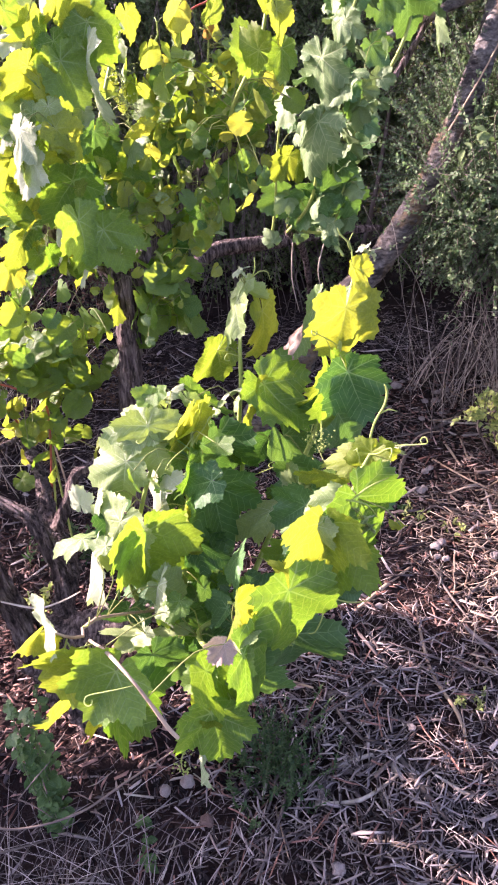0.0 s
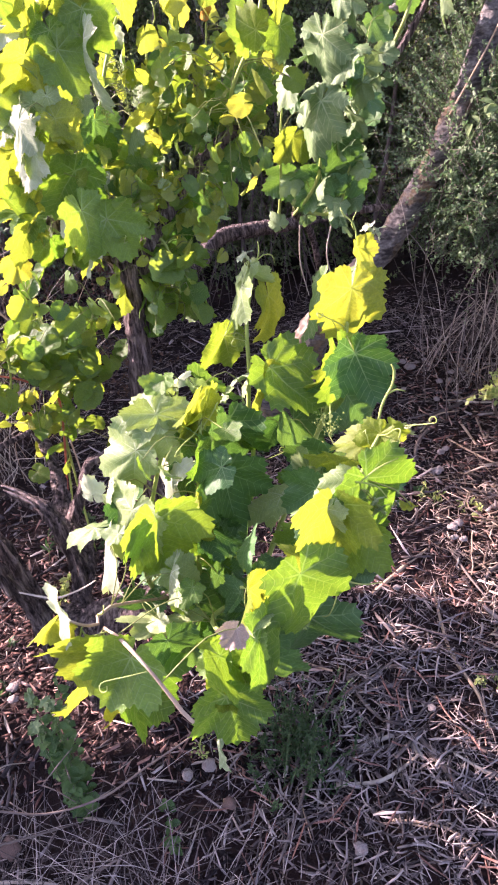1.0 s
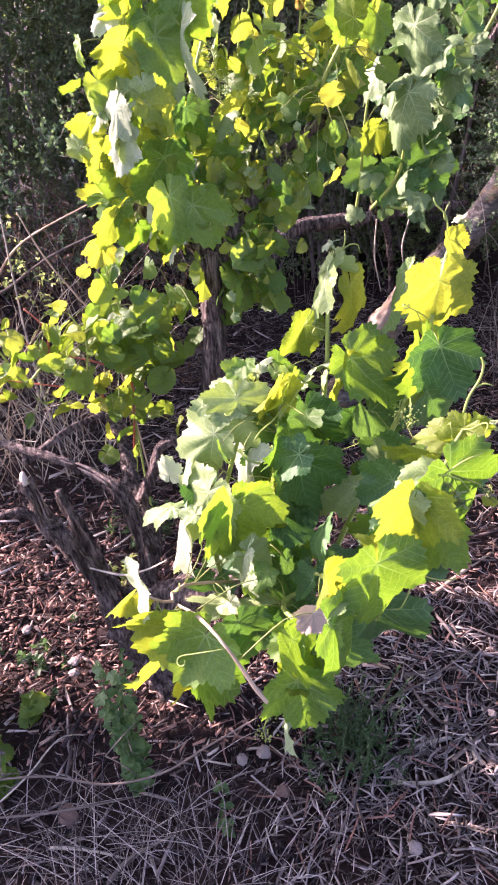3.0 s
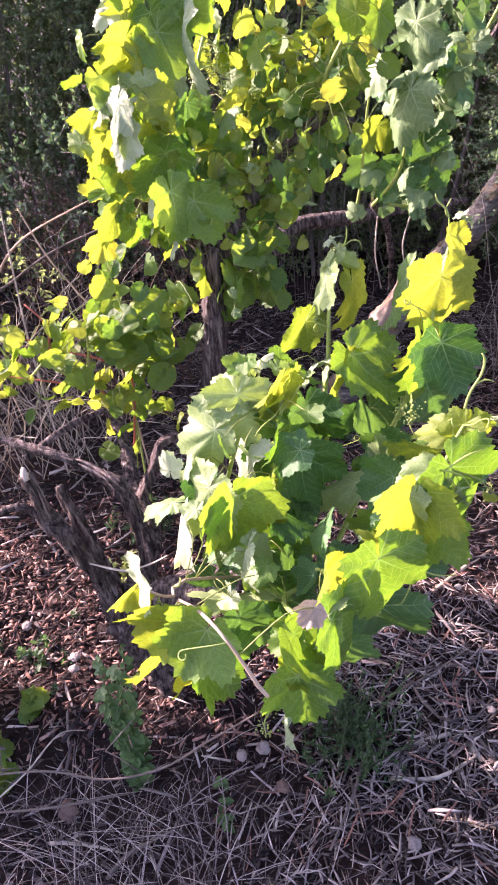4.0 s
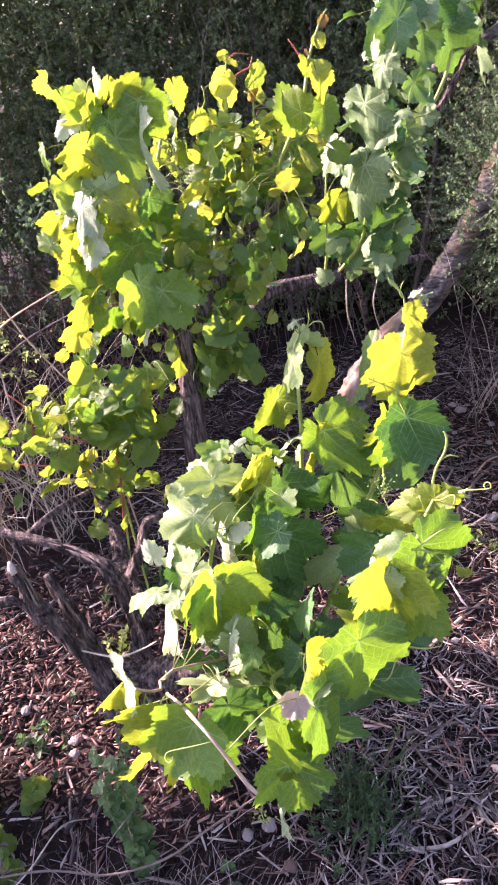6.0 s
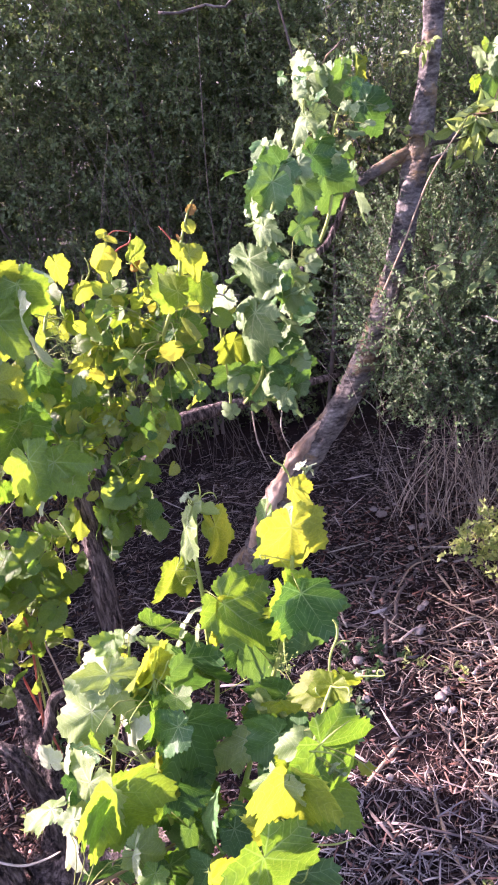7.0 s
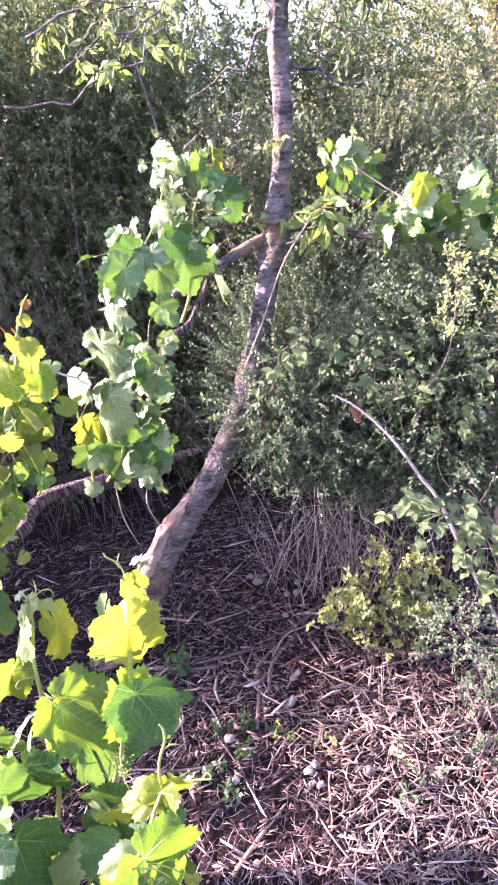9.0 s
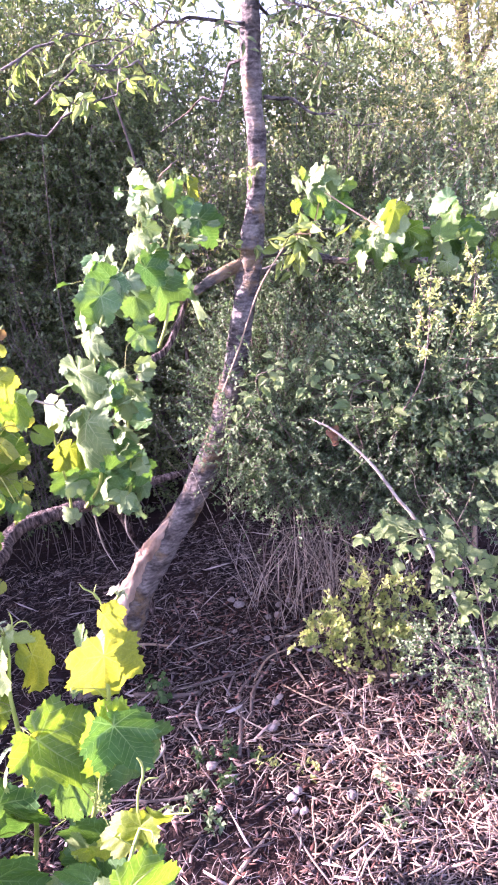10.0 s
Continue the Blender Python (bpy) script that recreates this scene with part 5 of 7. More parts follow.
leaf(front, "green", (0.013, 0.620, 0.755), (0.059, 0.620, 0.671), (0.80, -0.42, 0.44))
leaf(front, "felt", (-0.011, 0.595, 0.812), (-0.031, 0.585, 0.784), (0.1, -0.8, 0.6), 0.9)
leaf(front, "white", (-0.268, 0.640, 0.820), (-0.284, 0.640, 0.733), (-0.64, -0.76, 0.12), 0.68)
leaf(front, "yellow", (-0.290, 0.660, 0.770), (-0.328, 0.660, 0.721), (0.24, -0.95, -0.19), 0.85)
leaf(front, "green", (-0.169, 0.600, 0.754), (-0.217, 0.571, 0.675), (-0.13, -0.91, 0.40))
leaf(front, "yellow", (-0.219, 0.620, 0.750), (-0.280, 0.620, 0.670), (-0.04, -1.00, 0.03))
leaf(front, "yellow", (-0.269, 0.650, 0.631), (-0.292, 0.650, 0.528), (0.74, -0.65, -0.17), 0.85)
leaf(front, "green", (-0.195, 0.660, 0.616), (-0.159, 0.660, 0.503), (0.82, -0.52, 0.26))
leaf(front, "green", (-0.044, 0.620, 0.721), (0.009, 0.620, 0.648), (0.69, -0.53, 0.49))
leaf(front, "green", (-0.043, 0.630, 0.711), (-0.084, 0.630, 0.670), (-0.49, -0.72, 0.49), 0.85)
leaf(front, "green", (-0.039, 0.585, 0.669), (-0.023, 0.566, 0.579), (0.21, -0.95, 0.24))
leaf(front, "yellow", (-0.037, 0.600, 0.650), (-0.075, 0.600, 0.675), (0.53, -0.19, 0.83))
leaf(front, "yellow", (-0.026, 0.600, 0.658), (0.014, 0.600, 0.643), (0.13, -0.92, 0.36), 0.85)
leaf(front, "blue", (0.019, 0.660, 0.647), (0.028, 0.660, 0.548), (0.02, -1.00, 0.00))
leaf(front, "white", (-0.063, 0.570, 0.575), (-0.072, 0.570, 0.510), (-0.93, -0.34, 0.14), 0.50)
leaf(front, "blue", (-0.140, 0.700, 0.660), (-0.132, 0.700, 0.576), (0.50, -0.87, 0.05))
leaf(front, "blue", (-0.121, 0.750, 0.578), (-0.115, 0.750, 0.518), (0.35, -0.94, 0.03))
leaf(front, "yellow", (-0.231, 0.660, 0.567), (-0.224, 0.660, 0.486), (0.86, -0.50, 0.08), 0.85)
leaf(front, "green", (-0.132, 0.850, 0.529), (-0.058, 0.850, 0.547), (-0.14, -0.81, 0.56))
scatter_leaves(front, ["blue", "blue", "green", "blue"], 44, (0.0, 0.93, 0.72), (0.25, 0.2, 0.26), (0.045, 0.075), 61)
scatter_leaves(front, ["pale", "yellow", "green", "pale"], 36, (0.03, 0.9, 0.86), (0.27, 0.34, 0.26), (0.018, 0.038), 161)
flower_cluster(front, (0.146, 1.070, 0.844), 70, 590)
flower_cluster(front, (0.101, 1.050, 0.753), 40, 560)
flower_cluster(front, (-0.103, 0.620, 0.490), 40, 484)
flower_cluster(front, (0.157, 1.000, 0.881), 60, 745)
flower_cluster(front, (-0.195, 0.860, 0.671), 40, 300)
tendril(front, [(0.025, 1.230, 1.060), (0.041, 1.230, 1.087), (0.048, 1.230, 1.107), (0.047, 1.230, 1.126)], 0.0016)
tendril(front, [(0.041, 1.230, 1.087), (0.056, 1.230, 1.099), (0.072, 1.230, 1.097), (0.076, 1.230, 1.081)], 0.0013)
tendril(front, [(0.222, 1.150, 1.107), (0.218, 1.150, 1.160), (0.208, 1.150, 1.178), (0.197, 1.150, 1.188), (0.192, 1.150, 1.200)], 0.0016)
tendril(front, [(0.216, 1.150, 1.160), (0.211, 1.150, 1.172), (0.219, 1.150, 1.191)], 0.0013)
tendril(front, [(0.218, 1.130, 1.077), (0.244, 1.130, 1.078), (0.259, 1.130, 1.064), (0.273, 1.130, 1.055)], 0.0013)
tendril(front, [(0.221, 0.890, 0.907), (0.230, 0.900, 0.959), (0.245, 0.900, 0.998), (0.247, 0.900, 1.023), (0.242, 0.900, 1.034)], 0.0022)
tendril(front, [(0.239, 0.900, 0.981), (0.252, 0.900, 0.988), (0.266, 0.900, 0.984)], 0.0015)
tendril(front, [(0.107, 0.775, 0.792), (0.125, 0.760, 0.757), (0.153, 0.760, 0.718), (0.189, 0.770, 0.691), (0.221, 0.780, 0.683)], 0.0016)
tendril(front, [(0.144, 0.760, 0.726), (0.141, 0.755, 0.676), (0.128, 0.750, 0.641), (0.117, 0.750, 0.640)], 0.0013)
tendril(front, [(0.169, 0.775, 0.896), (0.206, 0.780, 0.929), (0.240, 0.800, 0.930)], 0.0014)
tendril(front, [(0.170, 0.775, 0.911), (0.203, 0.770, 0.904), (0.222, 0.770, 0.877)], 0.0014)
tendril(front, [(-0.251, 0.655, 0.759), (-0.269, 0.640, 0.710), (-0.290, 0.630, 0.680)], 0.0016)
tendril(front, [(-0.252, 0.655, 0.752), (-0.233, 0.630, 0.737), (-0.229, 0.620, 0.710), (-0.241, 0.620, 0.689)], 0.0013)
leaf(front, "white", (0.019, 1.230, 1.103), (0.002, 1.230, 1.096), (-0.35, -0.46, 0.81), 0.85)
leaf(front, "white", (0.019, 1.230, 1.103), (0.033, 1.230, 1.115), (-0.62, 0.08, 0.78), 0.50)
leaf(front, "white", (0.019, 1.230, 1.103), (0.024, 1.230, 1.083), (-0.71, -0.67, -0.19), 0.50)
leaf(front, "white", (0.257, 1.180, 1.146), (0.242, 1.180, 1.140), (-0.38, -0.34, 0.86), 0.85)
leaf(front, "white", (0.257, 1.180, 1.146), (0.269, 1.180, 1.157), (-0.65, 0.17, 0.74), 0.50)
leaf(front, "white", (0.257, 1.180, 1.146), (0.263, 1.180, 1.127), (-0.79, -0.54, -0.27), 0.50)
leaf(front, "white", (0.272, 0.900, 0.914), (0.259, 0.900, 0.907), (-0.50, -0.02, 0.87), 0.85)
leaf(front, "white", (0.272, 0.900, 0.914), (0.283, 0.900, 0.926), (-0.65, 0.48, 0.59), 0.50)
leaf(front, "white", (0.272, 0.900, 0.914), (0.278, 0.900, 0.894), (-0.80, -0.54, -0.25), 0.50)
leaf(front, "white", (0.209, 0.775, 0.855), (0.197, 0.775, 0.848), (-0.53, 0.05, 0.85), 0.85)
leaf(front, "white", (0.209, 0.775, 0.855), (0.220, 0.775, 0.868), (-0.68, 0.44, 0.58), 0.50)
leaf(front, "white", (0.209, 0.775, 0.855), (0.215, 0.775, 0.835), (-0.69, -0.69, -0.19), 0.50)
leaf(front, "white", (0.201, 0.770, 0.875), (0.189, 0.770, 0.867), (-0.53, 0.07, 0.85), 0.85)
leaf(front, "white", (0.201, 0.770, 0.875), (0.211, 0.770, 0.887), (-0.68, 0.45, 0.58), 0.50)
leaf(front, "white", (0.201, 0.770, 0.875), (0.206, 0.770, 0.855), (-0.68, -0.71, -0.19), 0.50)
leaf(front, "white", (0.243, 1.180, 1.153), (0.228, 1.180, 1.147), (-0.37, -0.40, 0.84), 0.85)
leaf(front, "white", (0.243, 1.180, 1.153), (0.255, 1.180, 1.164), (-0.65, 0.03, 0.76), 0.50)
leaf(front, "white", (0.243, 1.180, 1.153), (0.249, 1.180, 1.134), (-0.74, -0.63, -0.25), 0.50)


def curled_tendrils(vine, count, seed, low, high):
    """Thin tendrils that leave the canes and end in a coil."""
    rng = random.Random(seed)
    line = [c for c in CANES[vine] if low < c.z < high]
    for _ in range(count):
        c = rng.choice(line)
        way = Vector((rng.uniform(-1, 1), rng.uniform(-1, 0.1), rng.uniform(-0.5, 0.9))).normalized()
        side = way.orthogonal().normalized()
        up = way.cross(side)
        l, r, turns = rng.uniform(0.035, 0.085), rng.uniform(0.003, 0.0065), rng.uniform(3, 7)
        pts = [c, c + way * l * 0.35 + up * 0.003, c + way * l * 0.7]
        for k in range(6):
            a = turns * k / 5
            pts.append(c + way * (l + r * math.sin(a)) + side * r * (1 - math.cos(a)) + up * 0.002 * k)
        tendril(vine, pts, rng.uniform(0.0008, 0.0012))


curled_tendrils(front, 22, 401, 0.62, 1.15)

# ---- the taller vine behind it ----
tall = thing("grape_vine", (-0.33, 1.51, 0), "tall grapevine with dense sunlit leaves on a twisted trunk", "grapevine", "grapevines")
tube("trunk", [(-0.335, 1.52, -0.03), (-0.33, 1.51, 0.25), (-0.31, 1.51, 0.5), (-0.285, 1.51, 0.7), (-0.268, 1.51, 0.86), (-0.25, 1.52, 1.0)], [0.036, 0.029, 0.026, 0.025, 0.025, 0.03], BARK, tall, sides=30, step=0.007, rough=0.35, ridge=0.5, seed=11.0)
tube("arm", [(-0.25, 1.52, 0.97), (-0.36, 1.53, 1.06), (-0.46, 1.53, 1.12)], [0.026, 0.018, 0.012], BARK, tall, sides=12, step=0.015, rough=0.3, ridge=0.3, seed=12.0)
tube("arm", [(-0.25, 1.52, 0.97), (-0.16, 1.58, 1.1), (-0.06, 1.62, 1.2), (0.03, 1.6, 1.26)], [0.026, 0.02, 0.015, 0.01], BARK, tall, sides=12, step=0.015, rough=0.3, ridge=0.3, seed=13.0)
tube("arm", [(-0.25, 1.53, 0.95), (-0.27, 1.85, 0.8), (-0.170, 2.150, 0.747), (-0.141, 2.250, 0.765), (-0.077, 2.300, 0.787), (0.127, 2.350, 0.786), (0.352, 2.400, 0.797), (0.509, 2.450, 0.790)], [0.02, 0.022, 0.024, 0.025, 0.025, 0.022, 0.016, 0.008], BARK, tall, sides=16, step=0.015, rough=0.3, ridge=0.2, seed=14.0, label="bare grey arm bent back towards the hedge")
cane(tall, [(-0.370, 1.530, 1.070), (-0.381, 1.470, 1.180), (-0.355, 1.460, 1.301), (-0.315, 1.500, 1.420), (-0.290, 1.540, 1.514)], [0.0060, 0.0050, 0.0045, 0.0040, 0.0030])
cane(tall, [(-0.440, 1.530, 1.110), (-0.456, 1.500, 1.180), (-0.411, 1.470, 1.332), (-0.383, 1.500, 1.443), (-0.374, 1.550, 1.515)], [0.0060, 0.0050, 0.0045, 0.0040, 0.0030])
cane(tall, [(-0.260, 1.520, 1.000), (-0.296, 1.550, 1.205), (-0.267, 1.600, 1.349), (-0.226, 1.650, 1.460), (-0.212, 1.700, 1.494)], [0.0060, 0.0050, 0.0045, 0.0040, 0.0030])
cane(tall, [(-0.160, 1.580, 1.100), (-0.164, 1.680, 1.254), (-0.105, 1.660, 1.413), (-0.086, 1.640, 1.500), (-0.077, 1.630, 1.553)], [0.0050, 0.0040, 0.0030, 0.0030, 0.0015])
cane(tall, [(0.000, 1.605, 1.240), (0.012, 1.520, 1.336), (0.069, 1.460, 1.446), (0.091, 1.470, 1.527), (0.117, 1.475, 1.585), (0.131, 1.476, 1.604)], [0.0050, 0.0040, 0.0035, 0.0030, 0.0020, 0.0010])
cane(tall, [(-0.100, 1.605, 1.170), (-0.089, 1.650, 1.193), (-0.055, 1.660, 1.325), (-0.034, 1.660, 1.452), (-0.052, 1.660, 1.474)], [0.0050, 0.0040, 0.0030, 0.0020, 0.0015])
cane(tall, [(-0.250, 1.520, 1.000), (-0.228, 1.520, 1.134), (-0.228, 1.450, 1.093), (-0.266, 1.400, 1.094)], [0.0050, 0.0040, 0.0030, 0.0020])
cane(tall, [(-0.170, 1.580, 1.100), (-0.176, 1.700, 1.390), (-0.145, 1.700, 1.464), (-0.148, 1.700, 1.496)], [0.0040, 0.0030, 0.0020, 0.0015])
tendril(tall, [(-0.087, 1.640, 1.495), (-0.055, 1.640, 1.513), (-0.031, 1.640, 1.521), (-0.024, 1.640, 1.540)], 0.0022, RED_CANE)
tendril(tall, [(-0.082, 1.640, 1.536), (-0.060, 1.640, 1.550), (-0.029, 1.640, 1.544)], 0.0016, RED_CANE)
tendril(tall, [(0.083, 1.470, 1.518), (0.069, 1.470, 1.547), (0.056, 1.470, 1.567)], 0.0016, RED_CANE)
leaf(tall, "pale", (-0.378, 1.550, 1.510), (-0.445, 1.550, 1.481), (0.03, -1.00, -0.07))
leaf(tall, "blue", (-0.377, 1.560, 1.523), (-0.404, 1.560, 1.544), (0.53, -0.52, 0.67), 0.85)
leaf(tall, "white", (-0.344, 1.530, 1.550), (-0.357, 1.530, 1.490), (-0.75, -0.65, 0.16), 0.50)
leaf(tall, "yellow", (-0.287, 1.500, 1.507), (-0.255, 1.500, 1.556), (0.49, -0.81, -0.32))
leaf(tall, "white", (-0.241, 1.550, 1.525), (-0.186, 1.550, 1.506), (0.32, -0.27, 0.91), 0.68)
leaf(tall, "yellow", (-0.196, 1.620, 1.507), (-0.182, 1.620, 1.454), (0.74, -0.64, 0.20), 0.85)
leaf(tall, "green", (-0.254, 1.500, 1.501), (-0.215, 1.500, 1.430), (0.13, -0.99, 0.07))
leaf(tall, "yellow", (-0.309, 1.500, 1.537), (-0.329, 1.500, 1.494), (0.72, -0.61, -0.33), 0.68)
leaf(tall, "yellow", (-0.366, 1.500, 1.511), (-0.403, 1.500, 1.447), (0.73, -0.54, -0.42), 0.68)
leaf(tall, "green", (-0.346, 1.500, 1.496), (-0.352, 1.500, 1.435), (0.92, -0.38, -0.09), 0.68)
leaf(tall, "yellow", (-0.368, 1.450, 1.438), (-0.420, 1.450, 1.369), (0.51, -0.77, -0.38))
leaf(tall, "yellow", (-0.352, 1.450, 1.419), (-0.317, 1.450, 1.375), (0.50, -0.78, 0.39))
leaf(tall, "green", (-0.312, 1.480, 1.441), (-0.279, 1.480, 1.361), (0.31, -0.94, 0.13))
leaf(tall, "white", (-0.256, 1.470, 1.455), (-0.281, 1.470, 1.344), (-0.89, -0.42, 0.19), 0.50)
leaf(tall, "green", (-0.324, 1.500, 1.472), (-0.303, 1.500, 1.419), (0.16, -0.98, 0.07))
leaf(tall, "pale", (-0.390, 1.430, 1.354), (-0.431, 1.430, 1.345), (-0.12, -0.82, 0.57), 0.85)
leaf(tall, "pale", (-0.371, 1.430, 1.357), (-0.395, 1.430, 1.380), (-0.00, -1.00, -0.00), 0.85)
leaf(tall, "white", (-0.368, 1.420, 1.335), (-0.340, 1.420, 1.349), (-0.38, -0.52, 0.77), 0.68)
leaf(tall, "yellow", (-0.330, 1.420, 1.332), (-0.284, 1.420, 1.284), (0.52, -0.70, 0.50))
leaf(tall, "yellow", (-0.331, 1.420, 1.305), (-0.327, 1.420, 1.259), (0.79, -0.61, 0.07), 0.68)
leaf(tall, "white", (-0.429, 1.450, 1.344), (-0.469, 1.450, 1.286), (-0.65, -0.61, 0.45), 0.50)
leaf(tall, "white", (-0.379, 1.350, 1.344), (-0.412, 1.350, 1.275), (-0.43, -0.90, 0.10), 0.9)
leaf(tall, "white", (-0.372, 1.360, 1.290), (-0.392, 1.350, 1.220), (-0.15, -0.95, 0.25), 0.85)
leaf(tall, "yellow", (-0.485, 1.500, 1.293), (-0.530, 1.500, 1.249), (0.26, -0.93, -0.26))
leaf(tall, "yellow", (-0.449, 1.470, 1.249), (-0.496, 1.470, 1.195), (0.39, -0.86, -0.34))
leaf(tall, "green", (-0.366, 1.460, 1.305), (-0.365, 1.460, 1.226), (0.60, -0.80, 0.01))
leaf(tall, "green", (-0.315, 1.420, 1.233), (-0.387, 1.420, 1.155), (0.38, -0.85, -0.35))
leaf(tall, "yellow", (-0.404, 1.440, 1.200), (-0.442, 1.440, 1.148), (0.35, -0.90, -0.25), 0.85)
leaf(tall, "green", (-0.436, 1.460, 1.140), (-0.508, 1.460, 1.107), (-0.19, -0.89, 0.41))
leaf(tall, "yellow", (-0.453, 1.450, 1.113), (-0.501, 1.450, 1.042), (0.49, -0.81, -0.33), 0.85)
leaf(tall, "white", (-0.367, 1.430, 1.142), (-0.406, 1.430, 1.044), (-0.88, -0.33, 0.35), 0.50)
leaf(tall, "green", (-0.305, 1.370, 1.168), (-0.280, 1.352, 1.065), (0.79, -0.54, 0.29), 0.90)
leaf(tall, "green", (-0.265, 1.400, 1.139), (-0.225, 1.400, 1.051), (0.26, -0.96, 0.12))
leaf(tall, "green", (-0.321, 1.450, 1.217), (-0.268, 1.450, 1.151), (0.28, -0.93, 0.23))
leaf(tall, "blue", (-0.283, 1.550, 1.302), (-0.298, 1.550, 1.223), (0.51, -0.85, -0.09))
leaf(tall, "blue", (-0.310, 1.500, 1.229), (-0.273, 1.500, 1.185), (0.57, -0.67, 0.48))
leaf(tall, "white", (-0.303, 1.400, 1.066), (-0.345, 1.400, 1.036), (-0.56, -0.26, 0.78), 0.50)
leaf(tall, "green", (-0.224, 1.580, 1.205), (-0.254, 1.580, 1.115), (0.26, -0.96, -0.09))
leaf(tall, "green", (-0.241, 1.500, 1.133), (-0.201, 1.500, 1.066), (0.43, -0.86, 0.26))
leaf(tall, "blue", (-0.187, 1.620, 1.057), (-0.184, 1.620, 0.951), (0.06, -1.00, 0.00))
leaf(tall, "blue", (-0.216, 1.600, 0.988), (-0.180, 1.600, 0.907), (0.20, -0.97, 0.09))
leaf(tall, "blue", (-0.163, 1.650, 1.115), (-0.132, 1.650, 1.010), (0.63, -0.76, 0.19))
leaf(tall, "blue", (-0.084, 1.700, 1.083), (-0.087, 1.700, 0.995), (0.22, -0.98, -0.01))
leaf(tall, "green", (-0.428, 1.450, 1.075), (-0.428, 1.450, 1.024), (0.56, -0.83, 0.01))
leaf(tall, "yellow", (-0.507, 1.470, 1.039), (-0.535, 1.470, 0.987), (0.35, -0.92, -0.19))
leaf(tall, "green", (0.054, 1.450, 1.428), (0.046, 1.450, 1.498), (0.62, -0.78, 0.07))
leaf(tall, "yellow", (0.069, 1.430, 1.446), (0.014, 1.430, 1.472), (-0.09, -0.98, -0.18))
leaf(tall, "yellow", (0.104, 1.450, 1.507), (0.122, 1.450, 1.455), (0.61, -0.76, 0.22), 0.85)
leaf(tall, "yellow", (0.086, 1.460, 1.510), (0.075, 1.460, 1.539), (0.51, -0.84, 0.20), 0.85)
leaf(tall, "green", (0.115, 1.500, 1.442), (0.117, 1.500, 1.379), (-0.19, -0.98, -0.00), 0.85)
leaf(tall, "green", (0.045, 1.560, 1.346), (0.054, 1.560, 1.263), (0.12, -0.99, 0.01))
leaf(tall, "green", (-0.000, 1.600, 1.318), (-0.029, 1.600, 1.262), (0.20, -0.97, -0.10))
leaf(tall, "blue", (-0.038, 1.660, 1.239), (-0.091, 1.660, 1.196), (-0.03, -1.00, 0.03))
leaf(tall, "blue", (0.009, 1.700, 1.190), (-0.044, 1.700, 1.117), (-0.22, -0.96, 0.16))
leaf(tall, "red", (0.120, 1.475, 1.584), (0.130, 1.475, 1.594), (0.04, -1.00, -0.04))
leaf(tall, "roundyellow", (0.110, 1.475, 1.560), (0.121, 1.475, 1.543), (0.16, -0.98, 0.10))
leaf(tall, "red", (0.091, 1.470, 1.538), (0.084, 1.470, 1.547), (-0.46, -0.82, -0.35), 0.68)
leaf(tall, "roundyellow", (-0.080, 1.630, 1.551), (-0.097, 1.630, 1.551), (-0.00, -0.99, -0.11))
leaf(tall, "roundyellow", (-0.074, 1.630, 1.536), (-0.055, 1.630, 1.525), (0.33, -0.71, 0.63), 0.68)
leaf(tall, "roundyellow", (-0.091, 1.630, 1.512), (-0.114, 1.630, 1.480), (0.35, -0.90, -0.25))
leaf(tall, "red", (-0.034, 1.660, 1.464), (-0.043, 1.660, 1.453), (0.05, -1.00, -0.04))
leaf(tall, "red", (-0.030, 1.660, 1.470), (-0.023, 1.660, 1.480), (-0.07, -1.00, 0.05))
flower_cluster(tall, (-0.200, 1.500, 1.364), 80, 225)
flower_cluster(tall, (-0.210, 1.520, 1.410), 60, 210)
flower_cluster(tall, (-0.248, 1.500, 1.347), 50, 190)
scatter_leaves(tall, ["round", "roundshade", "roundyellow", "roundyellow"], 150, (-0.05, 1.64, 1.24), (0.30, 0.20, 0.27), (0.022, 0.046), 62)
cane(tall, [(-0.250, 1.520, 0.990), (-0.184, 1.550, 1.038), (-0.159, 1.530, 0.949), (-0.149, 1.520, 0.888)], [0.0050, 0.0040, 0.0030, 0.0020])
scatter_leaves(tall, ["round", "green", "roundshade", "round"], 34, (-0.19, 1.55, 0.88), (0.12, 0.1, 0.16), (0.035, 0.058), 69)
bark_strips(tall, [(-0.33, 1.51, 0.25), (-0.31, 1.51, 0.5), (-0.285, 1.51, 0.7), (-0.268, 1.51, 0.86)], 0.03, 36, 6)
scatter_leaves(tall, ["yellow", "pale", "green", "white", "yellow"], 44, (-0.38, 1.46, 1.28), (0.12, 0.12, 0.33), (0.026, 0.052), 71)
scatter_leaves(tall, ["roundyellow", "roundyellow", "roundshade", "round"], 110, (0.0, 1.58, 1.2), (0.24, 0.16, 0.27), (0.014, 0.032), 72)
scatter_leaves(tall, ["roundyellow", "round", "pale"], 60, (-0.12, 1.5, 1.05), (0.25, 0.15, 0.28), (0.012, 0.026), 74)
scatter_leaves(tall, ["green", "round", "pale", "yellow"], 34, (-0.34, 1.5, 1.2), (0.2, 0.14, 0.3), (0.035, 0.06), 63)
curled_tendrils(tall, 20, 402, 0.95, 1.4)


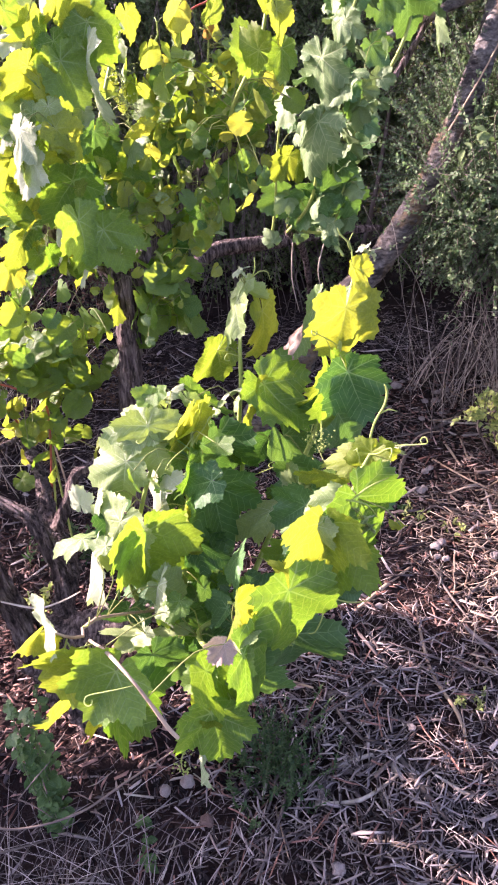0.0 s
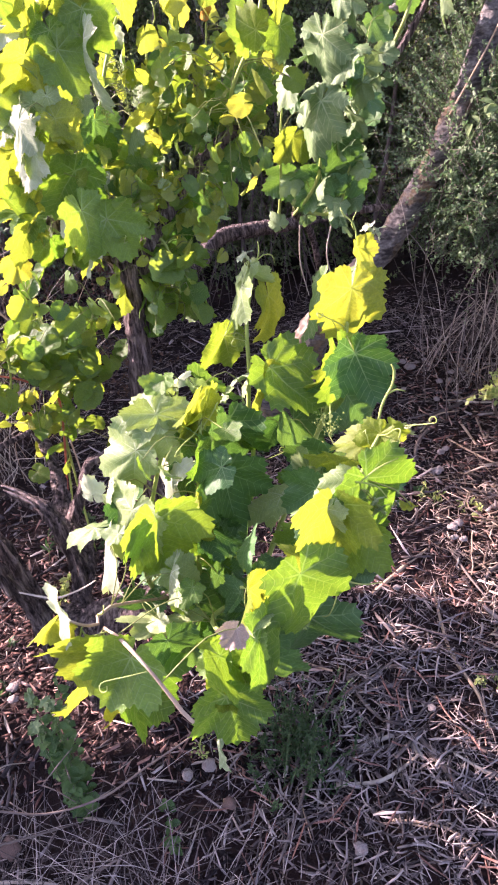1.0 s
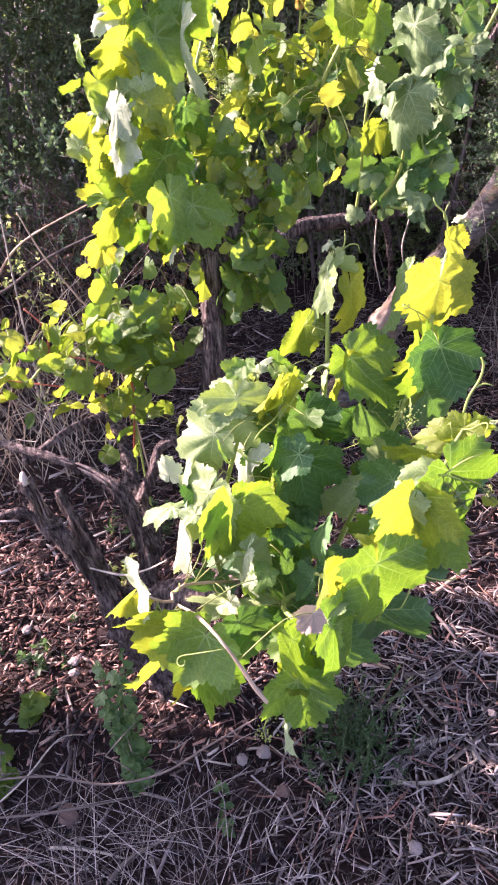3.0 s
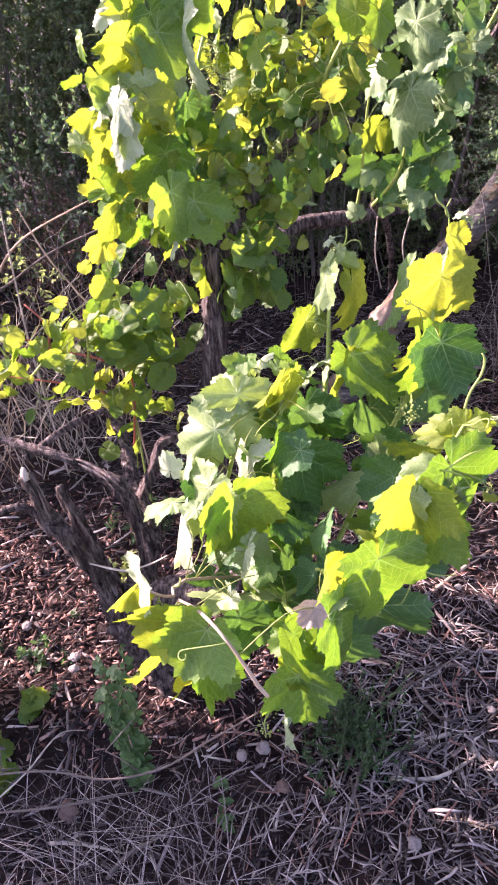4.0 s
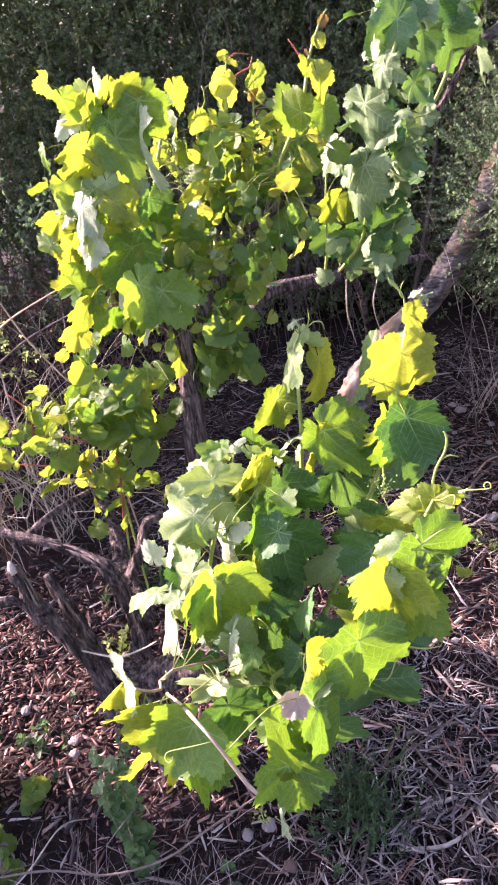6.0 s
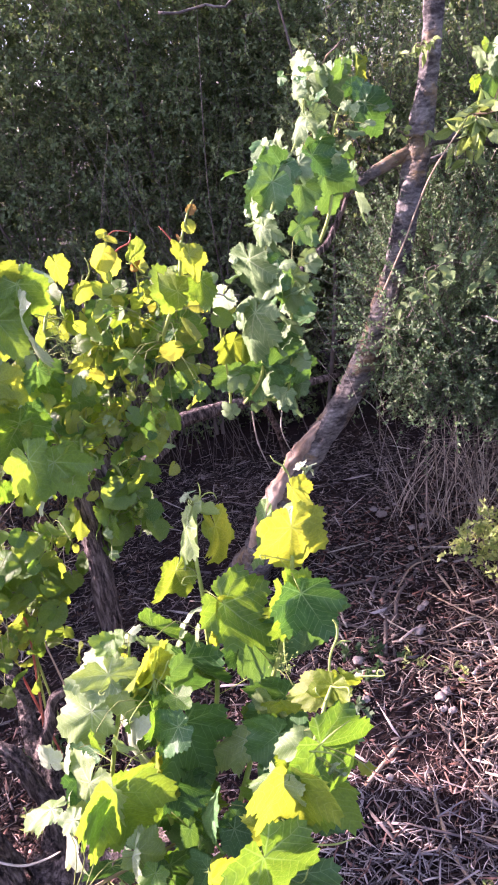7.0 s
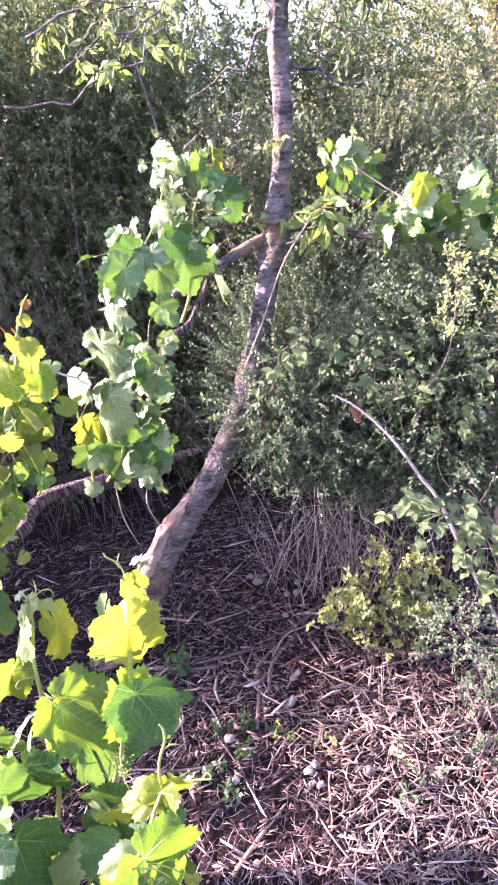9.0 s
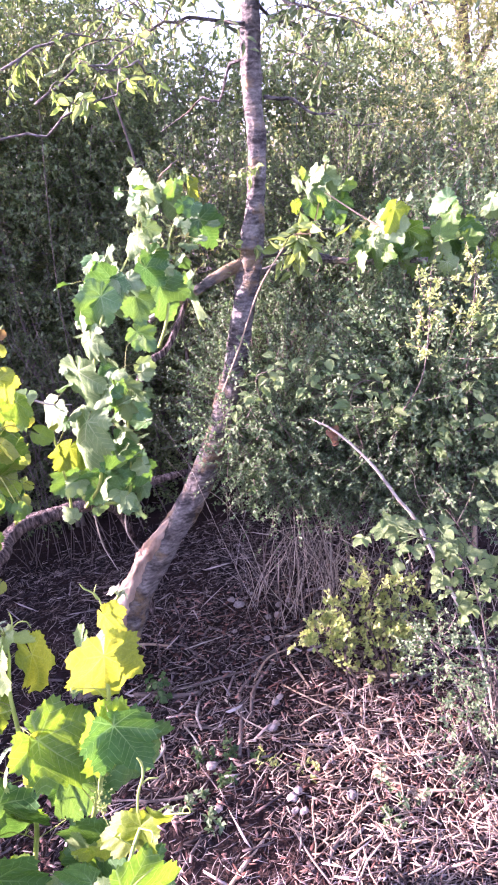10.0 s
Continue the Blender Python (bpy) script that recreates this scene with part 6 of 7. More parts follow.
# ---- low shoots with round leaves, left of the trunk ----
low = thing("vine_sucker", (-0.62, 1.58, 0), "low sprawling vine shoots with small round leaves", "vine shoots")
cane(low, [(-0.660, 1.58, -0.01), (-0.532, 1.550, 0.608), (-0.591, 1.530, 0.693), (-0.706, 1.520, 0.736), (-0.823, 1.500, 0.800)], [0.0040, 0.0035, 0.0030, 0.0020, 0.0015], RED_CANE)
cane(low, [(-0.630, 1.58, -0.01), (-0.532, 1.560, 0.620), (-0.520, 1.560, 0.778), (-0.530, 1.550, 0.910), (-0.541, 1.540, 0.989)], [0.0040, 0.0035, 0.0030, 0.0020, 0.0015], GREEN_CANE)
cane(low, [(-0.600, 1.58, -0.01), (-0.621, 1.550, 0.572), (-0.706, 1.500, 0.642), (-0.814, 1.500, 0.662), (-0.956, 1.500, 0.683)], [0.0040, 0.0035, 0.0030, 0.0020, 0.0015], RED_CANE)
cane(low, [(-0.570, 1.58, -0.01), (-0.535, 1.570, 0.705), (-0.438, 1.600, 0.755), (-0.391, 1.600, 0.868)], [0.0040, 0.0035, 0.0030, 0.0020], GREEN_CANE)
cane(low, [(-0.760, 1.520, 0.700), (-0.746, 1.520, 0.702), (-0.720, 1.520, 0.804), (-0.765, 1.520, 0.870)], [0.0040, 0.0035, 0.0030, 0.0020], RED_CANE)
cane(low, [(-0.760, 1.520, 0.700), (-0.814, 1.500, 0.662), (-0.842, 1.480, 0.761), (-0.900, 1.480, 0.877)], [0.0040, 0.0035, 0.0030, 0.0020], GREEN_CANE)
cane(low, [(-0.760, 1.520, 0.700), (-0.662, 1.520, 0.647), (-0.612, 1.500, 0.778), (-0.639, 1.500, 0.859)], [0.0040, 0.0035, 0.0030, 0.0020], GREEN_CANE)
scatter_leaves(low, ["round", "roundyellow", "roundyellow", "round", "roundshade"], 100, (-0.8, 1.48, 0.66), (0.6, 0.22, 0.26), (0.024, 0.044), 64)
scatter_leaves(low, ["roundyellow", "round", "roundyellow"], 52, (-0.6, 1.46, 0.82), (0.3, 0.2, 0.26), (0.012, 0.026), 73)
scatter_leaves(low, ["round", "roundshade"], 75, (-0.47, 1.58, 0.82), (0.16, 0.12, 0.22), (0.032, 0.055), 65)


# ---- the vine that climbs beside the tree ----
climb = thing("grape_vine", (0.27, 2.75, 0), "pale green grapevine climbing up beside the tree", "grapevine", "grapevines")
tube("trunk", [(0.27, 2.75, -0.03), (0.27, 2.62, 0.4), (0.22, 2.35, 0.74), (0.15, 2.09, 0.9)], [0.014, 0.012, 0.011, 0.009], BARK, climb, sides=10, step=0.02, rough=0.3, ridge=0.25, seed=21.0)
cane(climb, [(0.150, 2.090, 0.900), (0.218, 2.000, 1.025), (0.235, 1.930, 1.226), (0.275, 1.900, 1.404), (0.339, 2.020, 1.534), (0.458, 2.350, 1.649), (0.525, 2.600, 1.784)], [0.0056, 0.0050, 0.0044, 0.0040, 0.0034, 0.0028, 0.0016])
cane(climb, [(0.180, 2.080, 0.910), (0.285, 2.080, 0.912), (0.323, 2.000, 1.146), (0.343, 1.980, 1.306)], [0.0060, 0.0050, 0.0040, 0.0030])
cane(climb, [(0.100, 2.100, 0.880), (0.112, 2.060, 0.985), (0.122, 1.940, 1.211), (0.151, 1.900, 1.316)], [0.0050, 0.0040, 0.0030, 0.0020])
cane(climb, [(0.480, 2.360, 1.300), (0.530, 2.360, 1.416), (0.587, 2.500, 1.628), (0.691, 2.580, 1.770)], [0.0060, 0.0050, 0.0040, 0.0030])
tube("dead_arm", [(0.378, 2.400, 1.153), (0.435, 2.420, 1.238), (0.517, 2.440, 1.279), (0.613, 2.460, 1.429)], [0.014, 0.013, 0.011, 0.008], BARK, climb, sides=10, step=0.015, rough=0.3, ridge=0.25, seed=22.0)
tendril(climb, [(0.167, 2.100, 0.862), (0.167, 2.150, 0.722), (0.195, 2.200, 0.581)], 0.0025, WHITE_CANE)
tendril(climb, [(0.271, 2.100, 0.874), (0.254, 2.150, 0.749), (0.287, 2.250, 0.590)], 0.0025, WHITE_CANE)
tendril(climb, [(0.085, 1.900, 1.334), (0.135, 1.900, 1.308), (0.192, 1.900, 1.296)], 0.003, WHITE_CANE)
leaf(climb, "silver", (0.222, 1.880, 1.246), (0.163, 1.855, 1.134), (-0.14, -0.95, 0.28))
leaf(climb, "silver", (0.227, 1.880, 1.389), (0.235, 1.880, 1.270), (-0.19, -0.98, -0.01))
leaf(climb, "silver", (0.290, 1.870, 1.338), (0.256, 1.870, 1.282), (-0.36, -0.91, 0.22), 0.85)
leaf(climb, "silver", (0.143, 1.900, 1.298), (0.084, 1.900, 1.235), (-0.30, -0.91, 0.28))
leaf(climb, "blue", (0.314, 1.950, 1.304), (0.317, 1.950, 1.218), (0.76, -0.65, 0.02), 0.68)
leaf(climb, "silver", (0.343, 1.980, 1.303), (0.380, 1.980, 1.242), (-0.18, -0.98, -0.11), 0.85)
leaf(climb, "silver", (0.302, 1.930, 1.203), (0.347, 1.930, 1.141), (-0.50, -0.79, -0.37), 0.50)
leaf(climb, "blue", (0.279, 2.000, 1.123), (0.285, 2.000, 1.007), (0.04, -1.00, 0.00))
leaf(climb, "blue", (0.222, 2.050, 1.015), (0.174, 2.050, 0.919), (-0.04, -1.00, 0.02))
leaf(climb, "blue", (0.139, 2.060, 1.025), (0.064, 2.060, 0.982), (0.12, -0.97, -0.20))
leaf(climb, "yellow", (0.151, 1.980, 1.146), (0.103, 1.980, 1.082), (0.24, -0.96, -0.18))
leaf(climb, "yellow", (0.178, 1.970, 1.131), (0.170, 1.970, 1.069), (0.54, -0.84, -0.07), 0.85)
leaf(climb, "blue", (0.310, 2.040, 1.040), (0.351, 2.040, 0.947), (0.01, -1.00, 0.01))
leaf(climb, "blue", (0.290, 2.080, 0.968), (0.306, 2.080, 0.898), (0.37, -0.93, 0.08))
leaf(climb, "silver", (0.278, 1.850, 1.467), (0.290, 1.850, 1.397), (-0.34, -0.94, -0.06), 0.85)
leaf(climb, "silver", (0.271, 1.860, 1.467), (0.242, 1.860, 1.403), (-0.23, -0.97, 0.11), 0.85)
leaf(climb, "silver", (0.318, 1.880, 1.399), (0.335, 1.880, 1.367), (-0.48, -0.84, -0.25), 0.68)
leaf(climb, "blue", (0.325, 1.980, 1.555), (0.253, 1.980, 1.479), (-0.10, -0.99, 0.09))
leaf(climb, "silver", (0.343, 2.000, 1.515), (0.367, 2.000, 1.460), (-0.47, -0.86, -0.20), 0.68)
leaf(climb, "blue", (0.516, 2.350, 1.506), (0.541, 2.350, 1.384), (0.17, -0.99, 0.03))
leaf(climb, "blue", (0.414, 2.300, 1.378), (0.457, 2.300, 1.314), (0.12, -0.99, 0.08))
leaf(climb, "blue", (0.478, 2.300, 1.574), (0.528, 2.300, 1.506), (0.20, -0.97, 0.15))
leaf(climb, "silver", (0.445, 2.250, 1.668), (0.411, 2.250, 1.620), (-0.34, -0.91, 0.24), 0.85)
leaf(climb, "silver", (0.473, 2.300, 1.678), (0.491, 2.300, 1.618), (-0.58, -0.80, -0.17), 0.68)
leaf(climb, "silver", (0.372, 2.200, 1.651), (0.351, 2.200, 1.599), (-0.45, -0.87, 0.19), 0.68)
leaf(climb, "silver", (0.327, 2.150, 1.642), (0.305, 2.150, 1.603), (-0.51, -0.81, 0.28), 0.68)
leaf(climb, "silver", (0.526, 2.600, 1.802), (0.479, 2.600, 1.711), (-0.24, -0.96, 0.13))
leaf(climb, "silver", (0.525, 2.600, 1.787), (0.541, 2.600, 1.710), (-0.53, -0.84, -0.11), 0.68)
leaf(climb, "silver", (0.606, 2.550, 1.785), (0.600, 2.550, 1.687), (-0.42, -0.91, 0.02))
leaf(climb, "yellow", (0.688, 2.570, 1.788), (0.690, 2.570, 1.689), (0.79, -0.62, 0.02), 0.50)
leaf(climb, "blue", (0.716, 2.600, 1.676), (0.766, 2.600, 1.576), (0.06, -1.00, 0.03))
leaf(climb, "silver", (0.619, 2.400, 1.434), (0.625, 2.400, 1.327), (-0.91, -0.41, -0.05), 0.50)
leaf(climb, "blue", (0.424, 2.200, 1.509), (0.431, 2.200, 1.417), (0.17, -0.99, 0.01))
leaf(climb, "blue", (0.281, 2.050, 1.528), (0.253, 2.050, 1.508), (0.02, -1.00, -0.03))
leaf(climb, "blue", (0.619, 2.500, 1.558), (0.640, 2.500, 1.513), (-0.29, -0.95, -0.13), 0.85)
leaf(climb, "blue", (0.364, 2.060, 1.583), (0.293, 2.060, 1.524), (-0.14, -0.98, 0.17))
leaf(climb, "silver", (0.535, 2.680, 1.846), (0.489, 2.680, 1.787), (-0.13, -0.99, 0.10))
leaf(climb, "silver", (0.541, 2.680, 1.832), (0.564, 2.680, 1.772), (-0.42, -0.89, -0.16), 0.85)
leaf(climb, "silver", (0.548, 2.620, 1.765), (0.495, 2.620, 1.704), (-0.11, -0.99, 0.09))
leaf(climb, "silver", (0.632, 2.580, 1.787), (0.611, 2.580, 1.711), (-0.49, -0.86, 0.13), 0.85)
leaf(climb, "silver", (0.523, 2.720, 1.890), (0.506, 2.720, 1.909), (-0.30, -0.91, -0.27), 0.85)
leaf(climb, "silver", (0.683, 2.580, 1.835), (0.684, 2.580, 1.786), (-0.75, -0.66, -0.00), 0.68)
leaf(climb, "silver", (0.492, 2.500, 1.652), (0.440, 2.500, 1.614), (-0.31, -0.85, 0.43), 0.85)
leaf(climb, "blue", (0.510, 2.400, 1.604), (0.552, 2.400, 1.542), (-0.21, -0.97, -0.14))
leaf(climb, "silver", (0.104, 2.080, 0.873), (0.080, 2.080, 0.910), (0.25, -0.96, 0.16))
scatter_leaves(climb, ["silver", "silver", "silver", "blue"], 84, (0.27, 2.1, 1.3), (0.2, 0.2, 0.45), (0.03, 0.058), 166)
scatter_leaves(climb, ["silver", "silver", "blue"], 44, (0.56, 2.5, 1.65), (0.22, 0.2, 0.28), (0.03, 0.055), 67)


# ---- the leaning almond tree ----
tree = thing("almond_tree", (-0.02, 2.36, 0), "leaning almond tree with grey banded bark and a torn base", "tree")
tube("trunk", [(-0.05, 2.36, -0.05), (0.04, 2.36, 0.04), (0.13, 2.36, 0.17), (0.285, 2.36, 0.443), (0.45, 2.36, 0.645), (0.565, 2.37, 0.805), (0.66, 2.38, 1.0), (0.74, 2.4, 1.18), (0.81, 2.46, 1.37), (0.87, 2.55, 1.5), (0.925, 2.6, 1.7), (0.96, 2.62, 1.9), (0.965, 2.63, 2.08), (1.0, 2.62, 2.42), (1.05, 2.6, 2.9), (1.12, 2.6, 3.5)], [0.085, 0.075, 0.069, 0.057, 0.05, 0.044, 0.04, 0.039, 0.041, 0.042, 0.034, 0.032, 0.033, 0.03, 0.024, 0.012], TREE_BARK, tree, sides=28, step=0.012, rough=0.22, ridge=0.1, seed=31.0)
tube("torn_bark", [(0.065, 2.32, 0.175), (0.135, 2.318, 0.285), (0.225, 2.326, 0.44), (0.32, 2.333, 0.57), (0.41, 2.338, 0.665)], [0.008, 0.032, 0.03, 0.022, 0.004], TORN_BARK, tree, sides=18, step=0.008, rough=0.5, ridge=0.5, seed=32.0, label="stripped tan patch of bare wood")
tube("branch", [(0.839, 2.550, 1.508), (0.737, 2.520, 1.479), (0.625, 2.500, 1.432), (0.470, 2.460, 1.376)], [0.022, 0.02, 0.017, 0.012], TREE_BARK, tree, sides=10, step=0.02, rough=0.25, seed=33.0)
tube("branch", [(0.891, 2.580, 1.527), (1.018, 2.550, 1.526), (1.125, 2.500, 1.494), (1.209, 2.400, 1.476), (1.391, 2.200, 1.475)], [0.018, 0.016, 0.015, 0.012, 0.008], TREE_BARK, tree, sides=10, step=0.02, rough=0.25, seed=34.0)
tube("branch", [(0.873, 2.580, 1.453), (1.001, 2.650, 1.467), (1.170, 2.750, 1.477)], [0.014, 0.012, 0.009], TREE_BARK, tree, sides=8, step=0.02, rough=0.25, seed=35.0)
tube("cane", [(0.650, 2.280, 1.107), (0.740, 2.300, 1.261), (0.846, 2.330, 1.452), (0.975, 2.360, 1.593)], [0.0028, 0.0028, 0.0024, 0.002], DRY_CANE, tree, sides=6, step=0.02, rough=0.15, label="thin whitish hanging twig")
def almond_branch(points, radii, leaves, seed, size=(0.028, 0.048), twig=0.16, kind="almond"):
    rng = random.Random(seed)
    bent = [Vector(points[0])]
    for a, b in zip(points, points[1:]):
        a, b = Vector(a), Vector(b)
        for k in (0.33, 0.67, 1.0):
            bent.append(a.lerp(b, k) + Vector((rng.gauss(0, 1), rng.gauss(0, 1), rng.gauss(0, 1))) * (b - a).length * 0.06)
    grow = [radii[0] + (radii[-1] - radii[0]) * k / (len(bent) - 1) for k in range(len(bent))]
    tube("branch", bent, grow, TREE_BARK, tree, sides=7, step=0.03, rough=0.25, seed=seed)
    line = spline(bent, 0.02)[0]
    while leaves > 0:
        c = line[int(rng.uniform(0.1, 1.0) * (len(line) - 1))]
        d = Vector((rng.uniform(-1, 1), rng.uniform(-1, 1), rng.uniform(-0.9, 0.5))).normalized() * twig * rng.uniform(0.5, 1.3)
        m, e = c + d * 0.5 + Vector((0, 0, 0.012)), c + d + Vector((0, 0, -0.15 * twig))
        tube("twig", [c, m, e], [0.002, 0.0015, 0.0008], TREE_BARK, tree, sides=5, step=0.03)
        n = rng.randint(4, 7)
        for k in range(n):
            p = m.lerp(e, k / n) if k % 2 else c.lerp(m, 0.4 + 0.6 * k / n)
            way = (d.normalized() * 0.6 + Vector((rng.uniform(-1, 1), rng.uniform(-1, 1), rng.uniform(-1.2, 0.4)))).normalized()
            leaf(tree, kind, p, p + way * rng.uniform(*size), (rng.uniform(-1, 1), rng.uniform(-1, 0.3), rng.uniform(0, 1)), petiole=False)
        leaves -= n
almond_branch([(0.975, 2.620, 2.265), (0.827, 2.600, 2.286), (0.665, 2.550, 2.277), (0.561, 2.500, 2.211), (0.449, 2.450, 2.241)], [0.0070, 0.0055, 0.0040, 0.0025, 0.0011], 108, 70)
almond_branch([(0.969, 2.620, 2.154), (0.805, 2.700, 2.063), (0.654, 2.750, 1.970)], [0.0070, 0.0040, 0.0011], 0, 71)
almond_branch([(1.012, 2.620, 2.386), (1.086, 2.550, 2.317), (1.188, 2.450, 2.256), (1.337, 2.400, 2.162)], [0.0070, 0.0050, 0.0030, 0.0011], 147, 72)
almond_branch([(1.013, 2.620, 2.321), (1.166, 2.700, 2.251), (1.263, 2.750, 2.148), (1.362, 2.800, 2.110)], [0.0070, 0.0050, 0.0030, 0.0011], 108, 73)
almond_branch([(1.004, 2.620, 2.044), (1.143, 2.600, 1.990), (1.285, 2.600, 1.939), (1.446, 2.600, 1.906)], [0.0070, 0.0050, 0.0030, 0.0011], 19, 74)
almond_branch([(1.016, 2.620, 2.482), (1.104, 2.500, 2.493), (1.195, 2.400, 2.380), (1.343, 2.350, 2.281), (1.411, 2.300, 2.191)], [0.0070, 0.0055, 0.0040, 0.0025, 0.0011], 140, 75)
almond_branch([(0.997, 2.620, 2.420), (0.823, 2.550, 2.378), (0.659, 2.500, 2.358), (0.463, 2.450, 2.303)], [0.0070, 0.0050, 0.0030, 0.0011], 128, 76)
almond_branch([(1.040, 2.620, 2.650), (1.290, 2.500, 2.561), (1.457, 2.300, 2.415), (1.683, 2.200, 2.241)], [0.0070, 0.0050, 0.0030, 0.0011], 128, 77)
almond_branch([(0.253, 2.200, 2.049), (0.372, 2.200, 2.107), (0.492, 2.250, 2.159), (0.618, 2.300, 2.213)], [0.0040, 0.0032, 0.0024, 0.0016], 44, 86, (0.022, 0.038), 0.1, "almondlight")
almond_branch([(0.180, 2.300, 2.153), (0.347, 2.300, 2.208), (0.482, 2.350, 2.248)], [0.0040, 0.0032, 0.0024], 44, 87, (0.022, 0.038), 0.1, "almondlight")
almond_branch([(0.652, 2.500, 2.101), (0.567, 2.450, 2.151), (0.443, 2.400, 2.141)], [0.0040, 0.0032, 0.0024], 44, 88, (0.022, 0.038), 0.1, "almondlight")
almond_branch([(0.113, 2.000, 1.970), (0.290, 2.000, 1.975), (0.410, 2.000, 2.014), (0.505, 2.000, 2.062)], [0.0035, 0.003, 0.0025, 0.0015], 26, 81, (0.03, 0.05), 0.05, "almondlight")
almond_branch([(0.978, 2.420, 1.538), (0.995, 2.350, 1.598), (1.099, 2.300, 1.604)], [0.004, 0.003, 0.002], 80, 82, (0.045, 0.075), 0.09, "almondlight")
almond_branch([(0.956, 2.600, 1.805), (0.905, 2.550, 1.820), (0.877, 2.520, 1.814)], [0.004, 0.003, 0.002], 14, 83, (0.025, 0.045), 0.05, "almondlight")
almond_branch([(0.907, 2.550, 1.537), (0.817, 2.500, 1.575), (0.776, 2.480, 1.603)], [0.004, 0.003, 0.002], 14, 84, (0.025, 0.045), 0.05, "almondlight")
almond_branch([(0.594, 2.650, 1.814), (0.644, 2.650, 1.865), (0.677, 2.650, 1.880)], [0.004, 0.003, 0.002], 10, 85, (0.025, 0.045), 0.05)

# ---- vine leaves along the tree's side branch ----
side = thing("grape_vine", (1.75, 2.5, 0), "grapevine shoots hanging over a bare tree branch", "grapevine", "grapevines")
cane(side, [(1.062, 2.500, 1.513), (1.105, 2.450, 1.652), (1.136, 2.420, 1.807)], [0.003, 0.0025, 0.0015], DRY_CANE)
cane(side, [(1.75, 2.5, -0.02), (1.72, 2.45, 0.8), (1.66, 2.3, 1.4), (1.45, 2.25, 1.56), (1.28, 2.24, 1.58), (1.12, 2.4, 1.72)], [0.012, 0.01, 0.007, 0.005, 0.004, 0.002], DRY_CANE)
leaf(side, "silver", (1.111, 2.420, 1.768), (1.062, 2.420, 1.718), (-0.29, -0.91, 0.28))
leaf(side, "silver", (1.139, 2.420, 1.775), (1.151, 2.420, 1.694), (-0.52, -0.85, -0.08), 0.85)
leaf(side, "silver", (1.143, 2.420, 1.815), (1.137, 2.420, 1.835), (-0.38, -0.92, -0.11))
leaf(side, "yellow", (1.282, 2.200, 1.650), (1.254, 2.200, 1.576), (0.11, -0.99, -0.04))
leaf(side, "silver", (1.275, 2.220, 1.619), (1.205, 2.220, 1.533), (-0.34, -0.90, 0.28))
leaf(side, "green", (1.327, 2.200, 1.580), (1.344, 2.200, 1.496), (-0.53, -0.84, -0.11))
leaf(side, "silver", (1.217, 2.220, 1.544), (1.220, 2.220, 1.458), (-0.61, -0.79, -0.02), 0.85)
leaf(side, "silver", (1.437, 2.220, 1.536), (1.411, 2.220, 1.457), (-0.44, -0.88, 0.15))
leaf(side, "silver", (1.448, 2.200, 1.558), (1.494, 2.200, 1.509), (-0.46, -0.78, -0.43), 0.85)
leaf(side, "blue", (1.526, 2.250, 1.548), (1.576, 2.250, 1.455), (-0.24, -0.96, -0.13))
leaf(side, "silver", (1.669, 2.250, 1.613), (1.705, 2.250, 1.542), (-0.28, -0.95, -0.14))
leaf(side, "silver", (1.656, 2.250, 1.634), (1.610, 2.250, 1.584), (-0.58, -0.61, 0.54), 0.85)
leaf(side, "green", (1.581, 2.250, 1.558), (1.528, 2.250, 1.520), (-0.32, -0.84, 0.45), 0.85)
leaf(side, "silver", (1.307, 2.240, 1.540), (1.313, 2.240, 1.438), (-0.38, -0.92, -0.02))
leaf(side, "green", (1.394, 2.260, 1.525), (1.372, 2.260, 1.419), (-0.34, -0.94, 0.07))
leaf(side, "green", (1.689, 2.250, 1.462), (1.740, 2.250, 1.363), (-0.05, -1.00, -0.03))
leaf(side, "silver", (1.689, 2.250, 1.442), (1.655, 2.250, 1.372), (-0.68, -0.65, 0.34), 0.85)
leaf(side, "white", (1.329, 2.200, 1.674), (1.339, 2.200, 1.692), (-0.67, -0.64, 0.37))
leaf(side, "blue", (1.171, 2.450, 1.681), (1.204, 2.450, 1.603), (-0.07, -1.00, -0.03))
leaf(side, "blue", (1.088, 2.450, 1.693), (1.114, 2.450, 1.631), (-0.18, -0.98, -0.07))
scatter_leaves(side, ["green", "silver", "blue", "pale"], 34, (1.42, 2.24, 1.54), (0.34, 0.1, 0.13), (0.04, 0.075), 91)
scatter_leaves(side, ["silver", "green"], 9, (1.12, 2.43, 1.72), (0.1, 0.08, 0.13), (0.04, 0.065), 92)


# ---- stones and sticks where they lie ----
stone(-0.203, 0.814, 0.0180)
stone(-0.154, 0.838, 0.0214)
stone(-0.103, 0.745, 0.0224, "flat reddish brown stone on the mulched soil", BROWN_STONES)
stone(-0.580, 0.663, 0.0331, "flat reddish brown stone on the mulched soil", BROWN_STONES)
stone(0.176, 0.636, 0.0195)
stone(-0.873, 1.177, 0.0199)
stone(-0.837, 1.081, 0.0173)
stone(-0.693, 1.068, 0.0205)
stone(-0.681, 1.029, 0.0166)
stone(0.624, 1.890, 0.0186)
stone(0.671, 2.009, 0.0194)
stone(0.614, 1.588, 0.0191)
stone(0.616, 1.522, 0.0146)
stone(0.372, 1.331, 0.0153)
stone(0.391, 0.950, 0.0137)
stone(0.814, 2.521, 0.0198)
stone(0.860, 2.528, 0.0199)
stone(0.724, 2.652, 0.0146)
stone(0.686, 2.629, 0.0144)
stone(0.801, 2.384, 0.0136)
stone(0.648, 2.591, 0.0317)
stone(0.624, 2.637, 0.0233)
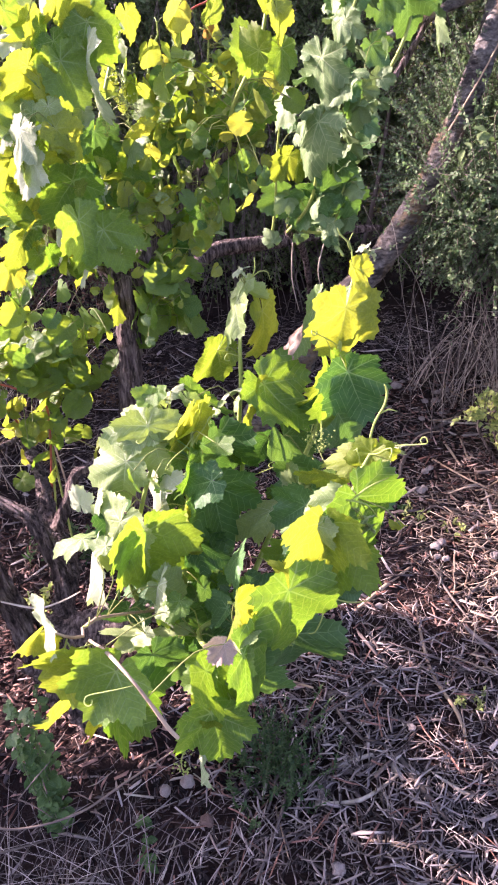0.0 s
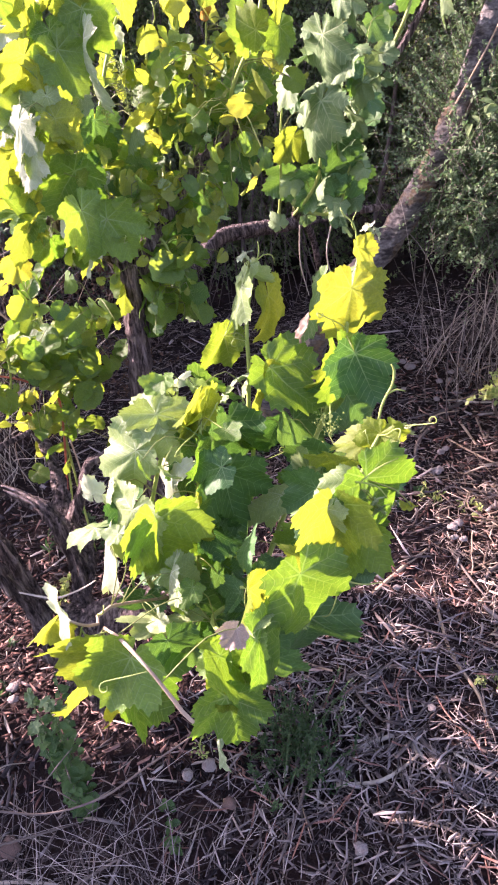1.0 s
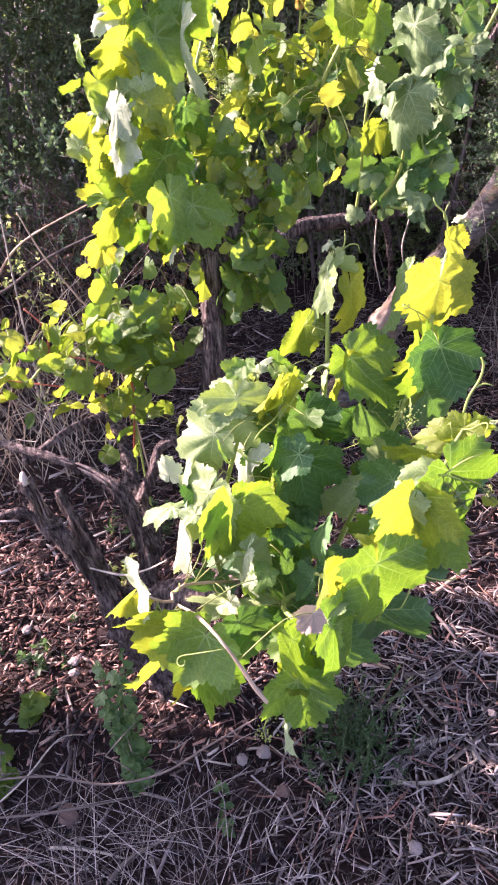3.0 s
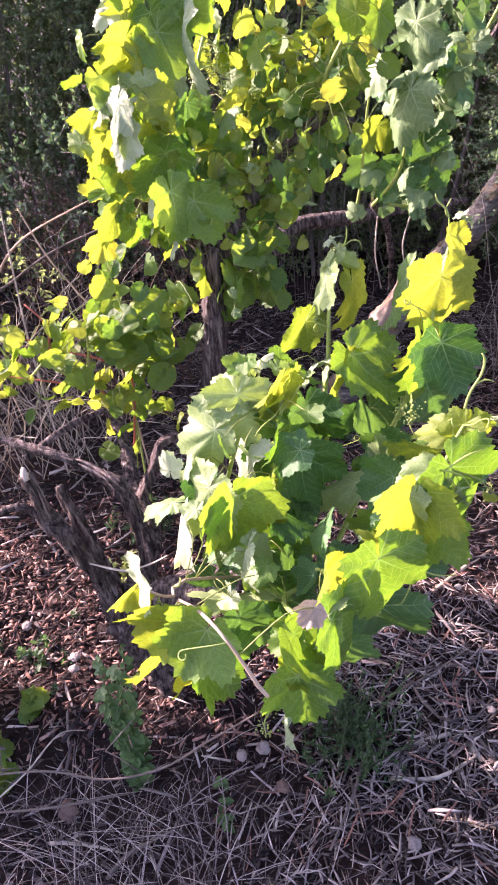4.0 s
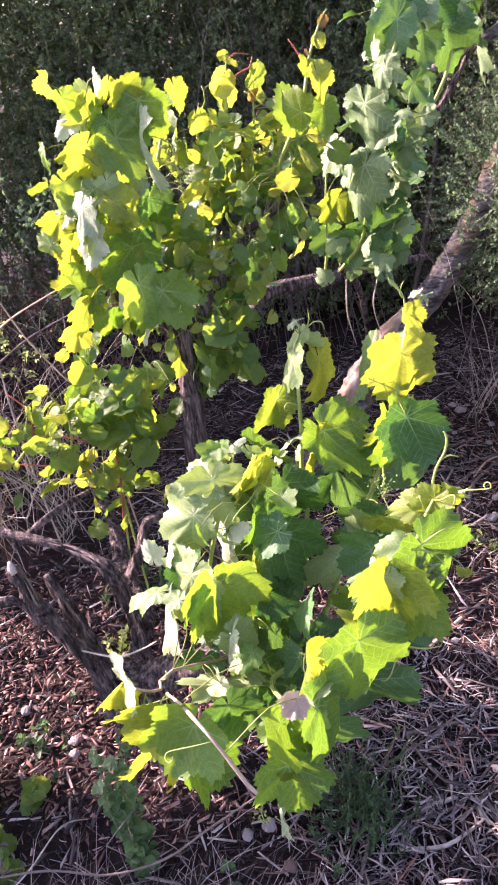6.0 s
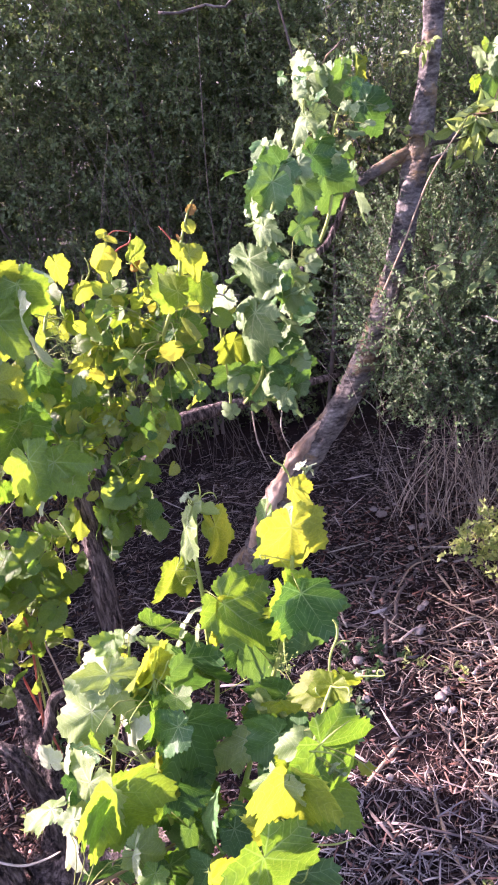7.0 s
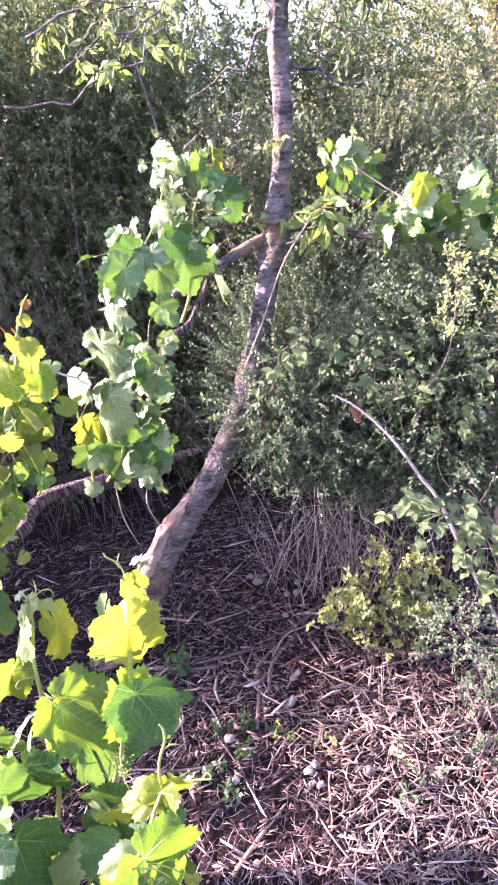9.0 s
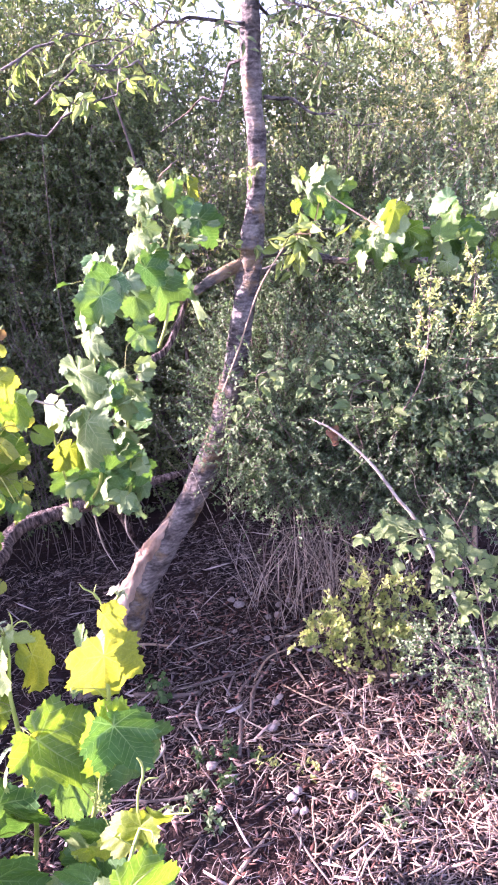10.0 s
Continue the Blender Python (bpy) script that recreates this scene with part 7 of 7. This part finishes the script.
stone(0.751, 2.468, 0.0224)
stone(0.795, 2.461, 0.0224)
stone(0.594, 2.437, 0.0166)
stone(0.712, 2.339, 0.0189)
stone(0.650, 1.991, 0.0197)
stone(0.609, 1.873, 0.0238)
stone(0.373, 1.767, 0.0230)
stone(0.593, 1.571, 0.0197)
stone(0.584, 1.527, 0.0130)
stone(0.608, 1.518, 0.0130)
stone(0.764, 1.523, 0.0219)
stone(0.364, 1.594, 0.0170)
stone(0.585, 1.571, 0.0171)
stone(0.591, 1.530, 0.0127)
stone(0.202, 2.792, 0.0211)
stick([(0.159, 2.235), (0.340, 2.192), (0.497, 2.203), (0.610, 2.199)], 0.0060)
stick([(0.148, 2.231), (0.292, 2.165), (0.398, 2.149)], 0.0120)
stick([(0.471, 1.790), (0.524, 2.003), (0.544, 2.108), (0.704, 2.245)], 0.0080)
stick([(0.552, 1.963), (0.595, 2.093), (0.740, 2.248)], 0.0070)
stick([(0.361, 2.474), (0.484, 2.252)], 0.0060)
stick([(0.768, 2.183), (0.792, 2.011)], 0.0060, DRY_CANE, "pale dry broken stick lying on the mulch")
stick([(0.958, 2.075), (1.092, 1.999), (1.224, 1.937)], 0.0110, DRY_CANE, "pale dry broken stick lying on the mulch")
stick([(0.312, 2.005), (0.440, 1.922)], 0.0060)
stick([(0.934, 1.865), (0.882, 1.726)], 0.0050, DRY_CANE, "pale dry broken stick lying on the mulch")
stick([(0.876, 1.609), (1.052, 1.646)], 0.0070, DRY_CANE, "pale dry broken stick lying on the mulch")
stick([(0.867, 1.590), (0.983, 1.440)], 0.0160, DRY_CANE, "pale dry broken stick lying on the mulch")
stick([(0.749, 1.681), (0.859, 1.710), (1.016, 1.698)], 0.0050, DRY_CANE, "pale dry broken stick lying on the mulch")
stick([(0.851, 1.738), (0.880, 1.619)], 0.0050)
stick([(0.574, 1.492), (0.669, 1.415)], 0.0040)
stick([(0.836, 1.978), (0.952, 1.991)], 0.0090)
stick([(0.302, 1.330), (0.402, 1.414), (0.494, 1.492)], 0.0060, DRY_CANE, "pale dry broken stick lying on the mulch")
stick([(0.522, 1.916), (0.488, 1.703)], 0.0050)
stick([(0.664, 2.237), (0.840, 2.352), (0.981, 2.525)], 0.0070)
stick([(0.659, 2.158), (0.720, 2.233)], 0.0060)
stick([(0.855, 2.108), (0.830, 2.054), (0.842, 2.226)], 0.0050, DRY_CANE, "pale dry broken stick lying on the mulch")
stick([(0.479, 1.334), (0.473, 1.120), (0.513, 0.986), (0.518, 0.875)], 0.0045, DRY_CANE, "pale dry broken stick lying on the mulch")
stick([(0.327, 1.257), (0.377, 1.088)], 0.0060)
stick([(0.196, 1.060), (0.377, 1.088)], 0.0070)
stick([(0.067, 0.799), (0.161, 0.843), (0.285, 0.874), (0.410, 0.997)], 0.0040)
stick([(0.342, 0.894), (0.397, 0.779), (0.423, 0.729)], 0.0080)
stick([(0.258, 0.697), (0.362, 0.673), (0.442, 0.617)], 0.0030, DRY_CANE, "pale dry broken stick lying on the mulch")
stick([(0.053, 0.774), (0.066, 0.640)], 0.0030)
stick([(0.231, 0.876), (0.262, 0.903), (0.405, 1.079)], 0.0030)
shoot = stick([(-0.755, 0.620, 0.211), (-0.564, 0.630, 0.257), (-0.446, 0.640, 0.218), (-0.330, 0.660, 0.236), (-0.234, 0.680, 0.303), (-0.130, 0.700, 0.376)], 0.0023, GREY_TWIG, "long bare dry shoot arching over the dry grass")
rt = random.Random(31)
for k in range(16):
    q = rt.uniform(0, 0.95)
    a = Vector((-0.755, 0.620, 0.225)).lerp(Vector((-0.234, 0.68, 0.318)), q) + Vector((0, 0, 0.02 * math.sin(12 * q)))
    d = Vector((rt.uniform(-0.4, 1.0), rt.uniform(-0.7, 0.7), rt.uniform(-0.8, 0.6))).normalized() * rt.uniform(0.02, 0.09)
    tube("twig", [a, a + d * 0.5 + Vector((0, 0, rt.gauss(0, 0.006))), a + d], [0.0014, 0.0011, 0.0005], GREY_TWIG, shoot, sides=5, step=0.01, rough=0.3)

stick([(-0.751, 0.605, 0.10), (-0.607, 0.617, 0.12), (-0.513, 0.647, 0.11), (-0.44, 0.70, 0.04)], 0.0026, GREY_TWIG, "bare dry shoot lying over the dry grass")
stick([(-0.724, 0.640, 0.08), (-0.662, 0.693, 0.11), (-0.624, 0.795, 0.10), (-0.60, 0.86, 0.0)], 0.0018, WHITE_CANE, "thin pale twig arching out of the grass")
stick([(-0.606, 0.602), (-0.522, 0.602, 0.012), (-0.430, 0.594)], 0.0034, WHITE_CANE, "pale dry broken stick lying on the mulch")
stick([(-0.464, 0.543), (-0.424, 0.584, 0.025), (-0.331, 0.623, 0.05)], 0.0042)
stick([(-0.384, 0.600), (-0.354, 0.553)], 0.0036, WHITE_CANE, "pale dry broken stick lying on the mulch")
stick([(0.252, 0.698), (0.337, 0.671)], 0.0026, DRY_CANE, "pale dry broken stick lying on the mulch")
stick([(0.186, 0.869), (0.288, 0.893)], 0.0075, WHITE_CANE, "pale grey split branch lying on the mulch")
stick([(0.327, 0.872), (0.348, 0.823)], 0.0085, WHITE_CANE, "pale grey split branch lying on the mulch")
stick([(-0.147, 0.714), (-0.038, 0.642)], 0.0024)
stick([(-0.193, 0.632), (-0.171, 0.712)], 0.0026, WHITE_CANE, "pale dry broken stick lying on the mulch")
stick([(0.051, 0.785), (0.075, 0.665)], 0.0022, DRY_CANE, "pale dry broken stick lying on the mulch")
stick([(0.082, 0.802), (0.190, 0.862, 0.01), (0.306, 0.932), (0.367, 0.993)], 0.0035)
stick([(-0.230, 0.807), (-0.302, 0.817)], 0.003, WHITE_CANE, "pale dry broken stick lying on the mulch")

rt = random.Random(77)
for k in range(54):
    x, y = (rt.uniform(0.15, 1.25), rt.uniform(1.25, 2.6)) if k < 40 else (rt.uniform(-0.1, 0.8), rt.uniform(0.55, 1.2))
    a, l = rt.uniform(0, 6.28), rt.uniform(0.04, 0.15)
    dx, dy = math.cos(a) * l, math.sin(a) * l
    pale = rt.random() < 0.5
    stick([(x - dx, y - dy), (x + rt.gauss(0, 0.012), y + rt.gauss(0, 0.012), rt.uniform(0, 0.012)), (x + dx, y + dy, rt.uniform(0, 0.02))], rt.uniform(0.0022, 0.0058), rt.choice([WHITE_CANE, DRY_CANE]) if pale else GREY_TWIG, "pale dry broken stick lying on the mulch" if pale else "dry grey broken stick lying on the mulch")


# ---- bramble on the right ----
bramble = thing("bramble", (1.32, 1.62, 0), "bramble with a long arching whitish cane and toothed leaves", "bramble")
cane(bramble, [(1.34, 1.66, -0.02), (1.29, 1.69, 0.3), (1.2, 1.74, 0.55), (1.122, 1.775, 0.772), (1.076, 1.8, 0.846), (1.029, 1.835, 0.935), (0.98, 1.865, 1.006), (0.919, 1.895, 1.072), (0.865, 1.92, 1.109)], [0.0058, 0.0058, 0.0057, 0.0055, 0.0052, 0.0048, 0.0042, 0.0034, 0.002], WHITE_CANE, name="long_cane", rough=0.3)
cane(bramble, [(1.30, 1.60, -0.02), (1.22, 1.55, 0.5), (1.12, 1.5, 0.8), (1.0, 1.5, 0.9)], [0.0026, 0.0024, 0.002, 0.0014], GREY_TWIG)
cane(bramble, [(1.36, 1.62, -0.02), (1.42, 1.55, 0.45), (1.36, 1.5, 0.78), (1.25, 1.46, 0.86)], [0.004, 0.004, 0.003, 0.002], GREEN_CANE)
cane(bramble, [(1.40, 1.62, -0.02), (1.5, 1.6, 0.6), (1.48, 1.55, 0.95), (1.42, 1.55, 1.1)], [0.004, 0.004, 0.003, 0.002], GREEN_CANE)
rb = random.Random(8)
for c in CANES[bramble][:70] * 2:
    d = Vector((rb.gauss(0, 1), rb.gauss(0, 1), rb.gauss(0, 1))).normalized()
    tube("thorn", [c + d * 0.002, c + d * rb.uniform(0.009, 0.015)], [0.0016, 0.0003], WHITE_CANE, bramble, sides=4, step=0.01)
for cx, cy, cz, r, n in ((0.93, 1.56, 0.9, 0.08, 9), (1.02, 1.54, 0.84, 0.1, 15), (1.12, 1.52, 0.82, 0.12, 18), (1.25, 1.5, 0.76, 0.13, 20), (1.2, 1.55, 0.62, 0.12, 13), (1.36, 1.55, 0.9, 0.15, 15), (1.33, 1.6, 0.56, 0.14, 9)):
    for _ in range(n):
        p = Vector((cx + rb.uniform(-r, r), cy + rb.uniform(-r, r) * 0.7, cz + rb.uniform(-r, r) * 0.6))
        out = Vector((rb.uniform(-1, 1), rb.uniform(-1, 0.2), rb.uniform(-0.4, 0.3))).normalized()
        up = Vector((rb.uniform(-0.6, 0.3), rb.uniform(-0.8, 0.0), 1)).normalized()
        sidew = out.cross(up).normalized()
        s = rb.uniform(0.024, 0.042)
        leaf(bramble, "bramble", p, p + out * s, up, 0.85, name="leaflet")
        for q in (-1, 1):
            w = (out * 0.35 + sidew * q).normalized()
            leaf(bramble, "bramble", p, p + w * s * 0.85, up, 0.85, name="leaflet", petiole=False)

for k in range(4):      # a few dead leaves at the tip of the cane
    p = Vector((0.90, 1.9, 1.08)) + Vector((rb.gauss(0, 0.02), rb.gauss(0, 0.015), rb.gauss(-0.015, 0.02)))
    w = Vector((rb.uniform(-1, 1), rb.uniform(-0.6, 0.2), rb.uniform(-1.2, 0.1))).normalized()
    leaf(bramble, "dead", p, p + w * rb.uniform(0.016, 0.028), (rb.uniform(-1, 0.5), -1, 0.4), 0.7, name="dead_leaf")

# broad-leaved sprigs that climb through the shrubs
for x0, y0, pts, seed in ((0.98, 2.25, ((0.75, 2.1, 1.16), (0.8, 2.06, 1.24), (0.9, 2.04, 1.22)), 9), (1.15, 2.15, ((1.02, 2.0, 1.12), (1.12, 1.98, 1.16), (1.16, 2.0, 1.05)), 10), (1.5, 2.05, ((1.36, 1.9, 1.1), (1.42, 1.88, 1.0), (1.3, 1.9, 0.98)), 11), (1.5, 1.85, ((1.42, 1.78, 0.9), (1.5, 1.75, 0.85), (1.45, 1.75, 0.74)), 12), (1.62, 2.05, ((1.55, 1.95, 1.25), (1.62, 1.95, 1.15), (1.48, 1.95, 1.3)), 13)):
    rs = random.Random(seed)
    sprig = thing("bramble", (x0, y0, 0), "slender climbing shoot with broad light green leaves", "bramble")
    last = Vector((x0, y0, -0.01))
    cane(sprig, [last, (x0 + 0.02, y0 + 0.05, pts[0][2] * 0.55), *pts], [0.002, 0.002, 0.0016, 0.0013, 0.0009], GREY_TWIG)
    for p in pts:
        for _ in range(10):
            q = Vector(p) + Vector((rs.gauss(0, 0.035), rs.gauss(0, 0.02), rs.gauss(0, 0.03)))
            w = Vector((rs.uniform(-1, 1), rs.uniform(-1, 0.2), rs.uniform(-0.5, 0.3))).normalized()
            leaf(sprig, "bramble", q, q + w * rs.uniform(0.03, 0.052), (rs.uniform(-0.6, 0.2), rs.uniform(-0.8, 0), 1), 0.7)


def weed(x, y, h, n, seed, label, mat=None, size=(0.02, 0.04), spread=0.05, width=0.55, leaves=12):
    rng = np.random.default_rng(seed)
    base = np.stack([x + rng.normal(0, spread, n), y + rng.normal(0, spread, n), np.full(n, height(x, y) - 0.003)], 1)
    way = np.stack([rng.normal(0, 0.25, n), rng.normal(0, 0.25, n), np.ones(n)], 1)
    return bush("weed", (x, y, height(x, y)), label, "weed", base, way, rng.uniform(0.5, 1.0, n) * h, leaves, size, mat or WEED_LEAF, seed, width, stem_mat=WEED_STEM, bend=0.25, spread=0.8)


def leafy_weed(x, y, h, stems, seed, label, kind="weed", size=(0.02, 0.04), spread=0.04, lean=0.15, gap=0.035, top=None):
    """Upright stems with leaves in pairs up their length."""
    rng = random.Random(seed)
    ob = thing("weed", (x, y, height(x, y)), label, "weed", "weeds")
    for _ in range(stems):
        a = Vector((x + rng.gauss(0, spread), y + rng.gauss(0, spread), height(x, y) - 0.004))
        b = a + Vector((rng.gauss(0, lean), rng.gauss(0, lean), 1)).normalized() * h * rng.uniform(0.55, 1.0)
        tube("stem", [a, (a + b) / 2 + Vector((rng.gauss(0, 0.008), rng.gauss(0, 0.008), 0)), b], [0.0018, 0.0015, 0.001], WEED_STEM, ob, sides=5, step=0.03)
        n = max(3, int(h / gap))
        for k in range(n):
            c, turn = a.lerp(b, (k + 1) / n), rng.uniform(0, 6.3)
            for q in (0, math.pi):
                w = Vector((math.cos(turn + q), math.sin(turn + q), rng.uniform(-0.5, 0.35))).normalized()
                leaf(ob, top if top and c.z > 0.84 * h else kind, c, c + w * rng.uniform(*size) * (1.1 - 0.5 * k / n), (w.x * -0.3, w.y * -0.3 - 0.3, 1), 0.9, petiole=False)
    return ob


RIGHT = "young green weed growing through the mulch"
leafy_weed(-0.44, 0.755, 0.47, 7, 201, "upright nettle-like weed with pale dusty leaves", size=(0.016, 0.032), spread=0.015, lean=0.045, gap=0.026, top="weedtop")
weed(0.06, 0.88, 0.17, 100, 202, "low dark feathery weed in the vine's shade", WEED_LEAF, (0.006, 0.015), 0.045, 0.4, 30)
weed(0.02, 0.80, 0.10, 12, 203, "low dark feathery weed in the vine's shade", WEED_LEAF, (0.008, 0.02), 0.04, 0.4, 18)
leafy_weed(-0.22, 0.70, 0.06, 4, 204, RIGHT, "weed", (0.014, 0.026), 0.03)
weed(-0.63, 1.62, 0.12, 14, 205, RIGHT, WEED_LEAF, (0.02, 0.045), 0.05, 0.3)
weed(-0.62, 1.38, 0.05, 10, 206, RIGHT, LIGHT_LEAF, (0.02, 0.04), 0.03, 0.4)
weed(0.56, 1.72, 0.08, 6, 207, RIGHT, LIGHT_LEAF, (0.012, 0.025), 0.02, 0.3)
weed(0.42, 1.74, 0.07, 12, 208, RIGHT, WEED_LEAF, (0.015, 0.03), 0.05)
weed(0.34, 1.62, 0.06, 9, 209, RIGHT, SHRUB_LEAF, (0.015, 0.03), 0.04)
weed(0.68, 1.66, 0.05, 6, 210, RIGHT, LIGHT_LEAF, (0.01, 0.02), 0.02)
weed(0.56, 1.02, 0.04, 10, 211, RIGHT, LIGHT_LEAF, (0.008, 0.018), 0.025)
weed(-0.03, 2.05, 0.12, 12, 212, RIGHT, WEED_LEAF, (0.02, 0.045), 0.05)
leafy_weed(0.24, 2.2, 0.12, 4, 213, RIGHT, "weed", (0.025, 0.04), 0.04)
weed(0.85, 1.42, 0.07, 10, 214, RIGHT, SHRUB_LEAF, (0.012, 0.025), 0.05)
leafy_weed(-0.93, 0.86, 0.14, 7, 215, "low leafy weed at the edge of the vine row", "round", (0.03, 0.05), 0.08)
weed(-0.85, 1.1, 0.07, 12, 216, RIGHT, WEED_LEAF, (0.015, 0.03), 0.06)
leafy_weed(-0.8, 0.74, 0.1, 4, 217, "low leafy weed at the edge of the vine row", "round", (0.025, 0.04), 0.06)

# dry grass
DG = "bleached dry grass blades lying over the soil"
for k, (x, y, n, spread, length, lean) in enumerate((
        (-0.40, 0.60, 46, 0.05, 0.32, (0.3, -0.1)), (-0.52, 0.57, 40, 0.045, 0.28, (-0.5, 0.1)), (-0.62, 0.68, 30, 0.05, 0.28, (0.6, -0.2)),
        (-0.26, 0.60, 44, 0.05, 0.28, (-0.3, 0.3)), (-0.20, 0.52, 40, 0.05, 0.26, (0.4, 0.2)), (-0.74, 0.62, 22, 0.06, 0.28, (0.4, 0.1)),
        (-0.34, 0.72, 30, 0.05, 0.22, (0.1, -0.5)), (-0.06, 0.60, 26, 0.05, 0.2, (0.3, 0.2)), (-0.44, 0.48, 50, 0.07, 0.28, (0.1, 0.3)),
        (-0.66, 0.50, 20, 0.06, 0.26, (0.2, 0.3)))):
    grass_tuft("dry_grass", x, y, n, spread, length, lean, 301 + 20 * k, DRY_GRASS, DG, width=0.0024, droop=0.65)
    grass_tuft("dry_grass", x + 0.03, y + 0.02, n // 4, spread * 2.2, length * 0.8, (-lean[0], lean[1]), 311 + 20 * k, DRY_GRASS, DG, width=0.0017, droop=0.8)
def strand_tangle(x, y, count, seed, way, z):
    """Long dry stems that rise from one foot, arch over and hang down in a tangle."""
    rng = random.Random(seed)
    ob = thing("dry_grass", (x, y, height(x, y)), "tangle of long pale dry stems under the shrub", "grass", "grass tufts")
    for _ in range(count):
        a = Vector((x + rng.gauss(0, 0.055), y + rng.gauss(0, 0.04), height(x, y)))
        top = a + Vector((way[0] + rng.gauss(0, 0.09), way[1] + rng.gauss(0, 0.06), z * rng.uniform(0.55, 1.1)))
        pts = [a, a.lerp(top, 0.5) + Vector((rng.gauss(0, 0.025), rng.gauss(0, 0.02), 0.02)), top]
        if rng.random() < 0.6:
            pts.append(top + Vector((rng.gauss(0, 0.09), rng.gauss(-0.03, 0.04), rng.uniform(-0.16, 0.02))))
        r = rng.uniform(0.001, 0.0023)
        tube("stem", pts, [r, r * 0.9, r * 0.8, r * 0.5][:len(pts)], rng.choice([STRAW, STRAW, WHITE_CANE, GREY_TWIG]), ob, sides=5, step=0.03, rough=0.2)


strand_tangle(0.86, 2.44, 20, 304, (0.1, 0.08), 0.46)
strand_tangle(0.97, 2.40, 24, 305, (0.06, 0.06), 0.42)
strand_tangle(1.10, 2.44, 18, 306, (-0.05, 0.05), 0.4)
strand_tangle(0.72, 2.60, 12, 309, (0.12, 0.0), 0.34)
grass_tuft("dry_grass", 0.78, 2.62, 45, 0.12, 0.5, (0.1, -0.2), 306, DRY_GRASS, "dry straw-coloured grass standing under the shrub", width=0.0032, droop=0.4)
grass_tuft("dry_grass", 0.55, 0.72, 60, 0.07, 0.22, (0.1, 0.1), 307, DRY_GRASS, DG)
grass_tuft("dry_grass", 1.15, 1.25, 110, 0.12, 0.24, (0.0, 0.0), 308, DRY_GRASS, DG)
grass_tuft("dry_grass", 1.0, 1.75, 80, 0.12, 0.2, (-0.3, 0.0), 309, DRY_GRASS, DG)

# ---- an unseen next vine of the row, added beyond the left edge to cast shade ----
beside = thing("grape_vine", (-1.65, 1.05, 0), "unseen neighbouring grapevine added to shade the ground", "grapevine", "grapevines")
tube("trunk", [(-1.65, 1.05, -0.03), (-1.67, 1.04, 0.2), (-1.63, 1.06, 0.42)], [0.05, 0.042, 0.036], BARK, beside, sides=16, step=0.02, rough=0.4, ridge=0.4, seed=51.0)
for b in ((-1.45, 1.0, 0.95), (-1.6, 1.2, 1.08), (-1.75, 0.9, 1.0), (-1.5, 0.8, 0.7), (-1.85, 1.1, 0.9), (-1.35, 1.1, 0.55), (-1.55, 1.1, 1.12)):
    a = (-1.63, 1.06, 0.38)
    cane(beside, [a, tuple((p + q) / 2 + 0.03 for p, q in zip(a, b)), b], [0.006, 0.005, 0.003])
# more canes and leaves, placed to fit the shadow's edge on the ground
for b in ((-1.55, 1.5, 1.0), (-1.72, 1.55, 0.98), (-1.62, 1.74, 0.94), (-1.75, 1.7, 1.02)):
    cane(beside, [(-1.63, 1.06, 0.38), (-1.62, 1.2, 0.75), b], [0.006, 0.005, 0.003])
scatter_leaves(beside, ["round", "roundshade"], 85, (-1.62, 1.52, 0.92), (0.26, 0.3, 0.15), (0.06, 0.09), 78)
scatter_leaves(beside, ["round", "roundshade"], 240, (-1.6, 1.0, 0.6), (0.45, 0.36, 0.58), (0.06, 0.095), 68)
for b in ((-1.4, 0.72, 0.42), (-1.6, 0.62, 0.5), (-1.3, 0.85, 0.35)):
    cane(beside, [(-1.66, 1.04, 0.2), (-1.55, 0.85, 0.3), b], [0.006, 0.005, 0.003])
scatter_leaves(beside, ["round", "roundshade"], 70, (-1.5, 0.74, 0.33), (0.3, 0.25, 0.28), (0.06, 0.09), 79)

# ---- the splinters that lie nearest, piece by piece ----
W[ground] = Matrix.Identity(4)
rng = random.Random(88)
SPLINTERS = []
for k in range(16):
    l, w, h, bow = rng.uniform(0.02, 0.045), rng.uniform(0.0012, 0.0036), rng.uniform(0.0009, 0.0022), rng.gauss(0, 0.004)
    v = []
    for q, f in ((-1, rng.uniform(0.1, 0.9)), (rng.uniform(-0.3, 0.3), 1.0), (1, rng.uniform(0.1, 0.9))):
        c = Vector((q * l, bow * (1 - q * q), 0))
        v += [c + Vector((0, -w * f, -h)), c + Vector((0, w * f, -h)), c + Vector((rng.uniform(-0.003, 0.003), 0, h))]
    SPLINTERS.append(make_mesh("splinter", v, STALK_TRI, MULCH if k % 3 else BARK_CHIP, smooth=False))
for k in range(280):
    x, y = rng.uniform(-0.25, 0.62), rng.uniform(0.5, 1.35)
    turn = pose(x, y, height(x, y) + rng.uniform(0.014, 0.03), rng.gauss(0, 25), rng.gauss(0, 7), rng.uniform(0, 360))
    part("splinter", rng.choice(SPLINTERS), ground, at=turn)
